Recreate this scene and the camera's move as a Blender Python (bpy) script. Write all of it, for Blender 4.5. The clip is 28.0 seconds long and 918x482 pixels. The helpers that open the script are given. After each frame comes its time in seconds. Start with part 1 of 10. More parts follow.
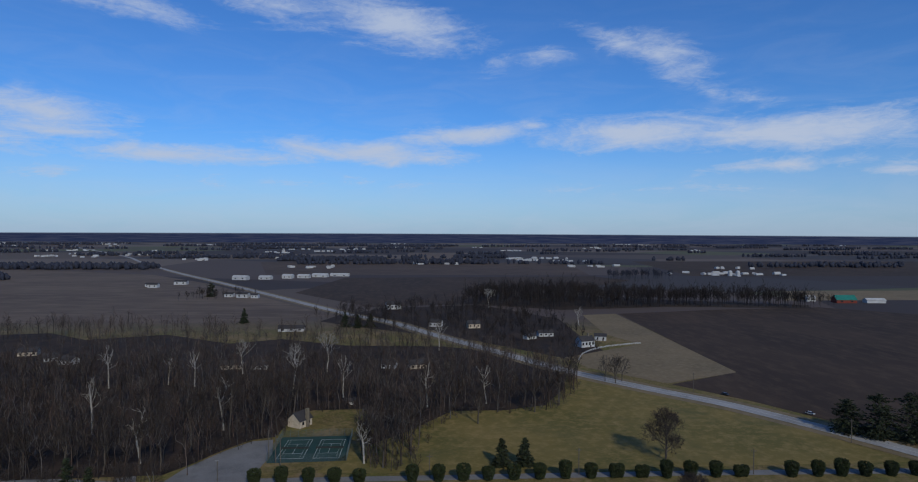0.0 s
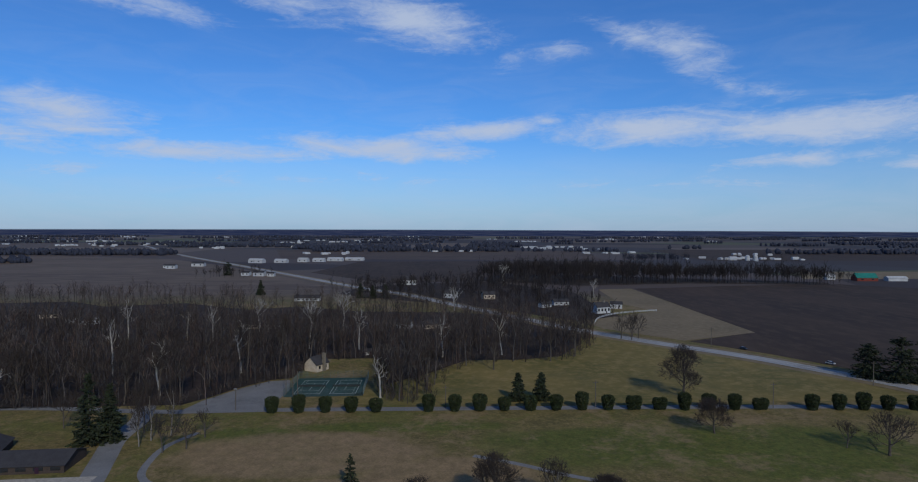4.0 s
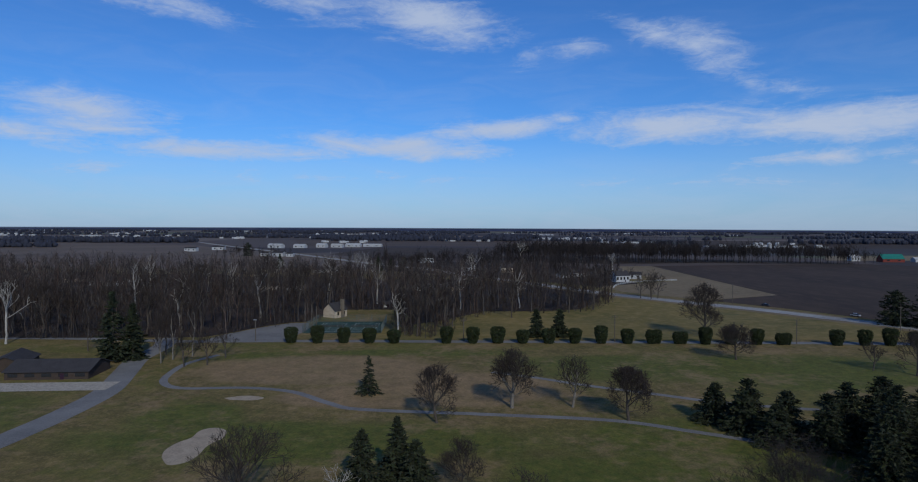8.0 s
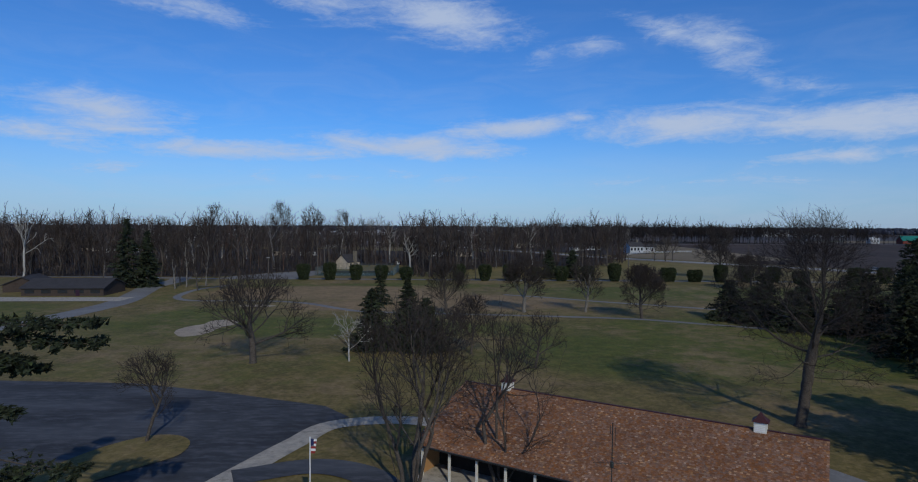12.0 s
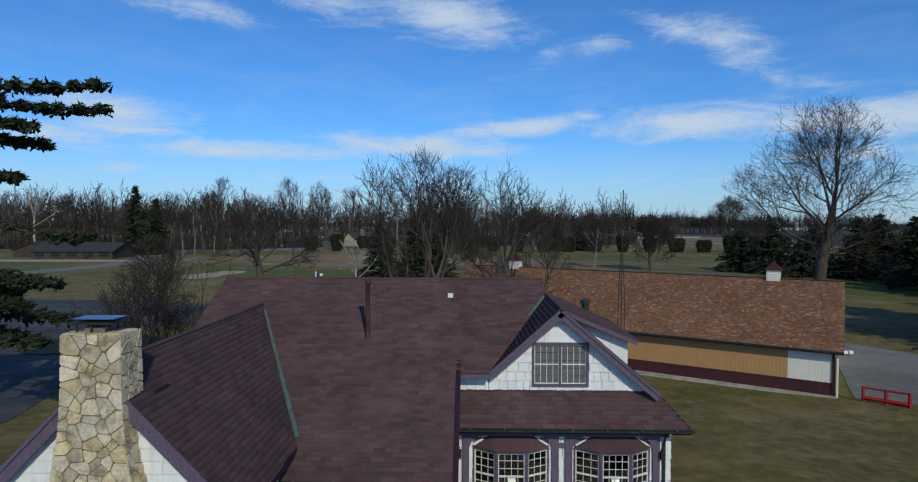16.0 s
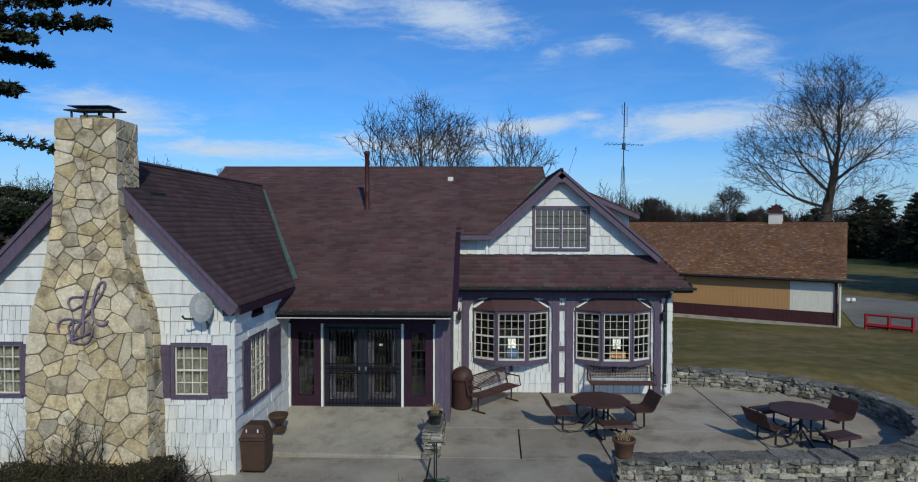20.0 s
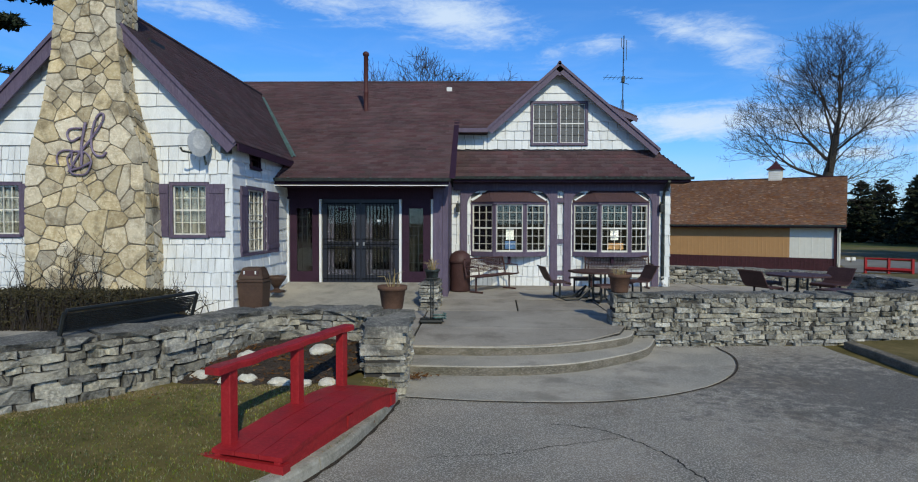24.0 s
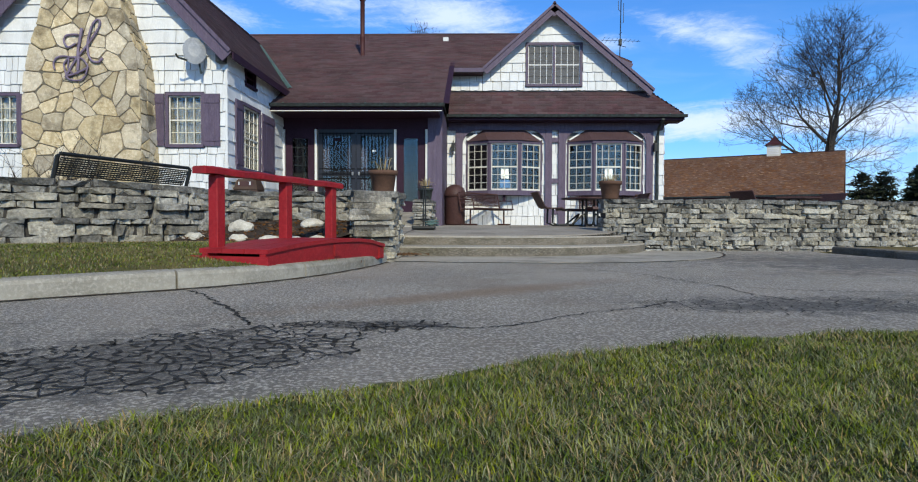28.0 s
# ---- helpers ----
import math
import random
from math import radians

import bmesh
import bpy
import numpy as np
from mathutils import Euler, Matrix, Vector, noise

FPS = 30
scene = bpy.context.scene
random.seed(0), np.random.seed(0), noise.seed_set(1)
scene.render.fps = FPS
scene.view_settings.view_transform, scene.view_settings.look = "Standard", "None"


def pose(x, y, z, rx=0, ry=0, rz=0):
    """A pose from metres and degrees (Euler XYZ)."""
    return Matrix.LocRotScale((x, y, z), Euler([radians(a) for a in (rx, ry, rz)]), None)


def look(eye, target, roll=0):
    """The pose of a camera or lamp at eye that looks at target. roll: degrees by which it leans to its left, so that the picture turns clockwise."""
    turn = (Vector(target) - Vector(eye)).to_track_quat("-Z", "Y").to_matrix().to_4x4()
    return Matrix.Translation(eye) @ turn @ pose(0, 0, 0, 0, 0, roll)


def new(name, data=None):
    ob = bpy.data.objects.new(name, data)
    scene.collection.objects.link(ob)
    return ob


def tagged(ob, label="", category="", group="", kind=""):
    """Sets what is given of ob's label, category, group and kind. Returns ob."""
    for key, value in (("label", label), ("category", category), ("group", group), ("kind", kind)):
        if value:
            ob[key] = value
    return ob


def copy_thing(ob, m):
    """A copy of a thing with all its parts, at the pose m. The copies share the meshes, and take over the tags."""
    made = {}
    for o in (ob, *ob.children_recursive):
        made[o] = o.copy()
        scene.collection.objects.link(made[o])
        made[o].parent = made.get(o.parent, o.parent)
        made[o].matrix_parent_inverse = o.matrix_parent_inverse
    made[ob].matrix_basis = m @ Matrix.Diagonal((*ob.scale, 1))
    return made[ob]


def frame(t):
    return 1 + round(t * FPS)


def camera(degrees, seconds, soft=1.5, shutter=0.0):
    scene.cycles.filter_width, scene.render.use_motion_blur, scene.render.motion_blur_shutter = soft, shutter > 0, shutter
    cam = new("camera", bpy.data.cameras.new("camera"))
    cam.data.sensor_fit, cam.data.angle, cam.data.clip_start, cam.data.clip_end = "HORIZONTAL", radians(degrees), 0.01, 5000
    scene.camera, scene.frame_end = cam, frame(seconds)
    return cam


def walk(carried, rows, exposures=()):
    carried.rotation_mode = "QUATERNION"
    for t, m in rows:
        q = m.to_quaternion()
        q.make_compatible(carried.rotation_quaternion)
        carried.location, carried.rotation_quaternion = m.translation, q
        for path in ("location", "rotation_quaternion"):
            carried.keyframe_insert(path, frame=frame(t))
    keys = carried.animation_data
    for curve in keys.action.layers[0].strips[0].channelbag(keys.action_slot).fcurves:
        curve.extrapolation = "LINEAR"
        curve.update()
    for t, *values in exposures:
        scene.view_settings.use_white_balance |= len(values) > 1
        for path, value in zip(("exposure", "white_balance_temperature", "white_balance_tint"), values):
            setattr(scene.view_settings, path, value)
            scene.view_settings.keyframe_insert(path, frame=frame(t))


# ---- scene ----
cam = camera(74.3, 28.0, 1.1)
# seconds, x, y, z, then turns about x, y, z in degrees
PATH = [
    (0, -0.035, 0.220, 93.634, 89.073, -0.280, -3.821),
    (0.5, -0.111, 0.264, 90.421, 89.030, -0.277, -3.791),
    (1, -0.180, 0.301, 87.161, 88.976, -0.278, -3.717),
    (1.5, -0.252, 0.329, 84.001, 88.926, -0.274, -3.524),
    (2, -0.319, 0.333, 80.883, 88.874, -0.261, -3.387),
    (2.5, -0.397, 0.309, 77.741, 88.808, -0.242, -3.201),
    (3, -0.484, 0.261, 74.627, 88.747, -0.224, -2.989),
    (3.5, -0.577, 0.198, 71.547, 88.708, -0.202, -2.742),
    (4, -0.665, 0.134, 68.541, 88.691, -0.187, -2.494),
    (4.5, -0.748, 0.078, 65.487, 88.672, -0.178, -2.233),
    (6.5, -0.898, 0.155, 53.030, 88.534, -0.247, -1.373),
    (7, -0.886, 0.117, 49.750, 88.530, -0.257, -1.237),
    (7.5, -0.886, 0.060, 46.493, 88.533, -0.263, -1.064),
    (8, -0.891, -0.016, 43.245, 88.532, -0.266, -0.847),
    (8.5, -0.862, -0.085, 40.074, 88.533, -0.270, -0.645),
    (9, -0.793, -0.123, 36.971, 88.523, -0.281, -0.400),
    (9.5, -0.699, -0.132, 33.846, 88.501, -0.293, -0.186),
    (10, -0.595, -0.115, 30.688, 88.474, -0.302, -0.024),
    (10.5, -0.512, -0.086, 27.670, 88.463, -0.304, 0.092),
    (11, -0.444, -0.052, 24.813, 88.457, -0.298, 0.178),
    (11.5, -0.403, -0.007, 22.144, 88.453, -0.292, 0.289),
    (12, -0.385, 0.053, 19.729, 88.444, -0.283, 0.401),
    (12.5, -0.379, 0.134, 17.514, 88.423, -0.272, 0.479),
    (14.5, -0.344, 0.172, 11.078, 88.377, -0.101, 0.990),
    (15, -0.358, 0.177, 10.368, 88.397, -0.106, 1.026),
    (15.5, -0.356, 0.204, 9.649, 88.399, -0.116, 1.066),
    (16, -0.326, 0.273, 8.926, 88.396, -0.127, 1.100),
    (16.5, -0.286, 0.345, 8.324, 88.392, -0.136, 1.115),
    (17, -0.267, 0.351, 7.797, 88.385, -0.139, 1.095),
    (17.5, -0.261, 0.330, 7.289, 88.381, -0.139, 1.102),
    (18, -0.263, 0.294, 6.792, 88.383, -0.140, 1.123),
    (18.5, -0.260, 0.270, 6.307, 88.389, -0.140, 1.150),
    (19, -0.261, 0.277, 5.834, 88.390, -0.136, 1.179),
    (19.5, -0.261, 0.291, 5.392, 88.386, -0.131, 1.196),
    (20, -0.280, 0.298, 4.957, 88.380, -0.126, 1.215),
    (20.5, -0.283, 0.293, 4.531, 88.377, -0.133, 1.265),
    (21, -0.291, 0.291, 4.130, 88.378, -0.142, 1.316),
    (21.5, -0.312, 0.292, 3.739, 88.380, -0.148, 1.357),
    (23.5, -0.189, 0.168, 2.270, 88.365, -0.187, 1.298),
    (24, -0.182, 0.163, 1.905, 88.376, -0.184, 1.335),
    (24.5, -0.154, 0.149, 1.552, 88.382, -0.186, 1.402),
    (25, -0.092, 0.137, 1.212, 88.386, -0.194, 1.467),
    (25.5, -0.054, 0.137, 0.906, 88.390, -0.205, 1.477),
    (26, -0.042, 0.122, 0.678, 88.394, -0.217, 1.460),
    (26.5, -0.024, 0.093, 0.495, 88.395, -0.228, 1.431),
    (27, -0.010, 0.074, 0.349, 88.393, -0.235, 1.417),
    (27.5, 0.011, 0.032, 0.239, 88.389, -0.244, 1.418),
    (28, 0.000, -0.000, 0.164, 88.382, -0.253, 1.451),
]
walk(cam, [(r[0], pose(*r[1:])) for r in PATH], exposures=[(0, -0.88, 6450, 8), (4, -0.89, 6330, 8), (9, -0.92, 6240, 8), (12.5, -0.90, 6220, 7), (14.5, -0.68, 6500, 3), (17, -0.62, 6600, 0), (21, -0.53, 6600, 0), (24, -0.28, 6600, 0), (26, -0.14, 6600, 1), (28, -0.01, 6720, 2)])

# ---- sky, clouds, sun ----
SUN_AZ = math.atan2(0.30, -0.95)      # the sun stands behind the viewer's right shoulder
SUN_EL = radians(33)
world = bpy.data.worlds.new("sky")
scene.world = world
world.use_nodes = True
wn, wl = world.node_tree.nodes, world.node_tree.links
wn.clear()


def wmath(op, a, b=None, c=None, clamp=False):
    n = wn.new("ShaderNodeMath")
    n.operation, n.use_clamp = op, clamp
    for i, v in enumerate((a, b, c)):
        if v is None:
            continue
        if isinstance(v, (int, float)):
            n.inputs[i].default_value = v
        else:
            wl.new(v, n.inputs[i])
    return n.outputs[0]


def smooth(v, lo, hi):
    n = wn.new("ShaderNodeMapRange")
    n.interpolation_type = "SMOOTHSTEP"
    wl.new(v, n.inputs[0])
    n.inputs[1].default_value, n.inputs[2].default_value = lo, hi
    return n.outputs[0]


sky = wn.new("ShaderNodeTexSky")
sky.sky_type, sky.sun_disc = "NISHITA", False
sky.sun_elevation, sky.sun_rotation = SUN_EL, SUN_AZ
sky.altitude, sky.air_density, sky.dust_density, sky.ozone_density = 200, 1.0, 0.6, 2.4
coord = wn.new("ShaderNodeTexCoord")
sep = wn.new("ShaderNodeSeparateXYZ")
wl.new(coord.outputs["Generated"], sep.inputs[0])
dx, dy, dz = sep.outputs
az = wmath("MULTIPLY", wmath("ARCTAN2", dx, dy), 57.2958)
el = wmath("MULTIPLY", wmath("ARCSINE", dz), 57.2958)
flat = wn.new("ShaderNodeCombineXYZ")
wl.new(az, flat.inputs[0])
wl.new(el, flat.inputs[1])


def wnoise(scale, sx, sy, detail, rough, warp=0.0):
    m = wn.new("ShaderNodeMapping")
    m.inputs["Scale"].default_value = (sx, sy, 1)
    m.inputs["Rotation"].default_value = (0, 0, 0.12)
    wl.new(flat.outputs[0], m.inputs[0])
    n = wn.new("ShaderNodeTexNoise")
    n.inputs["Scale"].default_value, n.inputs["Detail"].default_value = scale, detail
    n.inputs["Roughness"].default_value, n.inputs["Distortion"].default_value = rough, warp
    wl.new(m.outputs[0], n.inputs["Vector"])
    return n.outputs["Fac"]


wisps = wnoise(0.34, 0.36, 1.5, 9, 0.60, 0.9)
fine = wnoise(1.5, 0.5, 1.3, 9, 0.66, 1.2)
# cloud banks: azimuth, elevation, half width, half height (degrees), lean, density
CLOUDS = [
    (-2.6, 18.7, 7.2, 1.9, -0.21, 1.1), (-12.5, 19.5, 6.0, 1.3, -0.06, 0.7), (-24.0, 18.2, 4.6, 1.1, -0.12, 0.85), (1.6, 17.4, 4.0, 0.8, -0.18, 0.95),
    (18.8, 16.6, 3.6, 0.9, -0.34, 0.9), (22.4, 15.2, 3.4, 1.6, -0.34, 1.05), (6.9, 15.5, 0.9, 0.7, 0.0, 0.5), (11.9, 16.0, 1.3, 0.6, 0.1, 0.4),
    (26.4, 12.1, 0.9, 0.6, -0.2, 0.45), (29.5, 11.4, 1.2, 0.5, -0.2, 0.35), (-30.8, 9.2, 5.4, 1.3, -0.10, 1.1), (-29.0, 7.7, 5.0, 0.6, -0.03, 0.8), (-35.0, 7.0, 6.0, 0.7, -0.03, 0.7),
    (-21.6, 6.5, 10.6, 0.95, 0.0, 1.3), (-24.6, 8.9, 1.0, 0.4, 0.0, 0.4), (-4.1, 7.2, 9.2, 1.0, -0.045, 1.4), (4.6, 9.0, 6.6, 0.9, 0.06, 1.3), (10.6, 9.8, 1.8, 0.5, 0.0, 0.9),
    (20.0, 8.8, 8.6, 1.5, 0.0, 1.3), (33.0, 8.3, 12.0, 1.5, -0.01, 1.3), (31.6, 5.6, 7.2, 0.8, 0.02, 1.0), (39.8, 5.0, 3.4, 0.6, 0.0, 0.8), (-29.2, 4.4, 6.0, 0.5, 0.0, 0.5), (-9.0, 4.4, 16.0, 0.6, 0.0, 0.4), (20.0, 3.8, 16.0, 0.6, 0.0, 0.4),
    (60.0, 12.0, 12.0, 2.0, 0.05, 1.2), (-62.0, 10.0, 12.0, 1.6, 0.0, 1.1), (150.0, 24.0, 18.0, 3.0, 0.0, 0.8), (-140.0, 18.0, 16.0, 2.5, 0.0, 0.8)]
total = None
for ca, ce, hw, hh, lean, dens in CLOUDS:
    u = wmath("SUBTRACT", az, ca)
    v = wmath("SUBTRACT", wmath("SUBTRACT", el, ce), wmath("MULTIPLY", u, lean))
    a = wmath("POWER", wmath("DIVIDE", u, hw * 1.25), 2.0)
    b = wmath("POWER", wmath("DIVIDE", v, hh * 1.25), 2.0)
    m = wmath("MULTIPLY", wmath("SUBTRACT", 1.0, wmath("SQRT", wmath("ADD", a, b))), dens)
    total = m if total is None else wmath("MAXIMUM", total, m)
total = wmath("MAXIMUM", total, -0.9)
shape = wmath("ADD", wmath("MULTIPLY", total, 1.0), wmath("ADD", wmath("MULTIPLY", wmath("SUBTRACT", wisps, 0.5), 2.0), wmath("MULTIPLY", wmath("SUBTRACT", fine, 0.5), 1.0)))
cover = wmath("MULTIPLY", smooth(shape, -0.25, 1.28), 0.85)
low = wmath("MULTIPLY", smooth(el, 10.0, -1.0), 0.58)
veil = wmath("MULTIPLY", smooth(wisps, 0.35, 0.75), wmath("MULTIPLY", smooth(el, 26.0, 4.0), 0.14))
cover = wmath("MAXIMUM", wmath("ADD", cover, veil, clamp=True), wmath("MULTIPLY", low, wmath("ADD", 0.55, wmath("MULTIPLY", wisps, 0.8))))
tint = wn.new("ShaderNodeMixRGB")
wl.new(cover, tint.inputs[0])
deep = wn.new("ShaderNodeMixRGB")
deep.blend_type, deep.inputs[0].default_value = "MULTIPLY", 1.0
wl.new(sky.outputs[0], deep.inputs[1])
# deep blue towards the plain, unseen sky overhead greyed to make fill light neutral
overhead_mix = wn.new("ShaderNodeMixRGB")
wl.new(smooth(el, 26.0, 52.0), overhead_mix.inputs[0])
overhead_mix.inputs[1].default_value, overhead_mix.inputs[2].default_value = (0.45, 0.90, 1.55, 1), (0.62, 0.78, 1.0, 1)
wl.new(overhead_mix.outputs[0], deep.inputs[2])
wl.new(deep.outputs[0], tint.inputs[1])
tint.inputs[2].default_value = (6.3, 7.2, 9.2, 1)
# past the ground sheet the plain goes on, haze painted in as dark blue-grey
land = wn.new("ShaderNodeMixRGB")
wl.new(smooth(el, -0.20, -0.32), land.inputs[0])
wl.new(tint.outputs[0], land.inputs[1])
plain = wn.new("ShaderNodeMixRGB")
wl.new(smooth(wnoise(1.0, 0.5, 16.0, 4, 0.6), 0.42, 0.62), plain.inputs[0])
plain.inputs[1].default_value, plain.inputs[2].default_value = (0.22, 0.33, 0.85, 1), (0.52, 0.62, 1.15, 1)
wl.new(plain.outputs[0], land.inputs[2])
back = wn.new("ShaderNodeBackground")
back.inputs[1].default_value = 0.135
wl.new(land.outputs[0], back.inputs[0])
wout = wn.new("ShaderNodeOutputWorld")
wl.new(back.outputs[0], wout.inputs[0])

sun_data = bpy.data.lights.new("sun", "SUN")
sun_data.energy, sun_data.angle, sun_data.color = 3.7, radians(0.53), (1.0, 0.90, 0.72)
sun = new("sun", sun_data)
sun_dir = Vector((math.sin(SUN_AZ) * math.cos(SUN_EL), math.cos(SUN_AZ) * math.cos(SUN_EL), math.sin(SUN_EL)))
sun.matrix_world = look(sun_dir * 300, (0, 0, 0))

# ---- materials ----


def material(name, base, rough=0.8, metal=0.0, dark=None, light=None, scale=1.0, fine_scale=20.0, bump=0.0, bump_scale=None,
             per_object=0.0, per_island=0.0, stretch=(1, 1, 1), spec=0.3, stain=None, stain_scale=0.6, stain_amount=0.5, speckle=(0.45, 0.8)):
    """Procedural surface: two noises of different size mix three tones, with relief, stains and a tone per piece."""
    m = bpy.data.materials.new(name)
    m.use_nodes = True
    nt = m.node_tree
    n, l = nt.nodes, nt.links
    p = n["Principled BSDF"]
    p.inputs["Roughness"].default_value, p.inputs["Metallic"].default_value = rough, metal
    p.inputs["Specular IOR Level"].default_value = spec
    dark = dark or tuple(c * 0.72 for c in base)
    light = light or tuple(min(c * 1.25, 0.95) for c in base)
    geo = n.new("ShaderNodeNewGeometry")
    mp = n.new("ShaderNodeMapping")
    mp.inputs["Scale"].default_value = stretch
    l.new(geo.outputs["Position"], mp.inputs[0])

    def nz(s, d=4, r=0.6):
        t = n.new("ShaderNodeTexNoise")
        t.inputs["Scale"].default_value, t.inputs["Detail"].default_value, t.inputs["Roughness"].default_value = s, d, r
        l.new(mp.outputs[0], t.inputs["Vector"])
        return t.outputs["Fac"]

    def mixc(fac, a, b):
        x = n.new("ShaderNodeMixRGB")
        l.new(fac, x.inputs[0])
        for i, v in ((1, a), (2, b)):
            if isinstance(v, tuple):
                x.inputs[i].default_value = (*v, 1)
            else:
                l.new(v, x.inputs[i])
        return x.outputs[0]

    def remap(v, lo, hi, a=0.0, b=1.0):
        r = n.new("ShaderNodeMapRange")
        l.new(v, r.inputs[0])
        for i, q in enumerate((lo, hi, a, b)):
            r.inputs[1 + i].default_value = q
        return r.outputs[0]

    col = mixc(remap(nz(scale), 0.35, 0.65), dark, base)
    col = mixc(remap(nz(fine_scale, 3, 0.7), *speckle), col, light)
    if stain:
        col = mixc(remap(nz(stain_scale, 6, 0.65), 0.52, 0.66, 0.0, stain_amount), col, stain)
    src = None
    if per_object:
        src, amount = n.new("ShaderNodeObjectInfo").outputs["Random"], per_object
    if per_island:
        src, amount = geo.outputs["Random Per Island"], per_island
    if src:
        hsv = n.new("ShaderNodeHueSaturation")
        l.new(col, hsv.inputs["Color"])
        l.new(remap(src, 0, 1, 1 - amount, 1 + amount), hsv.inputs["Value"])
        wob = n.new("ShaderNodeMath")
        wob.operation = "FRACT"
        mul = n.new("ShaderNodeMath")
        mul.operation = "MULTIPLY"
        mul.inputs[1].default_value = 7.31
        l.new(src, mul.inputs[0])
        l.new(mul.outputs[0], wob.inputs[0])
        l.new(remap(wob.outputs[0], 0, 1, 1 - amount * 0.9, 1 + amount * 0.9), hsv.inputs["Saturation"])
        col = hsv.outputs[0]
    l.new(col, p.inputs["Base Color"])
    if bump:
        b = n.new("ShaderNodeBump")
        b.inputs["Strength"].default_value, b.inputs["Distance"].default_value = min(1.0, bump * 2), 0.02 + bump * 0.03
        l.new(nz(bump_scale or fine_scale, 5, 0.7), b.inputs["Height"])
        l.new(b.outputs[0], p.inputs["Normal"])
    return m


def shader_mix(m, build):
    """Lets build(nodes, links, principled) rewire a material's colour."""
    build(m.node_tree.nodes, m.node_tree.links, m.node_tree.nodes["Principled BSDF"])
    return m


M = {}
M["asphalt"] = material("asphalt", (0.350, 0.306, 0.260), 0.9, dark=(0.24, 0.218, 0.188), light=(0.66, 0.61, 0.54), scale=0.9, fine_scale=62, bump=0.45, bump_scale=75, stain=(0.25, 0.19, 0.135), stain_scale=0.35, stain_amount=0.55, speckle=(0.5, 0.6))
M["old_asphalt"] = material("old_asphalt", (0.066, 0.071, 0.084), 0.92, dark=(0.026, 0.028, 0.034), light=(0.105, 0.110, 0.126), scale=0.10, stretch=(0.45, 1.3, 1), fine_scale=0.9, bump=0.1, stain=(0.028, 0.028, 0.032), stain_scale=0.09, stain_amount=0.7)
M["road"] = material("road", (0.32, 0.32, 0.325), 0.9, scale=0.03, fine_scale=1.5, stain=(0.13, 0.13, 0.13), stain_scale=0.05)
M["drive"] = material("drive", (0.19, 0.19, 0.193), 0.9, scale=0.1, fine_scale=2.0, stain=(0.11, 0.11, 0.115), stain_scale=0.12, stain_amount=0.6)
M["concrete"] = material("concrete", (0.405, 0.362, 0.305), 0.88, dark=(0.26, 0.243, 0.212), light=(0.48, 0.45, 0.40), scale=1.1, fine_scale=40, bump=0.08, stain=(0.14, 0.125, 0.105), stain_scale=1.3, stain_amount=0.55)
M["patio_concrete"] = material("patio_concrete", (0.365, 0.328, 0.285), 0.88, dark=(0.235, 0.208, 0.178), light=(0.45, 0.41, 0.36), scale=0.7, fine_scale=40, bump=0.08, stain=(0.11, 0.09, 0.072), stain_scale=0.9, stain_amount=0.55, per_object=0.12)
M["kerb"] = material("kerb", (0.36, 0.335, 0.285), 0.9, dark=(0.25, 0.232, 0.195), light=(0.45, 0.42, 0.365), scale=2, fine_scale=45, bump=0.15, stain=(0.10, 0.09, 0.06), stain_scale=2.5, stain_amount=0.6)
M["joint"] = material("joint", (0.035, 0.032, 0.028), 0.95, scale=3, fine_scale=40)
M["soil"] = material("soil", (0.055, 0.040, 0.031), 0.98, dark=(0.028, 0.020, 0.015), light=(0.13, 0.095, 0.07), scale=6, fine_scale=45, bump=0.6, bump_scale=35)
M["white"] = material("white_paint", (0.74, 0.74, 0.73), 0.6, dark=(0.66, 0.66, 0.66), light=(0.80, 0.80, 0.79), scale=2.5, fine_scale=30, bump=0.06, stain=(0.50, 0.49, 0.46), stain_scale=3.0, stain_amount=0.25)
M["shake"] = material("white_shake", (0.72, 0.725, 0.73), 0.65, dark=(0.62, 0.63, 0.64), light=(0.80, 0.80, 0.80), scale=2.0, fine_scale=26, bump=0.15, stretch=(3, 3, 0.6), per_object=0.06, stain=(0.45, 0.44, 0.42), stain_scale=2.4, stain_amount=0.3)
M["shake_joined"] = material("white_shake_joined", (0.72, 0.725, 0.73), 0.65, dark=(0.62, 0.63, 0.64), light=(0.80, 0.80, 0.80), scale=2.0, fine_scale=26, bump=0.15, stretch=(3, 3, 0.6), per_island=0.06, stain=(0.45, 0.44, 0.42), stain_scale=2.4, stain_amount=0.3)
M["backing"] = material("siding_backing", (0.12, 0.12, 0.125), 0.8, scale=3)
M["purple"] = material("purple_paint", (0.105, 0.078, 0.125), 0.6, dark=(0.075, 0.055, 0.09), light=(0.15, 0.12, 0.17), scale=3, fine_scale=25, bump=0.08, stretch=(4, 4, 0.7), stain=(0.20, 0.17, 0.20), stain_scale=5, stain_amount=0.25)
M["lilac"] = material("lilac_iron", (0.20, 0.155, 0.23), 0.55, scale=4, fine_scale=25)
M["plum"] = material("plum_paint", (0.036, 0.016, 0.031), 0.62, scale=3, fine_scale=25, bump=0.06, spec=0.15)
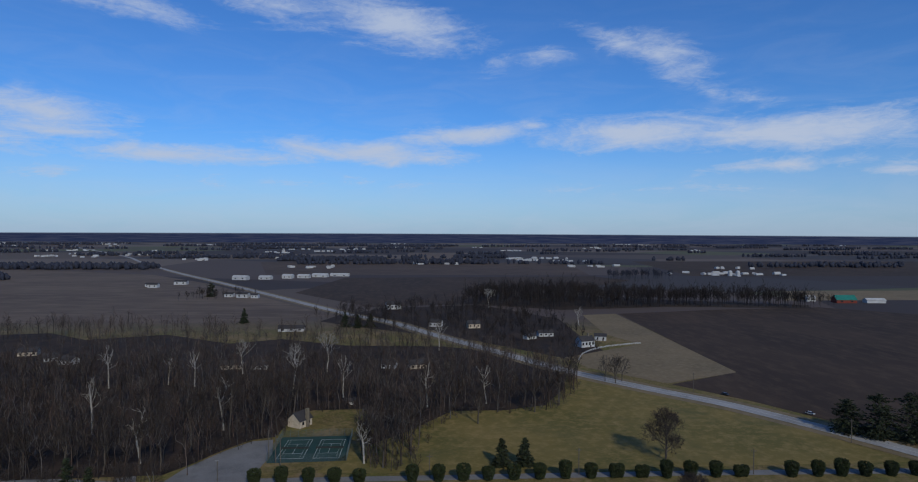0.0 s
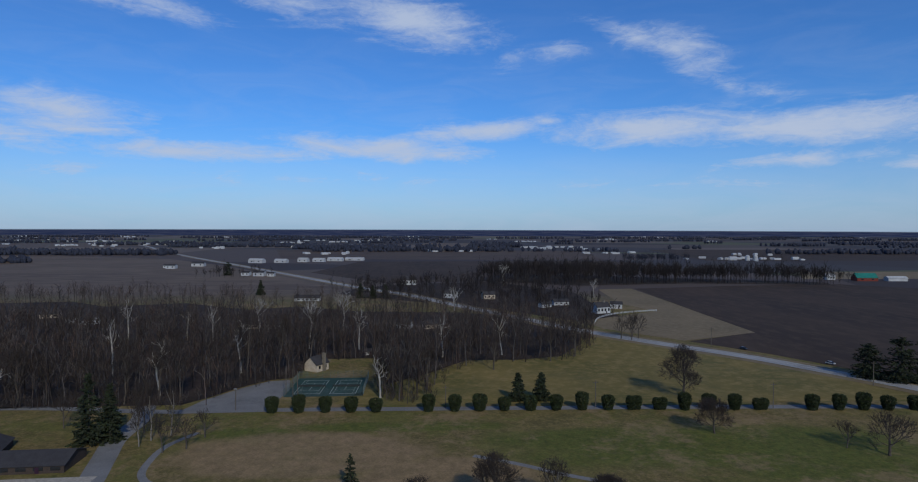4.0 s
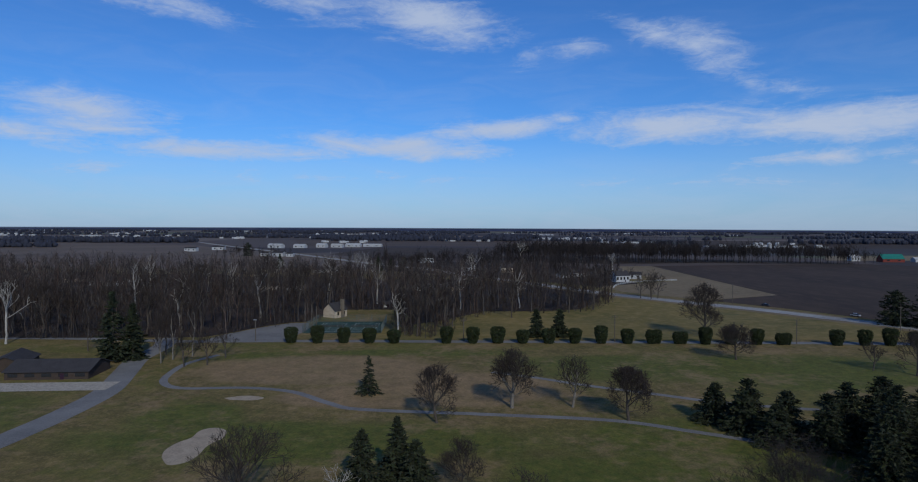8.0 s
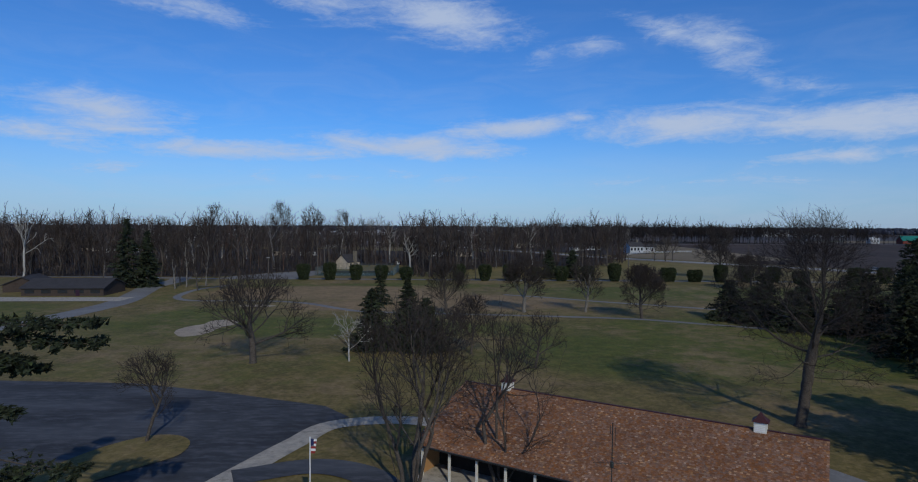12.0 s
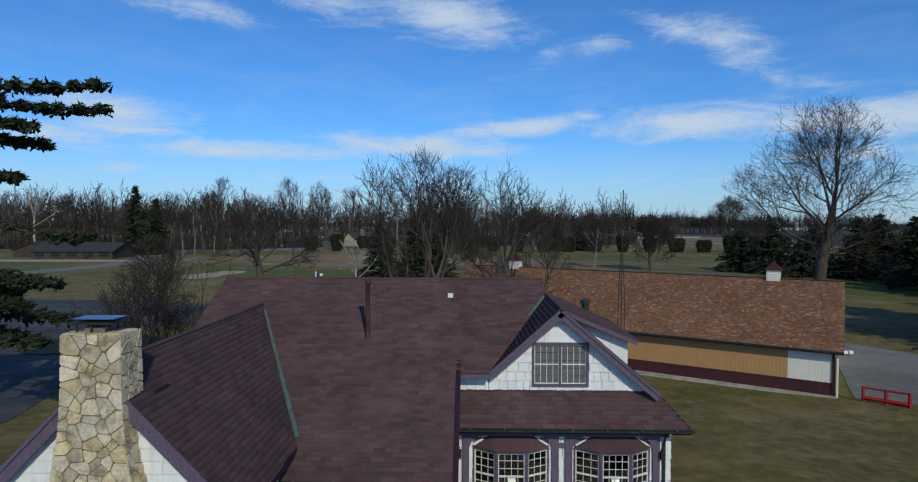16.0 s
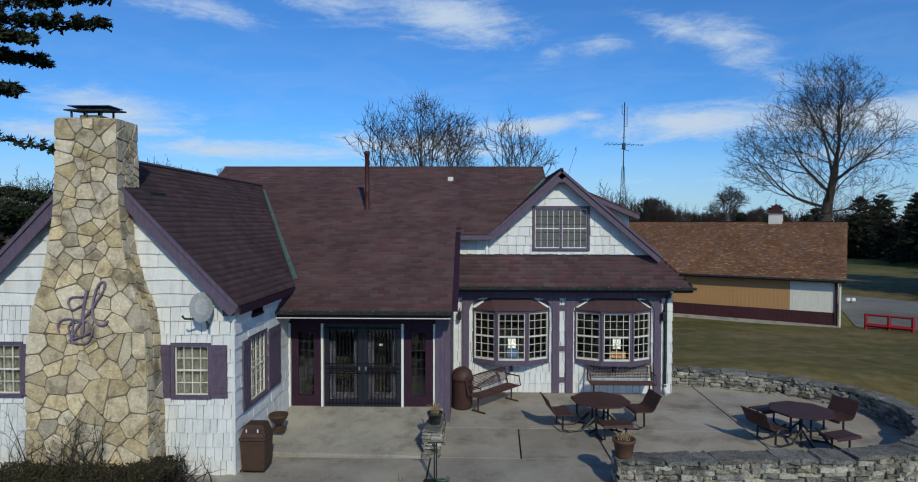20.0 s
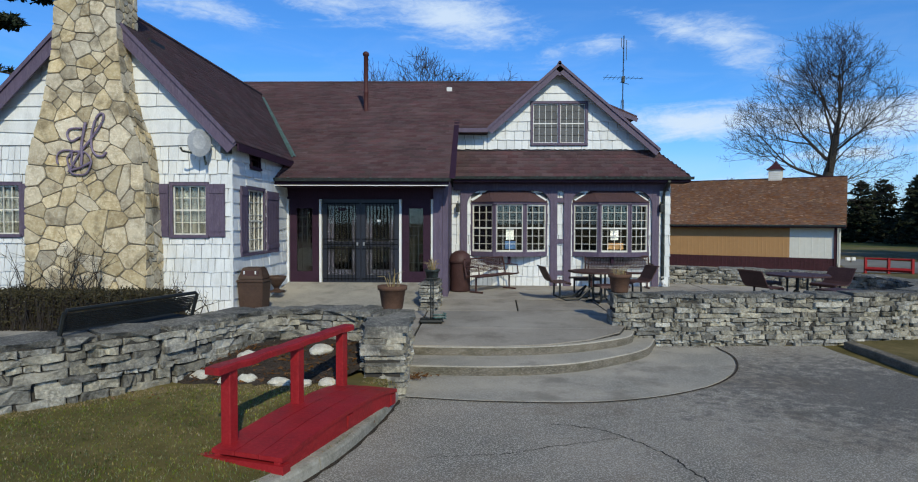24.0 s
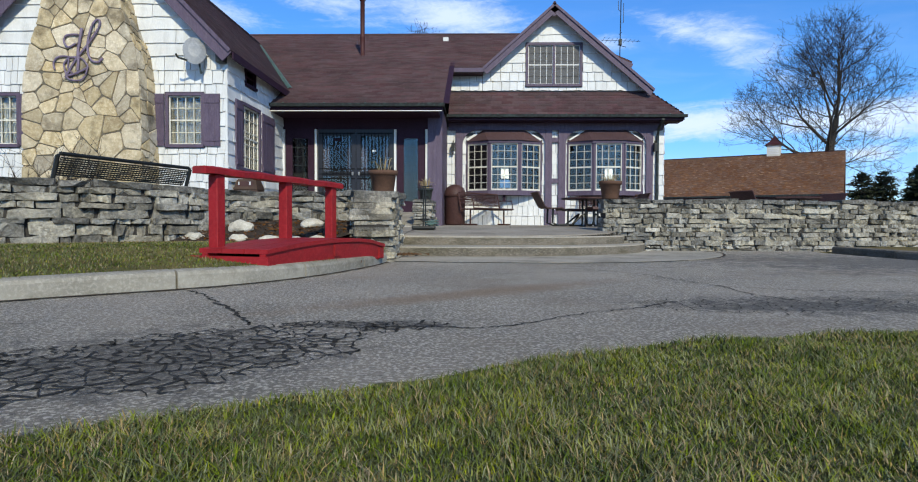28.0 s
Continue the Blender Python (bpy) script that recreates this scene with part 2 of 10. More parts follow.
M["slate"] = material("slate_paint", (0.050, 0.050, 0.078), 0.6, scale=3, fine_scale=25)
M["iron"] = material("black_iron", (0.006, 0.006, 0.008), 0.6, scale=4, fine_scale=30, spec=0.15)
M["navy"] = material("navy_metal", (0.010, 0.011, 0.020), 0.45, scale=3, fine_scale=25, spec=0.5)
M["roof"] = material("brown_shingle", (0.102, 0.058, 0.064), 0.92, dark=(0.066, 0.038, 0.044), light=(0.172, 0.104, 0.108), scale=0.5, fine_scale=45, bump=0.5, bump_scale=60, per_island=0.22, stain=(0.050, 0.032, 0.035), stain_scale=0.35, stain_amount=0.4)
M["barn_roof"] = material("tan_shingle", (0.238, 0.118, 0.066), 0.92, dark=(0.175, 0.084, 0.048), light=(0.32, 0.17, 0.10), scale=0.5, fine_scale=9, bump=0.4, per_island=0.28)
M["barn_fleck"] = material("pale_shingle", (0.39, 0.235, 0.14), 0.92, scale=0.5, fine_scale=9, bump=0.4, per_island=0.3)
M["copper"] = material("green_copper", (0.085, 0.15, 0.14), 0.7, dark=(0.04, 0.06, 0.06), light=(0.16, 0.26, 0.24), scale=5, fine_scale=30)
M["gutter"] = material("dark_gutter", (0.032, 0.033, 0.034), 0.5, light=(0.07, 0.10, 0.095), scale=4, fine_scale=12, metal=0.3)
M["chimney_stone"] = material("tan_fieldstone", (0.57, 0.475, 0.325), 0.9, dark=(0.40, 0.32, 0.21), light=(0.70, 0.62, 0.47), scale=3.5, fine_scale=18, bump=0.5, bump_scale=9, per_object=0.27, stain=(0.12, 0.095, 0.06), stain_scale=1.9, stain_amount=0.75)
M["mortar"] = material("mortar", (0.20, 0.175, 0.135), 0.95, dark=(0.12, 0.10, 0.08), scale=3, fine_scale=40, bump=0.3, stain=(0.07, 0.065, 0.05), stain_scale=1.5, stain_amount=0.7)
M["ledge_stone"] = material("grey_limestone", (0.36, 0.335, 0.285), 0.92, dark=(0.18, 0.17, 0.148), light=(0.55, 0.515, 0.44), scale=3, fine_scale=26, bump=0.7, bump_scale=18, per_object=0.46, stain=(0.075, 0.072, 0.065), stain_scale=2.6, stain_amount=0.75)
M["ledge_joined"] = material("grey_limestone_joined", (0.36, 0.335, 0.285), 0.92, dark=(0.18, 0.17, 0.148), light=(0.55, 0.515, 0.44), scale=3, fine_scale=26, bump=0.7, bump_scale=18, per_island=0.46, stain=(0.075, 0.072, 0.065), stain_scale=2.6, stain_amount=0.75)
M["cap_stone"] = material("weathered_cap_stone", (0.20, 0.190, 0.172), 0.92, dark=(0.095, 0.092, 0.085), light=(0.40, 0.38, 0.34), scale=3.5, fine_scale=26, bump=0.6, bump_scale=20, per_object=0.25, stain=(0.05, 0.052, 0.052), stain_scale=2.2, stain_amount=0.7)
M["dark_core"] = material("wall_core", (0.055, 0.05, 0.045), 0.95, scale=4, fine_scale=30, bump=0.3)
M["boulder"] = material("pale_boulder", (0.62, 0.58, 0.50), 0.85, dark=(0.45, 0.42, 0.36), light=(0.75, 0.72, 0.66), scale=4, fine_scale=25, bump=0.3)
M["red"] = material("red_paint", (0.30, 0.012, 0.017), 0.55, dark=(0.22, 0.009, 0.013), light=(0.36, 0.026, 0.030), scale=3, fine_scale=30, bump=0.06, stain=(0.16, 0.02, 0.02), stain_scale=4)
M["black_metal"] = material("black_metal", (0.014, 0.016, 0.016), 0.5, scale=6, fine_scale=40, spec=0.4)
M["brown_metal"] = material("brown_coated_metal", (0.066, 0.030, 0.029), 0.6, dark=(0.045, 0.021, 0.020), light=(0.10, 0.052, 0.047), scale=3, fine_scale=40)
M["rust_pipe"] = material("rust_red_pipe", (0.07, 0.022, 0.02), 0.6, scale=4, fine_scale=25)
M["terracotta"] = material("clay_pot", (0.115, 0.062, 0.042), 0.8, scale=5, fine_scale=30, bump=0.05)
M["bin"] = material("brown_plastic", (0.07, 0.04, 0.028), 0.6, scale=4, fine_scale=30)
M["grey_metal"] = material("grey_metal", (0.33, 0.33, 0.34), 0.45, metal=0.6, scale=4, fine_scale=30)
M["dish"] = material("dish_grey", (0.30, 0.31, 0.33), 0.5, scale=4, fine_scale=20)
M["barn_tan"] = material("tan_steel", (0.40, 0.225, 0.10), 0.6, dark=(0.37, 0.207, 0.091), light=(0.42, 0.238, 0.106), scale=0.6, fine_scale=5)
M["barn_white"] = material("white_steel", (0.66, 0.64, 0.58), 0.55, dark=(0.61, 0.59, 0.535), light=(0.69, 0.67, 0.61), scale=0.8, fine_scale=6)
M["maroon"] = material("maroon_steel", (0.055, 0.016, 0.02), 0.6, scale=1, fine_scale=8)
M["curtain"] = material("curtain", (0.19, 0.19, 0.175), 0.9, dark=(0.07, 0.07, 0.065), stretch=(8, 8, 0.6), scale=2.5, fine_scale=9)
M["lace"] = material("white_lace", (0.58, 0.59, 0.58), 0.9, dark=(0.36, 0.37, 0.37), stretch=(8, 8, 0.6), scale=2.5, fine_scale=9)
# near black stands in for the lack of light in the rooms and porch
M["interior"] = material("shade_black_interior", (0.022, 0.020, 0.018), 0.9, scale=2)
M["muntin"] = material("cream_muntin", (0.68, 0.66, 0.60), 0.6, scale=5, fine_scale=30)
M["bark"] = material("grey_brown_bark", (0.075, 0.062, 0.052), 0.95, dark=(0.045, 0.037, 0.032), light=(0.13, 0.115, 0.10), scale=1.5, fine_scale=9, bump=0.3)
M["twig"] = material("brown_twigs", (0.044, 0.035, 0.031), 0.95, dark=(0.028, 0.022, 0.020), light=(0.068, 0.055, 0.049), scale=0.5, fine_scale=4, per_island=0.2)
M["sycamore"] = material("pale_bark", (0.34, 0.32, 0.29), 0.9, dark=(0.20, 0.185, 0.165), light=(0.55, 0.54, 0.51), scale=0.8, fine_scale=5)
M["pale_grey_bark"] = material("pale_grey_bark", (0.17, 0.155, 0.135), 0.92, dark=(0.10, 0.09, 0.08), light=(0.27, 0.25, 0.22), scale=1.2, fine_scale=7)
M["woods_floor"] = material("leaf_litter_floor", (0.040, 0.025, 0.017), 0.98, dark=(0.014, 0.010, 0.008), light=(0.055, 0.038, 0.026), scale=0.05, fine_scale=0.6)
M["dark_woods"] = material("dark_winter_woods", (0.030, 0.025, 0.025), 0.97, scale=0.02, fine_scale=0.12, per_island=0.3)
M["woods"] = material("winter_woods", (0.068, 0.051, 0.046), 0.97, dark=(0.030, 0.024, 0.022), light=(0.115, 0.098, 0.086), scale=0.03, fine_scale=0.2, per_island=0.75)
# the blue tint is distance haze put into the base colour
M["far_woods"] = material("far_woods_haze_blue", (0.030, 0.035, 0.055), 0.97, dark=(0.020, 0.023, 0.038), light=(0.042, 0.047, 0.068), scale=0.01, fine_scale=0.1)
M["needles"] = material("dark_needles", (0.024, 0.032, 0.016), 0.9, dark=(0.012, 0.018, 0.009), light=(0.048, 0.058, 0.028), scale=0.8, fine_scale=6, per_island=0.35)
M["thuja"] = material("thuja_green", (0.026, 0.038, 0.014), 0.9, dark=(0.014, 0.022, 0.008), light=(0.055, 0.065, 0.024), scale=0.8, fine_scale=5, per_island=0.35)
M["hedge"] = material("winter_hedge", (0.05, 0.043, 0.022), 0.95, dark=(0.026, 0.024, 0.012), light=(0.09, 0.075, 0.04), scale=3, fine_scale=14, per_island=0.35)
M["dry_leaf"] = material("dry_leaves", (0.13, 0.065, 0.03), 0.9, scale=4, fine_scale=25, per_island=0.4)
M["blade"] = material("lawn_blades", (0.128, 0.160, 0.030), 0.75, dark=(0.058, 0.086, 0.014), light=(0.31, 0.30, 0.11), scale=2.2, fine_scale=9, per_island=0.55)
M["thatch"] = material("thatchy_turf", (0.088, 0.094, 0.034), 0.97, dark=(0.045, 0.052, 0.018), light=(0.15, 0.138, 0.062), scale=1.2, fine_scale=14, bump=0.4)
M["dark_concrete"] = material("dark_concrete", (0.185, 0.160, 0.128), 0.92, dark=(0.10, 0.088, 0.070), light=(0.30, 0.27, 0.225), scale=1.6, fine_scale=22, bump=0.25, stain=(0.07, 0.065, 0.04), stain_scale=2.2, stain_amount=0.6, stretch=(1, 1, 3))
M["straw"] = material("dead_grass", (0.30, 0.23, 0.12), 0.9, scale=3, fine_scale=14, per_island=0.3)
M["brown_siding"] = material("brown_siding", (0.055, 0.040, 0.032), 0.85, scale=0.6, fine_scale=3)
M["tan_stone"] = material("far_tan_stone", (0.50, 0.43, 0.34), 0.9, scale=0.6, fine_scale=3)
M["meadow"] = material("winter_meadow", (0.185, 0.140, 0.042), 0.96, dark=(0.105, 0.095, 0.024), light=(0.27, 0.195, 0.075), scale=0.02, fine_scale=0.25, stain=(0.07, 0.08, 0.028), stain_scale=0.015, stain_amount=0.7)
M["sand"] = material("bunker_sand", (0.36, 0.30, 0.23), 0.95, scale=0.5, fine_scale=4, bump=0.1)
M["dark_field"] = material("ploughed_field", (0.050, 0.032, 0.021), 0.97, dark=(0.030, 0.019, 0.013), light=(0.074, 0.049, 0.032), scale=0.012, fine_scale=0.12, stretch=(1, 0.4, 1))
M["tan_field"] = material("tan_stubble", (0.19, 0.145, 0.085), 0.97, dark=(0.14, 0.11, 0.065), light=(0.24, 0.19, 0.12), scale=0.02, fine_scale=0.3)
M["stubble"] = material("grey_stubble", (0.130, 0.098, 0.076), 0.97, dark=(0.088, 0.066, 0.052), light=(0.165, 0.128, 0.10), scale=0.005, fine_scale=0.04, stretch=(0.5, 1.6, 1))
M["brown_field"] = material("brown_field", (0.084, 0.058, 0.044), 0.97, dark=(0.056, 0.040, 0.032), light=(0.115, 0.083, 0.064), scale=0.005, fine_scale=0.04, stretch=(0.5, 1.6, 1))
M["house_white"] = material("far_white", (0.43, 0.44, 0.45), 0.7, scale=0.3)
M["dark_shingle"] = material("dark_roofing", (0.045, 0.043, 0.047), 0.9, scale=0.5, fine_scale=4)
M["court"] = material("court_green", (0.022, 0.062, 0.055), 0.85, dark=(0.015, 0.045, 0.040), light=(0.035, 0.08, 0.07), scale=0.15, fine_scale=1.5)
M["court_line"] = material("court_line", (0.45, 0.48, 0.46), 0.8, scale=1)
M["fence"] = material("fence_steel", (0.10, 0.13, 0.13), 0.6, scale=1)
M["teal_roof"] = material("teal_roof", (0.02, 0.17, 0.14), 0.5, scale=0.3)
M["barn_red"] = material("barn_red", (0.16, 0.03, 0.02), 0.7, scale=0.3)
M["pole"] = material("pole_wood", (0.11, 0.095, 0.08), 0.9, scale=2, fine_scale=12)
M["blue_tin"] = material("blue_film", (0.10, 0.20, 0.42), 0.35, metal=0.5, scale=3)
M["paper"] = material("paper", (0.70, 0.72, 0.74), 0.8, scale=5)
M["flag_blue"] = material("flag_blue", (0.02, 0.03, 0.10), 0.8, scale=8)
M["flag_red"] = material("flag_red", (0.25, 0.03, 0.03), 0.8, scale=8)


def glass_material():
    m = bpy.data.materials.new("window_glass")
    m.use_nodes = True
    p = m.node_tree.nodes["Principled BSDF"]
    p.inputs["Base Color"].default_value = (0.82, 0.85, 0.86, 1)
    p.inputs["Roughness"].default_value, p.inputs["IOR"].default_value = 0.02, 1.54
    p.inputs["Transmission Weight"].default_value = 1.0
    return m


M["glass"] = glass_material()
M["car_glass"] = material("car_glass", (0.02, 0.022, 0.025), 0.15, scale=2, spec=0.6)
for key, c in (("car_white", (0.7, 0.7, 0.7)), ("car_black", (0.02, 0.02, 0.022)), ("car_silver", (0.4, 0.41, 0.42))):
    M[key] = material(key, c, 0.3, scale=1, spec=0.6)

# ---- mesh helpers ----


def thing(name, label, category, at=(0, 0, 0), group="", kind=""):
    e = new(name)
    e.empty_display_size = 0.2
    e.location = at
    return tagged(e, label, category, group, kind)


def mesh_of(name, bm, mat, smooth_faces=False):
    me = bpy.data.meshes.new(name)
    bm.to_mesh(me)
    bm.free()
    me.materials.append(mat)
    if smooth_faces:
        me.polygons.foreach_set("use_smooth", [True] * len(me.polygons))
    return me


def part(name, bm, mat, parent=None, label="", smooth_faces=False):
    """Links a bmesh, built in world place, as one mesh object under a thing or part."""
    me = bm if isinstance(bm, bpy.types.Mesh) else mesh_of(name, bm, mat, smooth_faces)
    ob = new(name, me)
    if parent:
        ob.parent = parent
        if parent.parent is None:
            ob.matrix_parent_inverse = Matrix.Translation(-parent.location)
    return tagged(ob, label)


def raw(name, verts, faces, mat, parent=None, label=""):
    """A mesh object from numpy arrays of points and equal-sized faces."""
    verts, faces = np.asarray(verts, np.float32), np.asarray(faces, np.int32)
    me = bpy.data.meshes.new(name)
    k = faces.shape[1]
    me.vertices.add(len(verts))
    me.vertices.foreach_set("co", verts.ravel())
    me.loops.add(faces.size)
    me.loops.foreach_set("vertex_index", faces.ravel())
    me.polygons.add(len(faces))
    me.polygons.foreach_set("loop_start", np.arange(0, faces.size, k, dtype=np.int32))
    me.update(calc_edges=True)
    me.materials.append(mat)
    return part(name, me, mat, parent, label)


def box(bm, x0, x1, y0, y1, z0, z1, m=None):
    c = [(x, y, z) for z in (z0, z1) for y in (y0, y1) for x in (x0, x1)]
    if m is not None:
        c = [m @ Vector(v) for v in c]
    v = [bm.verts.new(p) for p in c]
    for f in ((0, 2, 3, 1), (4, 5, 7, 6), (0, 1, 5, 4), (2, 6, 7, 3), (0, 4, 6, 2), (1, 3, 7, 5)):
        bm.faces.new([v[i] for i in f])
    return v


def bx(*a, m=None, bev=0.0):
    bm = bmesh.new()
    box(bm, *a, m=m)
    if bev:
        bmesh.ops.bevel(bm, geom=bm.edges[:], offset=bev, segments=2, affect="EDGES", profile=0.6)
    return bm


def prism(bm, outline, z0, z1):
    """An upright prism over an outline of (x, y)."""
    lo = [bm.verts.new((x, y, z0(x, y) if callable(z0) else z0)) for x, y in outline]
    hi = [bm.verts.new((x, y, z1(x, y) if callable(z1) else z1)) for x, y in outline]
    n = len(outline)
    bm.faces.new(list(reversed(lo)))
    bm.faces.new(hi)
    for i in range(n):
        bm.faces.new((lo[i], lo[(i + 1) % n], hi[(i + 1) % n], hi[i]))
    bmesh.ops.recalc_face_normals(bm, faces=bm.faces[:])


def slab(bm, pts, thick):
    """A flat plate from a polygon in space, given thickness against its normal."""
    pts = [Vector(p) for p in pts]
    nrm = (pts[1] - pts[0]).cross(pts[2] - pts[0]).normalized()
    if nrm.z < 0:
        nrm = -nrm
    a = [bm.verts.new(p) for p in pts]
    b = [bm.verts.new(p - nrm * thick) for p in pts]
    n = len(pts)
    bm.faces.new(a)
    bm.faces.new(list(reversed(b)))
    for i in range(n):
        bm.faces.new((a[i], b[i], b[(i + 1) % n], a[(i + 1) % n]))
    bmesh.ops.recalc_face_normals(bm, faces=bm.faces[:])


def tube(bm, path, radius, sides=6, closed=False):
    """A round bar along a path of points; radius may be a list."""
    path = [Vector(p) for p in path]
    rings = []
    for i, p in enumerate(path):
        a = path[i - 1] if i else path[-1 if closed else 0]
        b = path[(i + 1) % len(path)] if i < len(path) - 1 or closed else path[-1]
        d = (b - a).normalized() if (b - a).length > 1e-9 else Vector((0, 0, 1))
        s = d.cross(Vector((0, 0, 1)) if abs(d.z) < 0.9 else Vector((1, 0, 0))).normalized()
        t = s.cross(d)
        r = radius[i] if isinstance(radius, (list, tuple)) else radius
        rings.append([bm.verts.new(p + (s * math.cos(k * math.tau / sides) + t * math.sin(k * math.tau / sides)) * r) for k in range(sides)])
    for i in range(len(rings) - (0 if closed else 1)):
        u, w = rings[i], rings[(i + 1) % len(rings)]
        for k in range(sides):
            bm.faces.new((u[k], u[(k + 1) % sides], w[(k + 1) % sides], w[k]))
    if not closed:
        bm.faces.new(list(reversed(rings[0])))
        bm.faces.new(rings[-1])


def tubes(paths, radius, sides=6):
    bm = bmesh.new()
    for p in paths:
        tube(bm, p, radius, sides)
    return bm


def lathe(profile, at=(0, 0, 0), sides=20):
    """A turned body from (radius, height) pairs."""
    bm = bmesh.new()
    rings = []
    for r, z in profile:
        rings.append([bm.verts.new((at[0] + r * math.cos(k * math.tau / sides), at[1] + r * math.sin(k * math.tau / sides), at[2] + z)) for k in range(sides)])
    for a, b in zip(rings, rings[1:]):
        for k in range(sides):
            bm.faces.new((a[k], a[(k + 1) % sides], b[(k + 1) % sides], b[k]))
    bm.faces.new(list(reversed(rings[0])))
    bm.faces.new(rings[-1])
    bmesh.ops.remove_doubles(bm, verts=bm.verts[:], dist=1e-5)
    return bm


# ---- ground ----
GY = [-4900, -60, 7, 11, 20, 36, 60, 140, 230, 300, 700, 4950]
GZ = [-0.4, -0.37, -0.37, -0.36, 0.05, -0.85, -1.0, -1.6, -1.5, -2.5, -3.0, -3.0]


def gz(x, y):
    """Height of the ground."""
    z = float(np.interp(y, GY, GZ))
    if 5 < y < 45:
        z += 0.30 * math.exp(-((x - 9.5) / 4.5) ** 2 - ((y - 20) / 4.0) ** 2)
    return z


def drape(name, outline, mat, lift=0.03, step=0.0, label="", category="", thick=0.0):
    """A flat sheet that follows the ground under an outline of (x, y)."""
    bm = bmesh.new()
    f = bm.faces.new([bm.verts.new((x, y, 0)) for x, y in outline])
    f.normal_update()
    bmesh.ops.triangulate(bm, faces=[f])
    for cut in GY:
        if min(p[1] for p in outline) < cut < max(p[1] for p in outline):
            bmesh.ops.bisect_plane(bm, geom=bm.verts[:] + bm.edges[:] + bm.faces[:], plane_co=(0, cut, 0), plane_no=(0, 1, 0))
    if step:
        for _ in range(6):
            long = [e for e in bm.edges if e.calc_length() > step]
            if not long:
                break
            bmesh.ops.subdivide_edges(bm, edges=long, cuts=1)
            bmesh.ops.triangulate(bm, faces=bm.faces[:])
    for v in bm.verts:
        v.co.z = gz(v.co.x, v.co.y) + lift
    bmesh.ops.recalc_face_normals(bm, faces=bm.faces[:])
    if bm.faces and sum(q.normal.z for q in bm.faces) < 0:
        bmesh.ops.reverse_faces(bm, faces=bm.faces[:])
    return tagged(part(name, bm, mat), label, category, kind="structure")


def strip(points, width):
    """Outline of a band of given width along a line of (x, y)."""
    pts = [Vector((*p, 0)) for p in points]
    a, b = [], []
    for i, p in enumerate(pts):
        d = (pts[min(i + 1, len(pts) - 1)] - pts[max(i - 1, 0)]).normalized()
        n = Vector((-d.y, d.x, 0)) * width * 0.5
        a.append((p + n)[:2])
        b.append((p - n)[:2])
    return a + b[::-1]


def curve_through(points, per=8):
    """A smooth line of (x, y) through the given points."""
    pts = [Vector((*p, 0)) for p in points]
    pts = [pts[0] * 2 - pts[1]] + pts + [pts[-1] * 2 - pts[-2]]
    out = []
    for i in range(1, len(pts) - 2):
        p0, p1, p2, p3 = pts[i - 1:i + 3]
        for k in range(per):
            t = k / per
            q = 0.5 * ((2 * p1) + (p2 - p0) * t + (2 * p0 - 5 * p1 + 4 * p2 - p3) * t * t + (3 * p1 - p0 - 3 * p2 + p3) * t ** 3)
            out.append((q.x, q.y))
    out.append(tuple(pts[-2][:2]))
    return out


def ground_sheet():
    ax = sorted(set([-4950, -2500, -1200, -600, -300, -150, -80, *np.arange(-40, 41, 1.0), 80, 150, 300, 600, 1200, 2500, 4950]))
    ay = sorted(set([*GY, -1500, -400, -150, -30, *np.arange(-10, 60, 1.0), 90, 180, 450, 1200, 2500]))
    X, Y = np.meshgrid(ax, ay)
    Z = np.array([[gz(x, y) for x in ax] for y in ay])
    v = np.stack([X, Y, Z], -1).reshape(-1, 3)
    nx, ny = len(ax), len(ay)
    i = (np.arange(ny - 1)[:, None] * nx + np.arange(nx - 1)).ravel()
    return raw("ground", v, np.stack([i, i + 1, i + nx + 1, i + nx], 1), M["turf"])


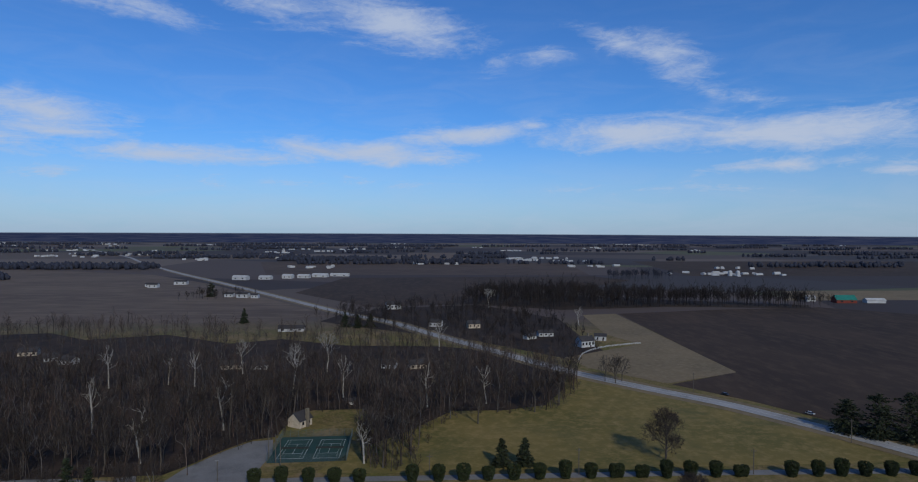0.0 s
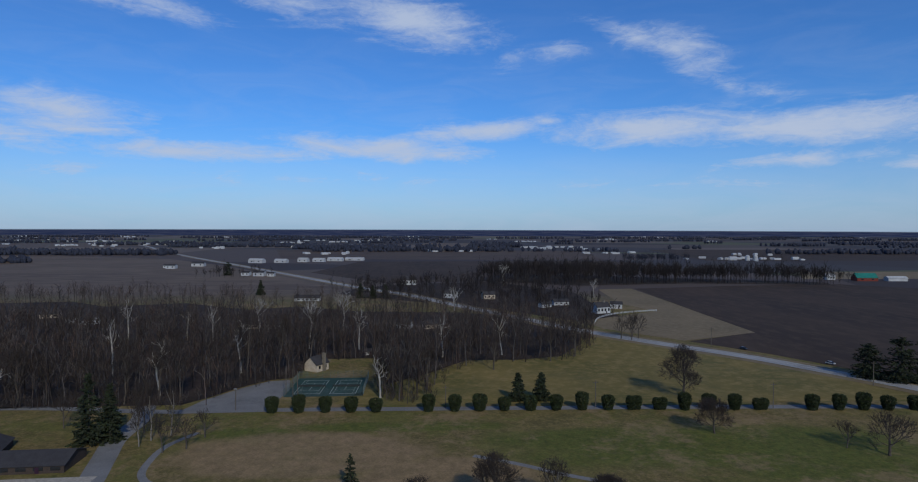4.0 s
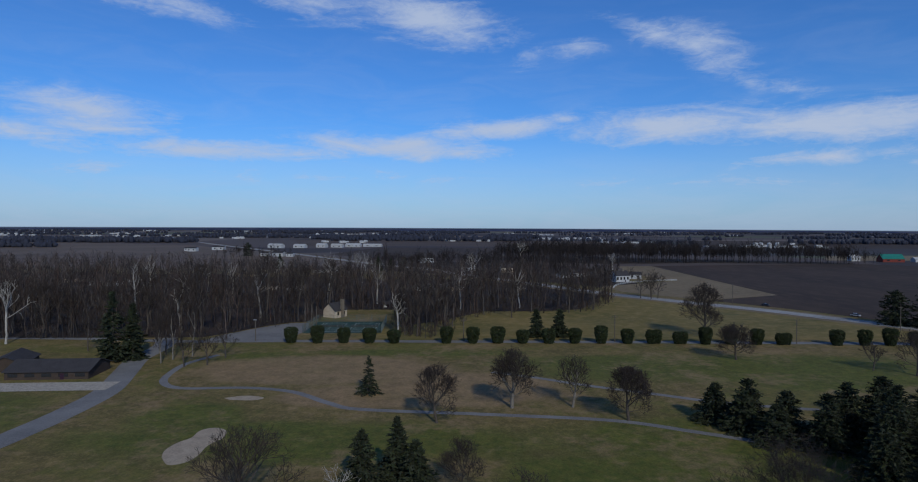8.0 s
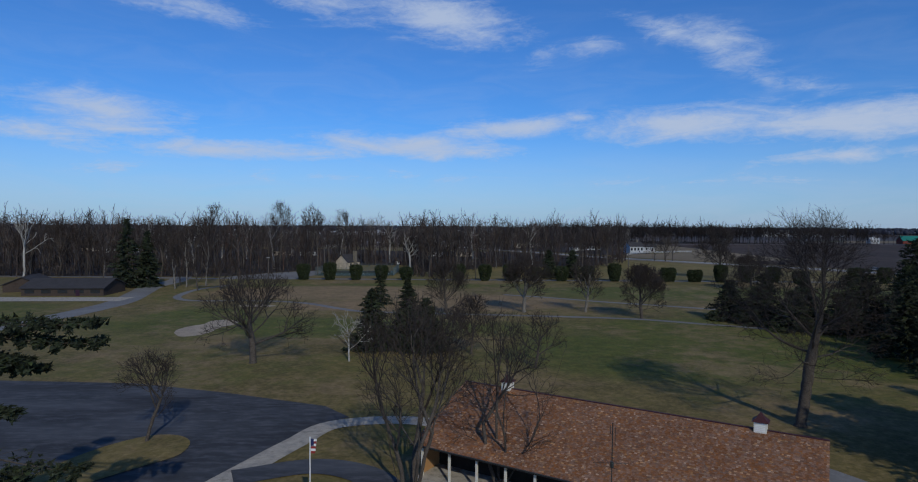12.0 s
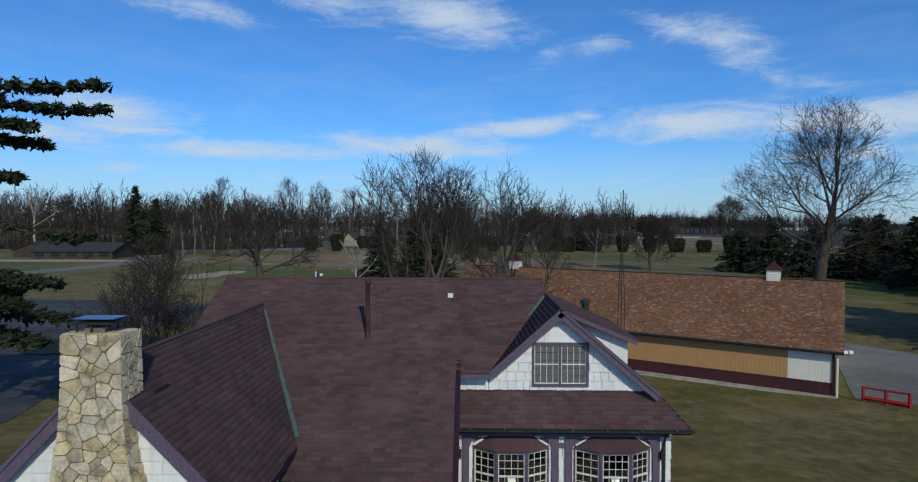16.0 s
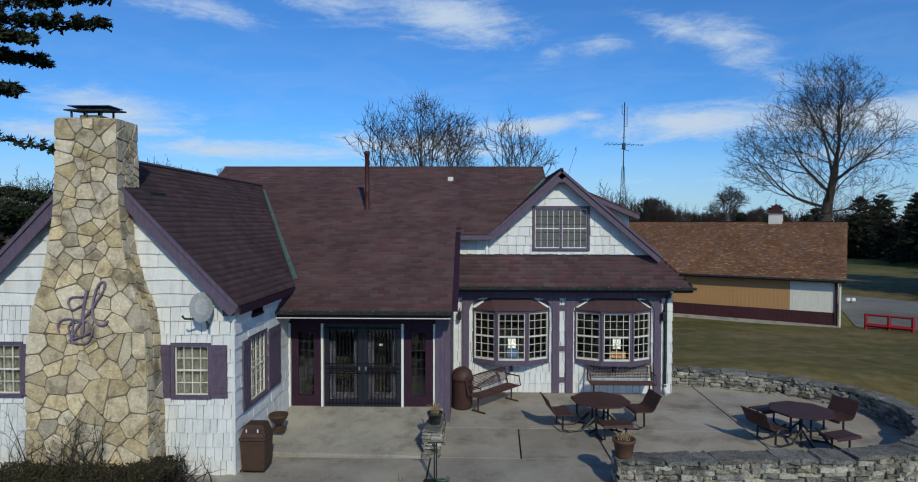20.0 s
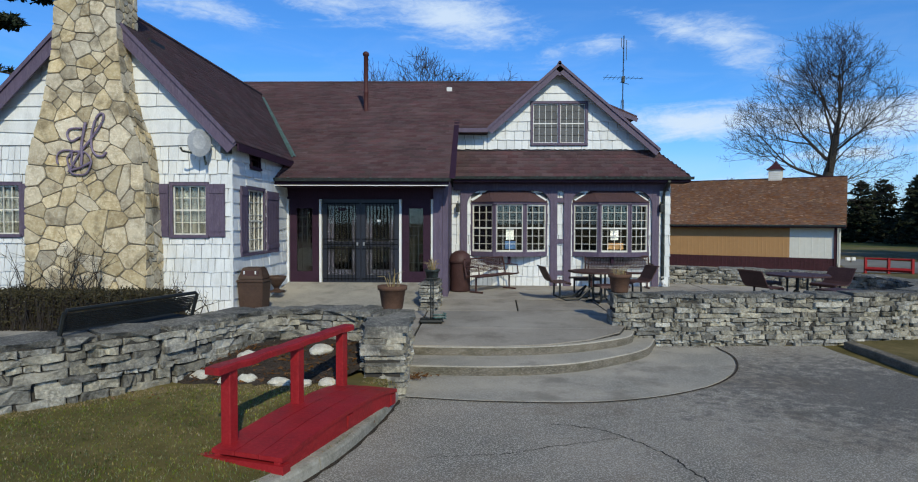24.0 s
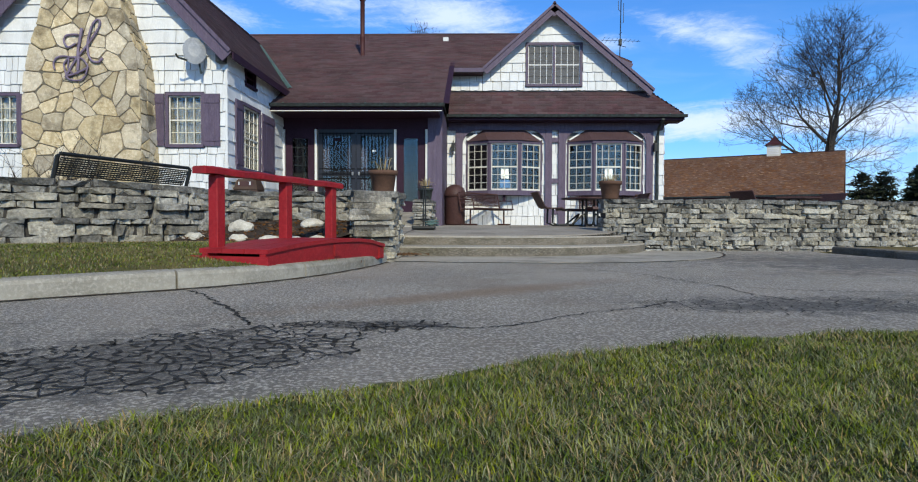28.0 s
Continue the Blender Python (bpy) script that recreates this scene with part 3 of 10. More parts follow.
def turf_material():
    """Winter turf: green fairways in tan rough, by place, with mown bands and fine grain; plain farmland far out."""
    m = material("winter_turf", (0.158, 0.128, 0.042), 0.95, dark=(0.104, 0.092, 0.026), light=(0.235, 0.185, 0.076), scale=0.06, fine_scale=0.9, bump=0.2, bump_scale=14)

    def rewire(n, l, p):
        old = p.inputs["Base Color"].links[0].from_socket
        geo = n.new("ShaderNodeNewGeometry")
        s = n.new("ShaderNodeSeparateXYZ")
        l.new(geo.outputs["Position"], s.inputs[0])

        def mth(op, a, b=None):
            q = n.new("ShaderNodeMath")
            q.operation = op
            for i, v in enumerate((a, b)):
                if v is None:
                    continue
                if isinstance(v, (int, float)):
                    q.inputs[i].default_value = v
                else:
                    l.new(v, q.inputs[i])
            return q.outputs[0]

        def ramp(v, lo, hi):
            q = n.new("ShaderNodeMapRange")
            q.interpolation_type = "SMOOTHSTEP"
            l.new(v, q.inputs[0])
            q.inputs[1].default_value, q.inputs[2].default_value = lo, hi
            return q.outputs[0]

        def nz(sc, d=5):
            t = n.new("ShaderNodeTexNoise")
            t.inputs["Scale"].default_value, t.inputs["Detail"].default_value, t.inputs["Roughness"].default_value = sc, d, 0.6
            l.new(geo.outputs["Position"], t.inputs["Vector"])
            return t.outputs["Fac"]

        wob = mth("MULTIPLY", mth("SUBTRACT", nz(0.05), 0.5), 1.6)
        green = None
        # fairways and greens: centre, half lengths
        for cx, cy, rx, ry in ((44, 100, 42, 22), (80, 196, 70, 14), (-62, 140, 14, 12), (-64, 205, 18, 9), (120, 172, 40, 14), (-10, 212, 40, 6), (0, 0, 8, 5), (60, 330, 60, 30), (-30, 124, 52, 14), (-128, 140, 34, 24), (70, 125, 60, 16), (95, 190, 80, 22)):
            a = mth("POWER", mth("DIVIDE", mth("SUBTRACT", s.outputs[0], cx), rx), 2.0)
            b = mth("POWER", mth("DIVIDE", mth("SUBTRACT", s.outputs[1], cy), ry), 2.0)
            e = mth("SUBTRACT", 1.0, mth("ADD", a, b))
            green = e if green is None else mth("MAXIMUM", green, e)
        fac = mth("MULTIPLY", ramp(mth("ADD", green, wob), -0.35, 0.55), 0.85)
        # unmown tan rough: centre, half lengths
        rough = None
        for cx, cy, rx, ry in ((-42, 188, 44, 21), (4, 166, 30, 19), (-20, 158, 30, 12)):
            a = mth("POWER", mth("DIVIDE", mth("SUBTRACT", s.outputs[0], cx), rx), 2.0)
            b = mth("POWER", mth("DIVIDE", mth("SUBTRACT", s.outputs[1], cy), ry), 2.0)
            e = mth("SUBTRACT", 1.0, mth("ADD", a, b))
            rough = e if rough is None else mth("MAXIMUM", rough, e)
        rough = ramp(mth("ADD", rough, mth("MULTIPLY", wob, 0.6)), -0.1, 0.45)
        fac = mth("MAXIMUM", fac, mth("MULTIPLY", ramp(mth("ADD", nz(0.03), mth("MULTIPLY", mth("SUBTRACT", nz(0.22), 0.5), 0.5)), 0.46, 0.60), 0.5))
        shade = n.new("ShaderNodeMixRGB")
        l.new(ramp(nz(0.6), 0.3, 0.7), shade.inputs[0])
        shade.inputs[1].default_value, shade.inputs[2].default_value = (0.056, 0.090, 0.009, 1), (0.110, 0.118, 0.018, 1)
        mix = n.new("ShaderNodeMixRGB")
        l.new(fac, mix.inputs[0])
        l.new(old, mix.inputs[1])
        l.new(shade.outputs[0], mix.inputs[2])
        tan = n.new("ShaderNodeMixRGB")
        l.new(mth("MAXIMUM", mth("MULTIPLY", rough, mth("ADD", 0.42, mth("MULTIPLY", nz(0.3), 0.7))), mth("MULTIPLY", ramp(mth("ADD", nz(0.035), mth("MULTIPLY", nz(0.4), 0.5)), 0.72, 0.92), 0.6)), tan.inputs[0])
        l.new(mix.outputs[0], tan.inputs[1])
        tan.inputs[2].default_value = (0.25, 0.182, 0.098, 1)
        grain = n.new("ShaderNodeMixRGB")
        grain.blend_type = "MULTIPLY"
        grain.inputs[0].default_value = 1.0
        l.new(tan.outputs[0], grain.inputs[1])
        tone = n.new("ShaderNodeValToRGB")
        tone.color_ramp.elements[0].position, tone.color_ramp.elements[0].color = 0.34, (0.40, 0.42, 0.38, 1)
        tone.color_ramp.elements[1].position, tone.color_ramp.elements[1].color = 0.68, (1.0, 1.0, 1.0, 1)
        blend = mth("ADD", mth("MULTIPLY", nz(2.2, 9), 0.55), mth("MULTIPLY", nz(0.32, 8), 0.45))
        l.new(blend, tone.inputs[0])
        l.new(tone.outputs[0], grain.inputs[2])
        lift = n.new("ShaderNodeMixRGB")
        lift.blend_type = "MULTIPLY"
        lift.inputs[0].default_value, lift.inputs[2].default_value = 1.0, (1.40, 1.30, 1.36, 1)
        l.new(grain.outputs[0], lift.inputs[1])
        tan = lift
        far = n.new("ShaderNodeMixRGB")
        l.new(ramp(s.outputs[1], 520, 700), far.inputs[0])
        l.new(tan.outputs[0], far.inputs[1])
        fields = n.new("ShaderNodeTexVoronoi")
        fields.inputs["Scale"].default_value = 0.0028
        squeeze = n.new("ShaderNodeMapping")
        squeeze.inputs["Scale"].default_value = (0.55, 1.0, 0)
        l.new(geo.outputs["Position"], squeeze.inputs[0])
        l.new(squeeze.outputs[0], fields.inputs["Vector"])
        hue = n.new("ShaderNodeValToRGB")
        hue.color_ramp.interpolation = "CONSTANT"
        for pos, c in ((0.0, (0.045, 0.036, 0.036)), (0.25, (0.085, 0.066, 0.060)), (0.45, (0.13, 0.105, 0.088)), (0.6, (0.05, 0.045, 0.048)), (0.8, (0.10, 0.078, 0.066)), (0.93, (0.085, 0.09, 0.05))):
            e = hue.color_ramp.elements.new(pos) if pos else hue.color_ramp.elements[0]
            e.color = (*c, 1)
        chan = n.new("ShaderNodeSeparateColor")
        l.new(fields.outputs["Color"], chan.inputs[0])
        l.new(chan.outputs[0], hue.inputs[0])
        l.new(hue.outputs[0], far.inputs[2])
        l.new(far.outputs[0], p.inputs["Base Color"])

    return shader_mix(m, rewire)


M["turf"] = turf_material()


def worn_asphalt(m):
    """Darkens the asphalt with damp, broken patches where it is cracked through."""
    def rewire(n, l, p):
        old = p.inputs["Base Color"].links[0].from_socket
        geo = n.new("ShaderNodeNewGeometry")
        best = None
        for cx, cy, lx, ly, lean in WORN:
            mp = n.new("ShaderNodeMapping")
            mp.vector_type = "TEXTURE"
            mp.inputs["Location"].default_value = (cx, cy, 0)
            mp.inputs["Rotation"].default_value = (0, 0, math.atan(lean))
            mp.inputs["Scale"].default_value = (lx * 1.15, ly * 1.25, 1000)
            l.new(geo.outputs["Position"], mp.inputs[0])
            ln = n.new("ShaderNodeVectorMath")
            ln.operation = "LENGTH"
            l.new(mp.outputs[0], ln.inputs[0])
            if best is None:
                best = ln.outputs["Value"]
            else:
                q = n.new("ShaderNodeMath")
                q.operation = "MINIMUM"
                l.new(best, q.inputs[0])
                l.new(ln.outputs["Value"], q.inputs[1])
                best = q.outputs[0]
        t = n.new("ShaderNodeTexNoise")
        t.inputs["Scale"].default_value, t.inputs["Detail"].default_value = 7.5, 12
        l.new(geo.outputs["Position"], t.inputs["Vector"])
        add = n.new("ShaderNodeMath")
        add.operation = "MULTIPLY_ADD"
        l.new(t.outputs["Fac"], add.inputs[0])
        add.inputs[1].default_value = 2.2
        l.new(best, add.inputs[2])
        r = n.new("ShaderNodeMapRange")
        r.interpolation_type = "SMOOTHSTEP"
        l.new(add.outputs[0], r.inputs[0])
        for i, v in enumerate((2.05, 1.35, 0.0, 0.6)):
            r.inputs[1 + i].default_value = v
        mix = n.new("ShaderNodeMixRGB")
        l.new(r.outputs[0], mix.inputs[0])
        l.new(old, mix.inputs[1])
        mix.inputs[2].default_value = (0.08, 0.08, 0.082, 1)
        # a rusty wheel track swings across the drive
        mp = n.new("ShaderNodeMapping")
        mp.vector_type = "TEXTURE"
        mp.inputs["Location"].default_value, mp.inputs["Rotation"].default_value, mp.inputs["Scale"].default_value = (0.0, 4.35, 0), (0, 0, 0.72), (2.1, 0.32, 1000)
        l.new(geo.outputs["Position"], mp.inputs[0])
        ln = n.new("ShaderNodeVectorMath")
        ln.operation = "LENGTH"
        l.new(mp.outputs[0], ln.inputs[0])
        soft = n.new("ShaderNodeMath")
        soft.operation = "MULTIPLY_ADD"
        l.new(t.outputs["Fac"], soft.inputs[0])
        soft.inputs[1].default_value = 0.8
        l.new(ln.outputs["Value"], soft.inputs[2])
        band = n.new("ShaderNodeMapRange")
        band.interpolation_type = "SMOOTHSTEP"
        l.new(soft.outputs[0], band.inputs[0])
        for i, v in enumerate((1.5, 0.5, 0.0, 0.75)):
            band.inputs[1 + i].default_value = v
        rust = n.new("ShaderNodeMixRGB")
        l.new(band.outputs[0], rust.inputs[0])
        l.new(mix.outputs[0], rust.inputs[1])
        rust.inputs[2].default_value = (0.30, 0.215, 0.145, 1)
        mix = rust
        grit = n.new("ShaderNodeTexNoise")
        grit.inputs["Scale"].default_value, grit.inputs["Detail"].default_value = 48, 5
        l.new(geo.outputs["Position"], grit.inputs["Vector"])
        pits = n.new("ShaderNodeMapRange")
        l.new(grit.outputs["Fac"], pits.inputs[0])
        for i, v in enumerate((0.60, 0.70, 0.0, 0.65)):
            pits.inputs[1 + i].default_value = v
        deep_pits = n.new("ShaderNodeMixRGB")
        l.new(pits.outputs[0], deep_pits.inputs[0])
        l.new(mix.outputs[0], deep_pits.inputs[1])
        deep_pits.inputs[2].default_value = (0.07, 0.068, 0.066, 1)
        l.new(deep_pits.outputs[0], p.inputs["Base Color"])

    return shader_mix(m, rewire)


# broken patches of the drive: centre, half lengths, lean
WORN = ((-1.2, 2.2, 0.75, 0.62, 0.6), (-2.5, 1.5, 0.9, 0.6, 0.4), (2.15, 3.85, 1.1, 0.42, 0.05), (4.3, 4.3, 1.3, 0.5, 0.0), (-0.5, 2.95, 0.45, 0.14, 0.1), (5.6, 8.3, 3.4, 2.3, 0.0))
worn_asphalt(M["asphalt"])
tagged(ground_sheet(), "flat winter turf and farmland running to the horizon", "ground", kind="structure")

# ---- near hard ground ----
KERB = curve_through([(-40, -6), (-14, -2.5), (-7, 0.9), (-3.75, 3.05), (-2.72, 3.95), (-1.93, 4.78), (-1.48, 5.75), (-1.22, 6.9), (-1.12, 7.75)], 10)
LAWN_EDGE = curve_through([(-26, -14), (-6, -1.6), (-2.2, 0.55), (-1.1, 1.28), (-0.65, 1.55), (-0.05, 1.93), (0.43, 2.26), (0.9, 2.5), (1.5, 2.68), (2.2, 2.84), (3.0, 2.94), (5, 2.9), (9, 1.6), (20, -8)], 8)
drive_outline = KERB + [(-1.1, 9.2), (2.6, 11.2), (6.2, 11.35), (6.3, 9.2), (6.6, 7.6), (8.2, 6.6), (14, 6.2), (40, 5.5), (40, -8)] + LAWN_EDGE[::-1] + [(-40, -14)]
drape("asphalt_drive", drive_outline, M["asphalt"], 0.035, 0.9, "cracked grey asphalt drive before the clubhouse", "drive")


def clip_half(poly, px, py, nx, ny):
    """Keeps the part of a polygon on the inner side of a line."""
    out = []
    for (x0, y0), (x1, y1) in zip(poly, poly[1:] + poly[:1]):
        d0, d1 = (x0 - px) * nx + (y0 - py) * ny, (x1 - px) * nx + (y1 - py) * ny
        if d0 <= 0:
            out.append((x0, y0))
        if (d0 < 0) != (d1 < 0) and abs(d0 - d1) > 1e-12:
            t = d0 / (d0 - d1)
            out.append((x0 + (x1 - x0) * t, y0 + (y1 - y0) * t))
    return out


def crack_lines():
    """Alligator cracks and long wandering cracks in the asphalt, as thin dark ribbons sunk flush with it."""
    rnd = random.Random(5)
    verts, faces = [], []

    def ribbon(pts, w):
        base = len(verts)
        for i, (x, y) in enumerate(pts):
            a, b = pts[max(i - 1, 0)], pts[min(i + 1, len(pts) - 1)]
            d = Vector((b[0] - a[0], b[1] - a[1], 0))
            d = d.normalized() if d.length else Vector((1, 0, 0))
            ww = w * rnd.uniform(0.35, 1.3) * 0.5
            z = gz(x, y) + 0.0395
            verts.extend([(x - d.y * ww, y + d.x * ww, z), (x + d.y * ww, y - d.x * ww, z)])
        for i in range(len(pts) - 1):
            faces.append((base + 2 * i, base + 2 * i + 1, base + 2 * i + 3, base + 2 * i + 2))

    def wander(pts, w, jit):
        line = curve_through(pts, 14)
        ribbon([(x + rnd.gauss(0, jit), y + rnd.gauss(0, jit)) for x, y in line], w)

    # plates: a net of uneven cells, kept inside long lenses
    for (cx, cy, lx, ly, lean), step in zip(WORN[:5], (0.062, 0.072, 0.085, 0.11, 0.06)):
        seeds = [(cx + (a + 0.5) * step * 1.25 + rnd.gauss(0, step * 0.42), cy + (b + 0.5) * step * 0.85 + rnd.gauss(0, step * 0.36)) for a in range(int(-lx / step / 1.2) - 1, int(lx / step / 1.2) + 2) for b in range(int(-(ly + lx * lean) / step / 0.8) - 1, int((ly + lx * lean) / step / 0.8) + 2)]
        rim = lambda x, y: ((x - cx) / lx) ** 2 + ((y - cy - (x - cx) * lean) / ly) ** 2 + 0.7 * noise.noise(Vector((x * 3, y * 3, 1)))
        seeds = [q for q in seeds if rim(*q) < 1.25]
        done = set()
        for sx, sy in seeds:
            near = [q for q in seeds if 0 < (q[0] - sx) ** 2 + (q[1] - sy) ** 2 < (step * 3.2) ** 2]
            if len(near) < 5:
                continue
            cell = [(sx - step * 2, sy - step * 2), (sx + step * 2, sy - step * 2), (sx + step * 2, sy + step * 2), (sx - step * 2, sy + step * 2)]
            for qx, qy in near:
                L = math.hypot(qx - sx, qy - sy)
                cell = clip_half(cell, (sx + qx) / 2, (sy + qy) / 2, (qx - sx) / L, (qy - sy) / L)
            for a, b in zip(cell, cell[1:] + cell[:1]):
                mid = ((a[0] + b[0]) / 2, (a[1] + b[1]) / 2)
                key = (round(mid[0], 3), round(mid[1], 3))
                if key in done or rim(*mid) > 1.0 or math.hypot(mid[0] - sx, mid[1] - sy) > step * 1.6 or rnd.random() < 0.16:
                    continue
                done.add(key)
                ribbon([a, (mid[0] + rnd.gauss(0, 0.005), mid[1] + rnd.gauss(0, 0.005)), b], step * (rnd.choice((0.10, 0.16, 0.26)) if cx < 0 else 0.085))
    wander([(-2.11, 4.4), (-1.89, 4.15), (-1.54, 3.65), (-1.27, 3.24), (-1.08, 2.91)], 0.022, 0.012)
    wander([(-0.6, 2.86), (-0.2, 2.92), (0.0, 2.88), (0.27, 3.03), (0.63, 3.41), (0.93, 3.59), (1.3, 3.95)], 0.014, 0.012)
    wander([(0.7, 6.9), (1.0, 6.83), (1.3, 6.65), (1.68, 6.1), (1.84, 5.55), (2.0, 4.95), (2.0, 4.4), (2.15, 4.0)], 0.016, 0.014)
    wander([(-0.6, 5.9), (0.1, 6.0), (0.6, 6.2), (1.4, 6.5)], 0.010, 0.010)
    wander([(2.0, 4.95), (2.5, 4.7), (3.2, 4.6), (4.2, 4.4)], 0.014, 0.016)
    wander([(-4.6, 2.1), (-3.9, 2.5), (-3.0, 2.6), (-2.2, 2.9)], 0.014, 0.014)
    return tagged(raw("asphalt_cracks", verts, faces, M["joint"]), "dark branching cracks in old asphalt", "crack", kind="stuff")


crack_lines()


def kerb_run(name, line, width, top, base, label, piece=1.25, flip=1, mat="kerb"):
    """A concrete kerb cast in lengths, each with a rounded top edge and an open joint."""
    root = thing(name, label, "kerb", (*line[len(line) // 2], base), kind="structure")
    pts = [Vector((*p, 0)) for p in line]
    run, runs, acc = [pts[0]], [], 0.0
    for a, b in zip(pts, pts[1:]):
        acc += (b - a).length
        run.append(b)
        if acc > piece:
            runs.append(run)
            run, acc = [b], 0.0
    if len(run) > 1:
        runs.append(run)
    for r in runs:
        bm = bmesh.new()
        rings = []
        for i, p in enumerate(r):
            d = (r[min(i + 1, len(r) - 1)] - r[max(i - 1, 0)]).normalized()
            n = Vector((-d.y, d.x, 0)) * flip
            q = p + d * (0.009 if i == 0 else -0.009 if i == len(r) - 1 else 0)
            t = top(q.x, q.y) if callable(top) else top
            prof = ((0.0, base), (0.0, t - 0.035), (0.012, t - 0.01), (0.04, t), (width, t + 0.004), (width, base))
            rings.append([bm.verts.new((q.x + n.x * u, q.y + n.y * u, z)) for u, z in prof])
        for a, b in zip(rings, rings[1:]):
            for k in range(len(a) - 1):
                bm.faces.new((a[k], a[k + 1], b[k + 1], b[k]))
        bm.faces.new(rings[0])
        bm.faces.new(rings[-1][::-1])
        bmesh.ops.recalc_face_normals(bm, faces=bm.faces[:])
        part("kerb_stone", bm, M[mat], root)
    return root


island_edge = [(x + 0.02 * math.sin(i * 2.7), y + 0.03 * math.sin(i * 1.9) + 0.01) for i, (x, y) in enumerate(LAWN_EDGE)]
drape("lawn_island", island_edge + [(20, -30), (-26, -30)], M["thatch"], 0.05, 0, "grass island before the clubhouse drive", "lawn")


KERB_X = sorted(KERB)


def lawn_z(x, y):
    rise = min(1.0, max(0.0, (y - 3.4 + (-(x + 2.4)) * 0.75) / 3.6))
    off = y - float(np.interp(x, [p[0] for p in KERB_X], [p[1] for p in KERB_X]))
    return -0.204 + 0.13 * rise * min(1.0, max(0.0, (off - 0.16) / 1.1)) ** 0.8


kerb_run("kerb_lawn", KERB, 0.16, lambda x, y: -0.205 + 0.012 * math.sin(x * 2), -0.5, "weathered concrete kerb along the lawn", flip=1)
drape("kerb_dirt", strip([(x + 0.012 * math.sin(i * 1.7), y - 0.018 + 0.016 * math.sin(i * 2.3)) for i, (x, y) in enumerate(KERB) if x > -9], 0.07), M["soil"], 0.042, 0, "dark dirt along the foot of the kerb", "dirt")
LAWN_BACK = [(-1.3, 8.2), (-2.0, 8.6), (-3.2, 8.6), (-3.9, 7.7), (-4.6, 6.9), (-5.6, 6.2), (-9, 4.2), (-16, 1.5), (-40, -2)]


def lawn():
    bm = bmesh.new()
    inner = []
    for i, p in enumerate(KERB):
        a, b = Vector(KERB[max(i - 1, 0)]), Vector(KERB[min(i + 1, len(KERB) - 1)])
        d = (b - a).normalized()
        inner.append((p[0] - d.y * 0.15, p[1] + d.x * 0.15))
    f = bm.faces.new([bm.verts.new((x, y, 0)) for x, y in inner + LAWN_BACK])
    bmesh.ops.triangulate(bm, faces=[f])
    for _ in range(5):
        bmesh.ops.subdivide_edges(bm, edges=[e for e in bm.edges if e.calc_length() > 0.5], cuts=1)
        bmesh.ops.triangulate(bm, faces=bm.faces[:])
    for v in bm.verts:
        v.co.z = lawn_z(v.co.x, v.co.y) + noise.noise(v.co * 1.5) * 0.012
    bmesh.ops.recalc_face_normals(bm, faces=bm.faces[:])
    if sum(q.normal.z for q in bm.faces) < 0:
        bmesh.ops.reverse_faces(bm, faces=bm.faces[:])
    rim = bmesh.ops.extrude_edge_only(bm, edges=[e for e in bm.edges if e.is_boundary])
    for v in rim["geom"]:
        if isinstance(v, bmesh.types.BMVert):
            v.co.z -= 0.25
    return tagged(part("lawn", bm, M["turf"]), "mown winter lawn behind the kerb", "lawn", kind="structure")


lawn()

# ---- steps, patio and terrace ----
WALL_R_OUT = curve_through([(2.38, 11.3), (3.6, 11.3), (5.1, 11.42), (6.8, 11.55), (8.3, 11.95), (9.5, 12.9), (10.25, 14.2), (10.35, 15.6), (9.9, 16.75), (8.7, 17.9), (7.3, 18.55), (5.7, 18.95)], 8)
PATIO_Z = 0.12
patio_outline = [(-1.25, 9.72), (0.2, 9.7), (1.0, 9.85), (1.75, 10.2), (2.4, 10.8), (2.6, 11.3)] + [tuple(Vector((x, y)) + (Vector((5.6, 15.2)) - Vector((x, y))).normalized() * 0.3) for x, y in WALL_R_OUT[3:]] + [(5.7, 19.0), (5.3, 17.6), (-0.9, 17.6), (-0.9, 13.6), (-1.3, 12.7), (-4.8, 12.7), (-4.8, 11.6), (-4.4, 11.2), (-3.2, 10.2), (-3.0, 9.75), (-1.7, 9.45)]
hard = thing("patio", "joined concrete slabs of the patio with dark joints", "patio", (2, 13, PATIO_Z), kind="structure")


def patio_z(x, y):
    return float(np.interp(y, [9.6, 11, 12.5, 15, 18], [-0.03, 0.03, 0.09, 0.12, 0.14]))


def poly_plate(outline, ztop, zbot, bev=0.012):
    bm = bmesh.new()
    prism(bm, outline, zbot, ztop)
    if bev:
        top = [e for e in bm.edges if all(abs(v.co.z - (ztop(v.co.x, v.co.y) if callable(ztop) else ztop)) < 1e-5 for v in e.verts)]
        bmesh.ops.bevel(bm, geom=top, offset=bev, segments=2, affect="EDGES", profile=0.5)
    return bm


def outline_mesh(outline):
    bm0 = bmesh.new()
    f = bm0.faces.new([bm0.verts.new((x, y, 0)) for x, y in outline])
    bmesh.ops.triangulate(bm0, faces=[f])
    return bm0


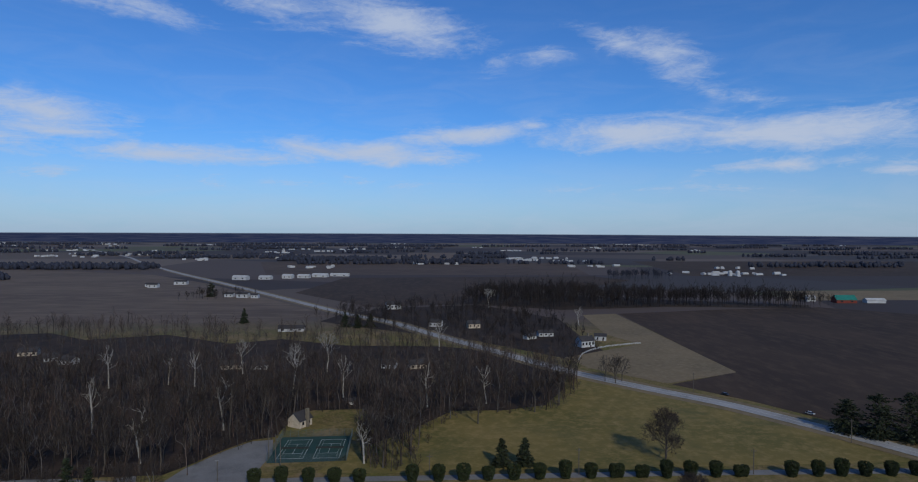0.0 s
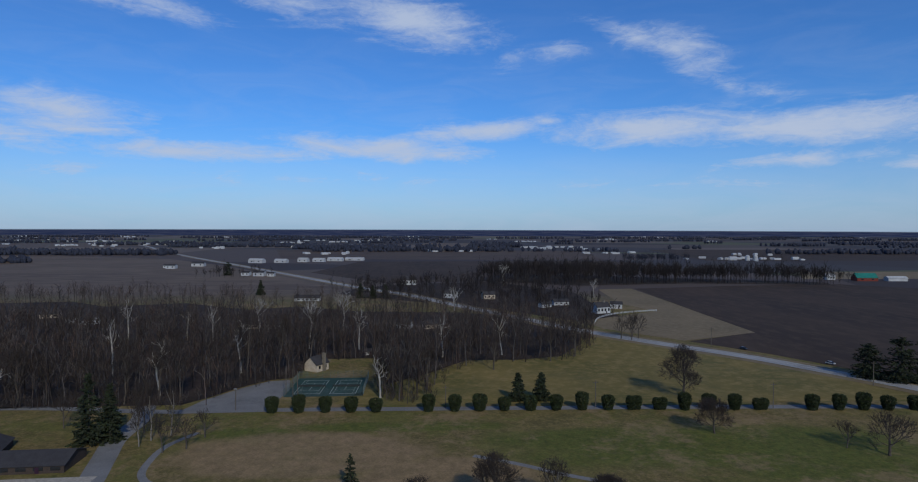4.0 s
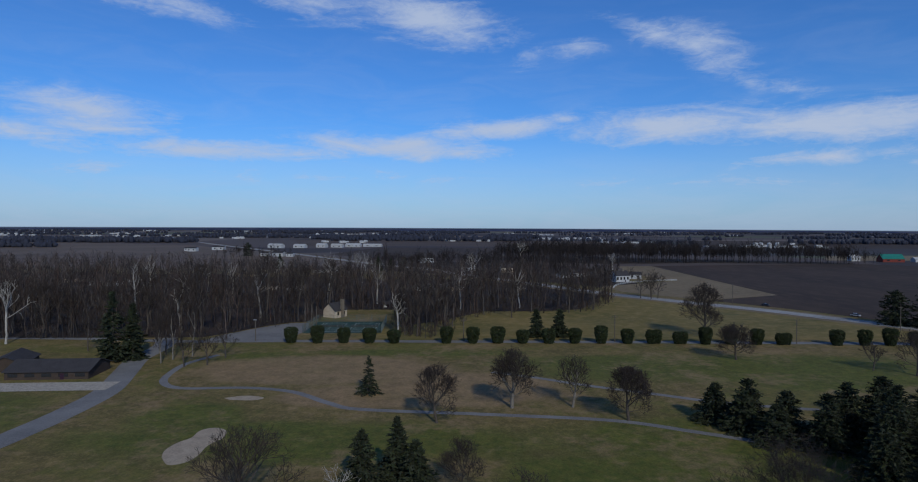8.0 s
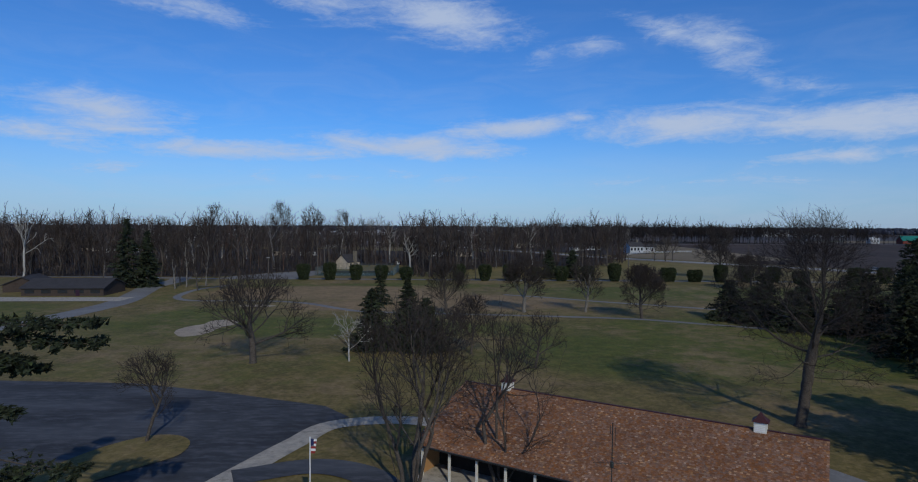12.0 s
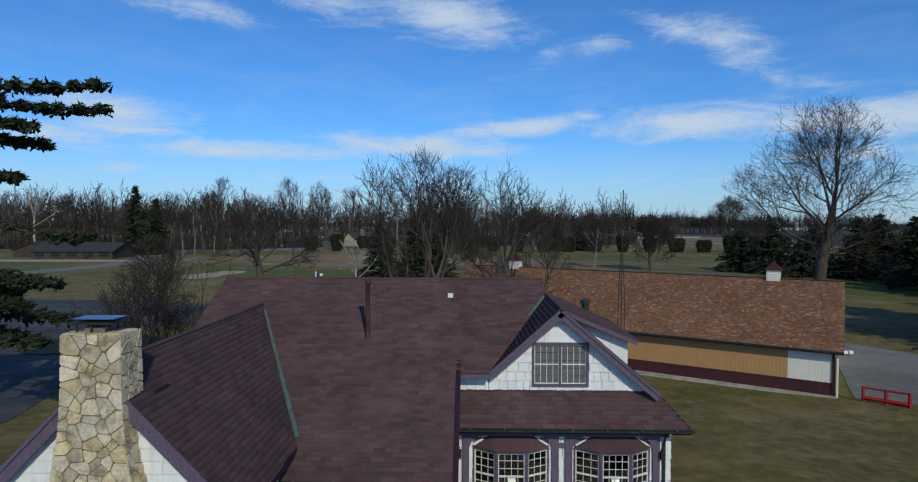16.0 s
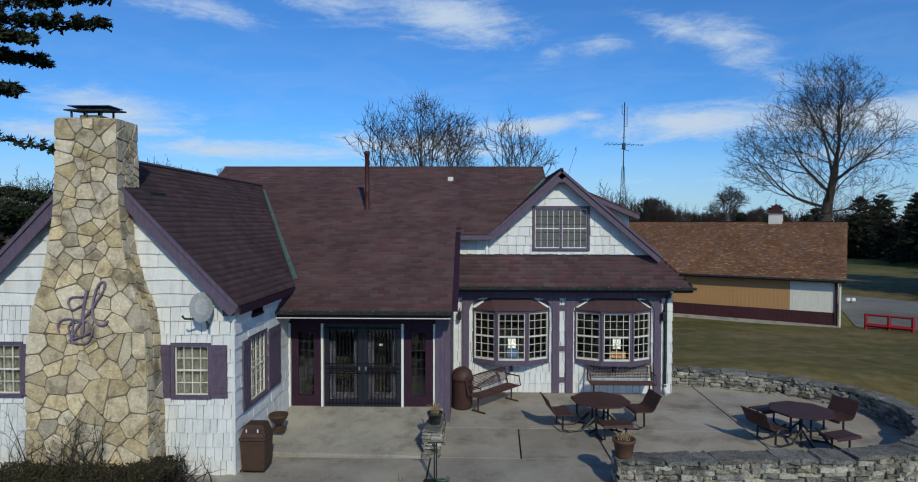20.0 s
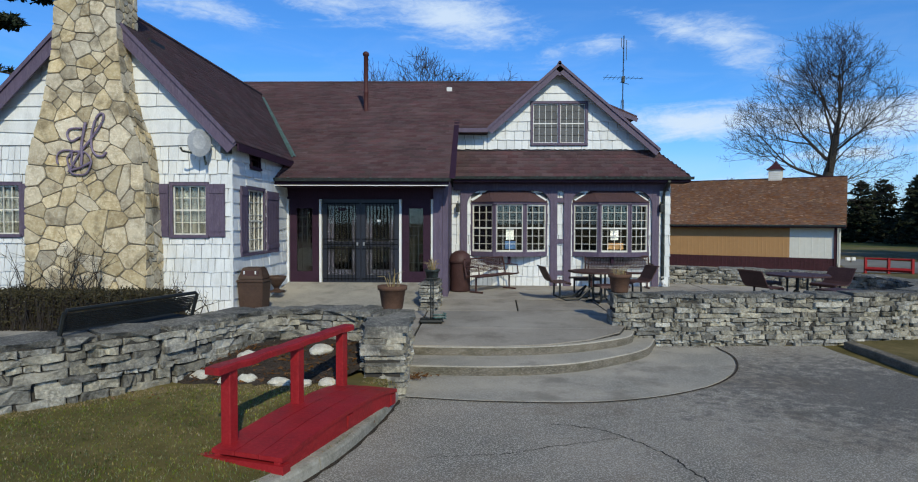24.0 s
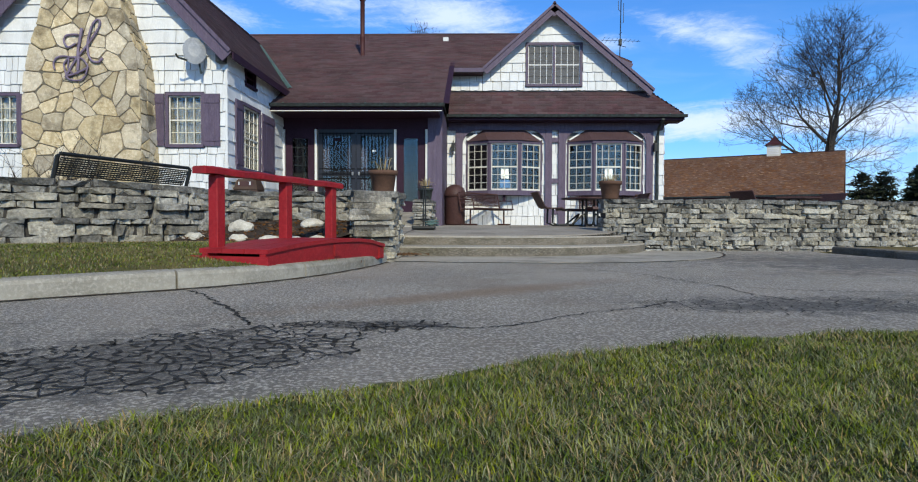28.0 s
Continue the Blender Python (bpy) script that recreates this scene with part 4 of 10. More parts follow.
def clip_outline(pieces, lines):
    """Cuts flat pieces by straight lines (point, direction, gap) into separate slab outlines."""
    for (px, py), (ddx, ddy), gap in lines:
        n = Vector((-ddy, ddx, 0)).normalized()
        out = []
        for b in pieces:
            for sgn in (1, -1):
                c = b.copy()
                bmesh.ops.bisect_plane(c, geom=c.verts[:] + c.edges[:] + c.faces[:], plane_co=Vector((px, py, 0)) + n * sgn * gap, plane_no=n * sgn, clear_inner=True)
                if c.faces:
                    out.append(c)
                else:
                    c.free()
            b.free()
        pieces = out
    return pieces


patio_rows = clip_outline([outline_mesh(patio_outline)], [((0, 12.77), (1, -0.012), 0.018), ((0, 14.57), (1, -0.02), 0.018), ((6.22, 16), (0.02, 1), 0.020), ((0, 11.05), (1, -0.01), 0.007)])
patio_pieces = []
for row_bm in patio_rows:
    mid_y = sum(f.calc_center_median().y * f.calc_area() for f in row_bm.faces) / max(1e-6, sum(f.calc_area() for f in row_bm.faces))
    cuts = [((-1.16, 11), (0.02, 1), 0.020), ((2.63, 13), (-0.01, 1), 0.020)] if mid_y < 12.77 else [((0.79, 13.5), (0.04, 1), 0.018), ((2.61, 13), (-0.01, 1), 0.020)] if mid_y < 14.57 else [((4.6, 16.2), (1, -0.10), 0.016)]
    patio_pieces += clip_outline([row_bm], cuts)
for slab_bm in patio_pieces:
    if sum(f.calc_area() for f in slab_bm.faces) < 0.02:
        slab_bm.free()
        continue
    geom = bmesh.ops.extrude_face_region(slab_bm, geom=slab_bm.faces[:])
    ups = [g for g in geom["geom"] if isinstance(g, bmesh.types.BMVert)]
    for v in slab_bm.verts:
        v.co.z = -0.55
    for v in ups:
        v.co.z = patio_z(v.co.x, v.co.y)
    bmesh.ops.recalc_face_normals(slab_bm, faces=slab_bm.faces[:])
    part("patio_slab", slab_bm, M["patio_concrete"], hard)
bed = bmesh.new()
prism(bed, patio_outline, -0.5, lambda x, y: patio_z(x, y) - 0.02)
part("slab_joint_bed", bed, M["joint"], hard, "dark joint filling")


def arc_step(shrink, ztop, zbot):
    """A broad curved step: the front swings back to the right against the stone wall."""
    front = curve_through([(-1.2, 9.72 - shrink), (0.2, 9.70 - shrink), (1.2, 9.88 - shrink * 0.97), (2.0, 10.28 - shrink * 0.85), (2.55 + shrink * 0.25, 10.75 - shrink * 0.55), (2.75 + shrink * 0.55, 11.25)], 8)
    return poly_plate([(-1.2, 11.2)] + front + [(2.7 + shrink * 0.5, 11.3)], ztop, zbot, 0.018)


steps = thing("front_steps", "two broad curved concrete steps up to the patio", "steps", (0.5, 9.2, -0.3), kind="structure")
for shrink, top_z, words in ((0.02, -0.035, "upper curved concrete step with a darker riser"), (0.72, -0.175, "lower curved concrete step with a darker riser")):
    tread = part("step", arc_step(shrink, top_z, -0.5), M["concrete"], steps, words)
    tread.data.materials.append(M["dark_concrete"])
    # faces that point sideways take the darker concrete
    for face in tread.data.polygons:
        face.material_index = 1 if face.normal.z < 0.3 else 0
apron_front = curve_through([(-1.07, 7.9), (0.1, 7.74), (1.5, 7.78), (2.75, 8.3), (3.65, 9.2), (4.15, 10.3), (4.2, 11.2)], 8)
part("apron", poly_plate([(-1.15, 11.2)] + apron_front, -0.318, -0.5, 0.004), M["concrete"], steps, "flat curved concrete apron at the foot of the steps")
drape("apron_joint", strip([(x + (0.03 if x > 3 else 0), y - 0.02) for x, y in apron_front], 0.032), M["soil"], 0.046, 0, "dark dirt line along the apron", "joint")
entry = thing("entry_slab", "sloping concrete entry slab before the doors", "slab", (-2.8, 14, 0.1), kind="structure")
part("slab", poly_plate([(-4.76, 12.88), (-1.33, 12.78), (-1.2, 13.4), (-0.95, 15.1), (-4.76, 15.1)], lambda x, y: 0.118 + 0.148 * (y - 12.8), -0.3, 0.012), M["concrete"], entry)
terrace = poly_plate([(-16, 5.0), (-5.6, 7.0), (-4.55, 7.75), (-3.95, 8.8), (-3.25, 9.85), (-4.2, 10.9), (-4.82, 11.9), (-4.82, 13), (-16, 13)], 0.155, -0.5, 0)
tagged(part("terrace_walk", terrace, M["concrete"]), "concrete walk behind the low stone wall", "walk", kind="structure")
kerb_run("kerb_bed", [(6.6, 11.35), (6.58, 10.4), (6.5, 9.5), (6.6, 8.6), (7.1, 7.7), (8.2, 7.0), (11, 6.5), (16, 6.3), (40, 5.6)], 0.17, -0.22, -0.5, "weathered kerb round a planting bed by the wall", mat="dark_concrete")
bed_out = [(6.75, 11.4), (6.72, 9.5), (6.85, 8.7), (7.3, 7.9), (8.3, 7.2), (11, 6.7), (16, 6.5), (40, 5.8), (40, 14), (12, 14), (10.7, 14.2), (9.6, 12.7), (8.4, 11.7)]
plant_bed = bmesh.new()
prism(plant_bed, bed_out, -0.5, -0.235)
tagged(part("planting_bed", plant_bed, M["turf"]), "rough grass bed inside the kerb", "ground", kind="structure")

# ---- golf course and farmland ----
drape("parking_lot", [(-90, 79), (-62, 79), (-43, 78), (-30, 74), (-16, 68.5), (-12.5, 64.5), (-15.5, 62), (-17, 56), (-19.5, 49), (-22, 43), (-24, 34), (-22, 28), (-28, 12), (-60, 6), (-90, 20)], M["old_asphalt"], 0.03, 0, "large dark asphalt parking lot", "parking lot")
drape("grass_island", curve_through([(-35.5, 46), (-35, 50.5), (-33.4, 55), (-30.9, 58), (-28.1, 58.3), (-26, 56.4), (-25.6, 53.2), (-27.3, 50.8), (-29.4, 48), (-32, 44.5), (-35.5, 46)], 5)[:-1], M["turf"], 0.10, 0, "grass island in the parking lot", "grass island")
drape("service_walk", strip(curve_through([(-21.5, 42), (-19, 49), (-16.2, 56.5), (-13.5, 62), (-6, 63.5), (2, 60)], 6), 2.6), M["concrete"], 0.06, 0, "pale concrete walk beside the parking lot", "path")
drape("loop_drive", strip(curve_through([(-19, 48.5), (-13, 51), (-8, 49), (-5.5, 44), (-6, 38), (-9, 32)], 6), 3.2), M["old_asphalt"], 0.07, 0, "narrow asphalt loop by the shed", "drive")
drape("shed_apron", [(21, 34), (24.5, 32.2), (33, 36), (35, 44), (32.5, 48.6), (31, 51.4), (29.3, 50.8)], M["drive"], 0.035, 1.5, "grey asphalt apron beside the long shed", "drive")
drape("cart_path", strip(curve_through([(-80, 208), (-85, 196), (-85, 184), (-82, 172), (-74, 165.5), (-57, 166), (-43, 162), (-31, 151.5), (-22, 146.5), (9, 142.5), (37, 138), (54, 129.5), (70, 121), (95, 112)], 6), 2.2), M["drive"], 0.04, 0, "narrow asphalt cart path across the golf course", "path")
drape("cart_path", strip(curve_through([(12, 184), (25, 177), (37, 169), (54, 160), (69, 152), (90, 146)], 6), 2.2), M["drive"], 0.04, 0, "narrow asphalt cart path across the golf course", "path")
drape("lane", strip(curve_through([(-112, 62), (-101, 90), (-94.5, 115), (-92.6, 130), (-91.8, 147), (-92.8, 163), (-99, 184), (-104.3, 202), (-106, 222), (-112, 240)], 6), 7.2), M["drive"], 0.04, 0, "grey lane past the bungalow", "road")
drape("lane_branch", strip([(-175, 166), (-126, 166), (-94, 168)], 9), M["concrete"], 0.06, 0, "pale driveway to the bungalow", "driveway")
drape("tree_row_road", strip(curve_through([(-230, 238), (-150, 238), (-104, 232), (-60, 233), (0, 232.5), (100, 231.5), (190, 229), (330, 224)], 6), 5.0), M["drive"], 0.05, 0, "grey road behind the clipped tree row", "road")
drape("court_parking", [(-97, 229), (-93, 247), (-84, 266), (-75, 279), (-66, 281), (-62, 262), (-64, 236)], M["drive"], 0.045, 0, "worn gravel parking area by the tennis court", "parking lot")
drape("bunker", curve_through([(-55.9, 115.6), (-57, 119.4), (-56.4, 123.8), (-54.9, 126.6), (-54.9, 131), (-52.5, 133), (-49.2, 131), (-48.3, 126.3), (-49.6, 122), (-49.4, 116.2), (-50.4, 112.9), (-53, 111.9), (-55.9, 115.6)], 5)[:-1], M["sand"], 0.05, 0, "kidney-shaped sand bunker", "bunker")
drape("bunker", curve_through([(-59.2, 156.1), (-53.8, 158.3), (-48.9, 156.5), (-50.6, 154.2), (-56.3, 154.4), (-59.2, 156.1)], 5)[:-1], M["sand"], 0.05, 0, "small sand bunker by the green", "bunker")
ROAD = curve_through([(-2400, 4200), (-1150, 2400), (-835, 1880), (-560, 1430), (-365, 1140), (-217, 915), (-89, 718), (-28, 640), (10, 570), (56, 492), (104, 410), (142, 361), (174, 324), (202, 277), (232, 218), (290, 125), (370, 30)], 6)
drape("highway", strip(ROAD, 11), M["road"], 0.25, 0, "pale two-lane highway running to the horizon", "road")
drape("highway_shoulder", strip([p for p in ROAD if p[1] < 1500], 22), M["tan_field"], 0.12, 0, "tan verge of the highway", "verge")
for off in (-5.0, 0.0, 5.0):
    line = [(x + off * 0.85, y + off * 0.5) for x, y in ROAD if y < 1500]
    drape("lane_marking", strip(line, 0.35 if off else 0.5), M["court_line"], 0.33, 0, "painted line on the highway", "road marking")
drape("ploughed_field", [(250, 222), (218, 282), (190, 332), (160, 372), (218, 402), (235, 700), (380, 735), (520, 752), (640, 640), (760, 420), (600, 250), (380, 170)], M["dark_field"], 0.10, 0, "dark ploughed field beside the highway", "field")
drape("stubble_field", [(219, 402), (158, 374), (120, 420), (112, 456), (190, 508), (176, 560), (190, 690), (232, 700)], M["tan_field"], 0.11, 0, "tan stubble field behind the farmstead", "field")
drape("grey_field", [(-1500, 690), (-420, 650), (-200, 640), (-95, 690), (-230, 900), (-380, 1120), (-560, 1330), (-900, 1500), (-1500, 1500)], M["stubble"], 0.10, 0, "wide grey-brown stubble field", "field")
drape("brown_field", [(-190, 950), (-60, 770), (70, 800), (180, 900), (420, 1180), (380, 1290), (-150, 1250)], M["dark_field"], 0.10, 0, "dark brown field behind the woods", "field")
drape("brown_field", [(-330, 1340), (380, 1320), (460, 1850), (-100, 1880), (-480, 1880)], M["brown_field"], 0.10, 0, "brown field with pale tracks", "field")
drape("tan_strip_field", [(-60, 1960), (170, 1960), (230, 2700), (-40, 2700)], M["stubble"], 0.12, 0, "pale tan field far out", "field")
drape("green_field", [(470, 1010), (1300, 1010), (1500, 1250), (520, 1200)], M["turf"], 0.12, 0, "dull green field far out", "field")
drape("tan_strip_field", [(520, 830), (1100, 830), (1300, 990), (600, 960)], M["tan_field"], 0.12, 0, "pale tan field far out", "field")
drape("wide_dark_field", [(600, 1300), (2600, 1300), (2900, 2000), (700, 1950)], M["dark_field"], 0.12, 0, "dark field far out", "field")
drape("meadow", [(-40, 240), (-8, 238), (140, 238), (206, 238), (188, 282), (160, 325), (98, 398), (88, 362), (70, 330), (46, 322), (18, 322), (-6, 288), (-30, 262)], M["meadow"], 0.06, 0, "tan and olive winter meadow", "meadow")

# ---- clubhouse ----
house = thing("clubhouse", "white shingled clubhouse with plum trim and brown roof", "house", (-2, 16, 0.1))
RZ = lambda y: 2.95 + 0.508 * (y - 14.1)


def wall_panel(name, axis, at, thick, a0, a1, z0, z1, holes, mat, label=""):
    """A wall in the plane axis = at, from a0 to a1, with rectangular openings cut right through it."""
    bm = bmesh.new()
    us = sorted({a0, a1, *[h[0] for h in holes], *[h[1] for h in holes]})
    zs = sorted({z0, z1, *[h[2] for h in holes], *[h[3] for h in holes]})
    for u0, u1 in zip(us, us[1:]):
        for w0, w1 in zip(zs, zs[1:]):
            um, wm = (u0 + u1) / 2, (w0 + w1) / 2
            if any(h[0] < um < h[1] and h[2] < wm < h[3] for h in holes):
                continue
            if axis == "y":
                box(bm, u0, u1, at, at + thick, w0, w1)
            else:
                box(bm, at - thick, at, u0, u1, w0, w1)
    bmesh.ops.remove_doubles(bm, verts=bm.verts[:], dist=1e-4)
    return part(name, bm, mat, house, label)


unit_shake = bmesh.new()
for_v = [(-0.5, 0, 0), (0.5, 0, 0), (0.5, 0, 1), (-0.5, 0, 1), (-0.5, -1, 0), (0.5, -1, 0), (0.5, -0.3, 1), (-0.5, -0.3, 1)]
sv = [unit_shake.verts.new(v) for v in for_v]
for f in ((4, 5, 6, 7), (0, 3, 2, 1), (0, 1, 5, 4), (3, 7, 6, 2), (0, 4, 7, 3), (1, 2, 6, 5)):
    unit_shake.faces.new([sv[i] for i in f])
bmesh.ops.recalc_face_normals(unit_shake, faces=unit_shake.faces[:])
UNIT = mesh_of("shake", unit_shake, M["shake"])
UV_ = np.array(for_v, np.float32)
UF_ = np.array([list(q.vertices) for q in UNIT.polygons], np.int32)


def shakes(parent, frame_m, width, z0, top, holes, course, wide, rnd, limit, long_above=1e9):
    """Courses of shakes on a wall; frame_m maps (along, out, up). The first `limit` are pieces of their own, the rest are joined."""
    count, vs, fs = 0, [], []
    z = z0
    while z < 12:
        u = 0.0
        any_left = False
        long = z > long_above
        while u < width:
            w = rnd.uniform(1.2, 2.2) if long else rnd.uniform(*wide)
            w = min(w, width - u)
            mid = u + w / 2
            lim = min(top(u + 0.02), top(u + w - 0.02)) if not long else top(mid)
            lo, hi = z + rnd.uniform(-0.012, 0.012), min(z + course + 0.03, lim)
            segs = [(u, u + w)]
            if long:
                while segs and top(segs[0][0]) < z + course * 0.7 and segs[0][1] - segs[0][0] > 0.1:
                    segs[0] = (segs[0][0] + 0.05, segs[0][1])
                while segs and top(segs[-1][1]) < z + course * 0.7 and segs[-1][1] - segs[-1][0] > 0.1:
                    segs[-1] = (segs[-1][0], segs[-1][1] - 0.05)
            cells = [(s0, s1, lo, hi) for s0, s1 in segs]
            for h in holes:
                nxt = []
                for s0, s1, a, b in cells:
                    if h[2] >= b or h[3] <= a or h[0] >= s1 or h[1] <= s0:
                        nxt.append((s0, s1, a, b))
                        continue
                    if s0 < h[0]:
                        nxt.append((s0, h[0], a, b))
                    if s1 > h[1]:
                        nxt.append((h[1], s1, a, b))
                    if a < h[2]:
                        nxt.append((max(s0, h[0]), min(s1, h[1]), a, h[2]))
                    if b > h[3]:
                        nxt.append((max(s0, h[0]), min(s1, h[1]), h[3], b))
                cells = [c for c in nxt if c[1] - c[0] > 0.02]
            for s0, s1, a, b in cells:
                if b - a < 0.03:
                    continue
                any_left = True
                m = frame_m @ Matrix.LocRotScale(((s0 + s1) / 2, rnd.uniform(0, 0.006), a), Euler((0, rnd.uniform(-0.008, 0.008), 0)), (s1 - s0 - 0.011, 0.038 + rnd.uniform(-0.008, 0.010), b - a))
                if count < limit:
                    ob = new("shake", UNIT)
                    ob.parent = parent
                    ob.matrix_basis = m
                    count += 1
                else:
                    a = np.array(m)
                    fs.append(UF_ + len(vs) * 8)
                    vs.append(UV_ @ a[:3, :3].T + a[:3, 3])
            u += w
        z += course
        if not any_left and z > z0 + 1:
            break
    if vs:
        tagged(raw("shake_field", np.concatenate(vs), np.concatenate(fs), M["shake_joined"], parent), kind="stuff")


def gable_siding(parent, y, x0, x1, z0, slopes, holes, course, wide, rn, long_above):
    """Siding boards of a gable, cut to the slope: each slope is a point (x, z) and an outward way."""
    z = z0
    while True:
        found = False
        u = x0
        while u < x1:
            w = rn.uniform(1.1, 2.2) if z >= long_above else rn.uniform(*wide)
            a, b = u + 0.005, min(u + w, x1) - 0.005
            u += w
            wave = [rn.uniform(-0.014, 0.014) for _ in range(4)]
            rects = [(a, b, z, z + course + 0.03)]
            for h in holes:
                nxt = []
                for r in rects:
                    if r[1] <= h[0] or r[0] >= h[1] or r[3] <= h[2] or r[2] >= h[3]:
                        nxt.append(r)
                        continue
                    nxt += [q for q in ((r[0], h[0], r[2], r[3]), (h[1], r[1], r[2], r[3]), (max(r[0], h[0]), min(r[1], h[1]), r[2], h[2]), (max(r[0], h[0]), min(r[1], h[1]), h[3], r[3])) if q[1] - q[0] > 0.03 and q[3] - q[2] > 0.03]
                rects = nxt
            for r0, r1, lo, hi in rects:
                foot = [(r0 + (r1 - r0) * k / 3, lo + (wave[k] if lo == z else 0)) for k in range(4)]
                poly = foot + [(r1, hi), (r0, hi)]
                for (px, pz), (nx, nz) in slopes:
                    poly = clip_half(poly, px, pz, nx, nz) if len(poly) > 2 else poly
                if len(poly) < 3 or max(p[1] for p in poly) - min(p[1] for p in poly) < 0.03:
                    continue
                found = True
                bm = bmesh.new()
                out = [bm.verts.new((px, y - 0.012 - 0.032 * max(0.0, 1 - (pz - lo) / course), pz)) for px, pz in poly]
                inn = [bm.verts.new((px, y - 0.002, pz)) for px, pz in poly]
                bm.faces.new(out), bm.faces.new(inn[::-1])
                for i in range(len(poly)):
                    bm.faces.new((out[i], inn[i], inn[(i + 1) % len(poly)], out[(i + 1) % len(poly)]))
                bmesh.ops.recalc_face_normals(bm, faces=bm.faces[:])
                part("siding_board", bm, M["shake"], parent)
        z += course
        if not found:
            break


def along_x(x0, y):
    """Maps (along, out, up) to a wall that faces -y and starts at x0."""
    return Matrix.Translation((x0, y, 0))


def along_y(x, y0):
    """The same for a wall that faces +x and starts at y0."""
    return Matrix.Translation((x, y0, 0)) @ Matrix.Rotation(radians(90), 4, "Z")


def window(axis, at, u0, u1, z0, z1, rows, cols, frame_mat, bar_mat, behind, label, sashes=1, proud=0.03, name="window", trim=0.06):
    """A window unit: frame, sashes with glazing bars, a pane and what hangs behind it. Faces -y or +x."""
    m = Matrix.Translation((u0, at, 0)) if axis == "y" else Matrix.Translation((at, u0, 0)) @ Matrix.Rotation(radians(90), 4, "Z")
    w, h = u1 - u0, z1 - z0
    bm = bmesh.new()
    for a in ((-trim, w + trim, -proud, 0.10, z1, z1 + trim), (-trim, w + trim, -proud - 0.03, 0.10, z0 - trim, z0), (-trim, 0, -proud, 0.10, z0, z1), (w, w + trim, -proud, 0.10, z0, z1)):
        box(bm, *a, m=m)
    for k in range(1, sashes):
        x = w * k / sashes
        box(bm, x - 0.03, x + 0.03, -proud + 0.005, 0.10, z0, z1, m=m)
    fr = part(name, bm, frame_mat, house, label)
    bars = bmesh.new()
    t = 0.006
    for k in range(sashes):
        s0, s1 = w * k / sashes + (0.03 if k else 0), w * (k + 1) / sashes - (0.03 if k < sashes - 1 else 0)
        for a in ((s0, s0 + 0.022), (s1 - 0.022, s1)):
            box(bars, *a, 0.012, 0.045, z0, z1, m=m)
        for a in ((z0, z0 + 0.026), (z1 - 0.026, z1), ((z0 + z1) / 2 - 0.014, (z0 + z1) / 2 + 0.014)):
            box(bars, s0, s1, 0.014, 0.045, *a, m=m)
        for c in range(1, cols):
            x = s0 + (s1 - s0) * c / cols
            box(bars, x - t, x + t, 0.018, 0.040, z0, z1, m=m)
        for r in range(1, rows):
            z = z0 + h * r / rows
            box(bars, s0, s1, 0.020, 0.038, z - t, z + t, m=m)
    part("glazing_grid", bars, bar_mat, fr)
    pane = part("pane", bx(0, w, 0.052, 0.058, z0, z1, m=m), M["glass"], fr)
    pane.visible_shadow = False
    if behind:
        c = bmesh.new()
        n = max(6, int(w / 0.05))
        lo, hi = [], []
        for i in range(n + 1):
            y = 0.12 + 0.02 * math.sin(i * 1.9)
            lo.append(c.verts.new(m @ Vector((w * i / n, y, z0))))
            hi.append(c.verts.new(m @ Vector((w * i / n, y, z1))))
        for i in range(n):
            c.faces.new((lo[i], lo[i + 1], hi[i + 1], hi[i]))
        part("curtain", c, M[behind], fr)
    return fr


def shutter(axis, at, u0, u1, z0, z1):
    m = Matrix.Translation((0, at, 0)) if axis == "y" else Matrix.Translation((at, 0, 0)) @ Matrix.Rotation(radians(90), 4, "Z")
    sh = part("shutter", bx(u0, u1, -0.055, -0.03, z0, z1, m=m), M["purple"], house, "purple board shutter")
    for zz in (z0 + 0.10, z1 - 0.18):
        part("batten", bx(u0 + 0.01, u1 - 0.01, -0.078, -0.0635, zz, zz + 0.09, m=m), M["purple"], sh)
    k = max(2, round((u1 - u0) / 0.11))
    for i in range(k):
        a, b = u0 + (u1 - u0) * i / k, u0 + (u1 - u0) * (i + 1) / k
        part("shutter_board", bx(a + 0.004, b - 0.004, -0.063, -0.0551, z0 + 0.005, z1 - 0.005, m=m), M["purple"], sh)
    return sh


rnd = random.Random(11)
# wing: gabled front towards the viewer, with the stone chimney on it
WX0, WX1, WY = -9.92, -4.80, 11.66
W_RIDGE, W_RX, W_SLOPE = 6.22, -7.32, 1.03
gable_top = lambda x: W_RIDGE - 0.12 - W_SLOPE * abs(x - W_RX)
win_a, win_b = (-5.93, -5.29, 1.68, 2.62), (-9.60, -8.92, 1.68, 2.62)
front = wall_panel("wing_front_wall", "y", WY, 0.16, WX0, WX1, 0.0, 3.42, [win_a, win_b], M["backing"], "white shingled gable wall")
gb = bmesh.new()
box_pts = [(WX0, 3.42), (WX1, 3.42), (W_RX, W_RIDGE - 0.14)]
lo = [gb.verts.new((x, WY, z)) for x, z in box_pts]
hi = [gb.verts.new((x, WY + 0.16, z)) for x, z in box_pts]
gb.faces.new(lo), gb.faces.new(hi[::-1])
for i in range(3):
    gb.faces.new((lo[i], hi[i], hi[(i + 1) % 3], lo[(i + 1) % 3]))
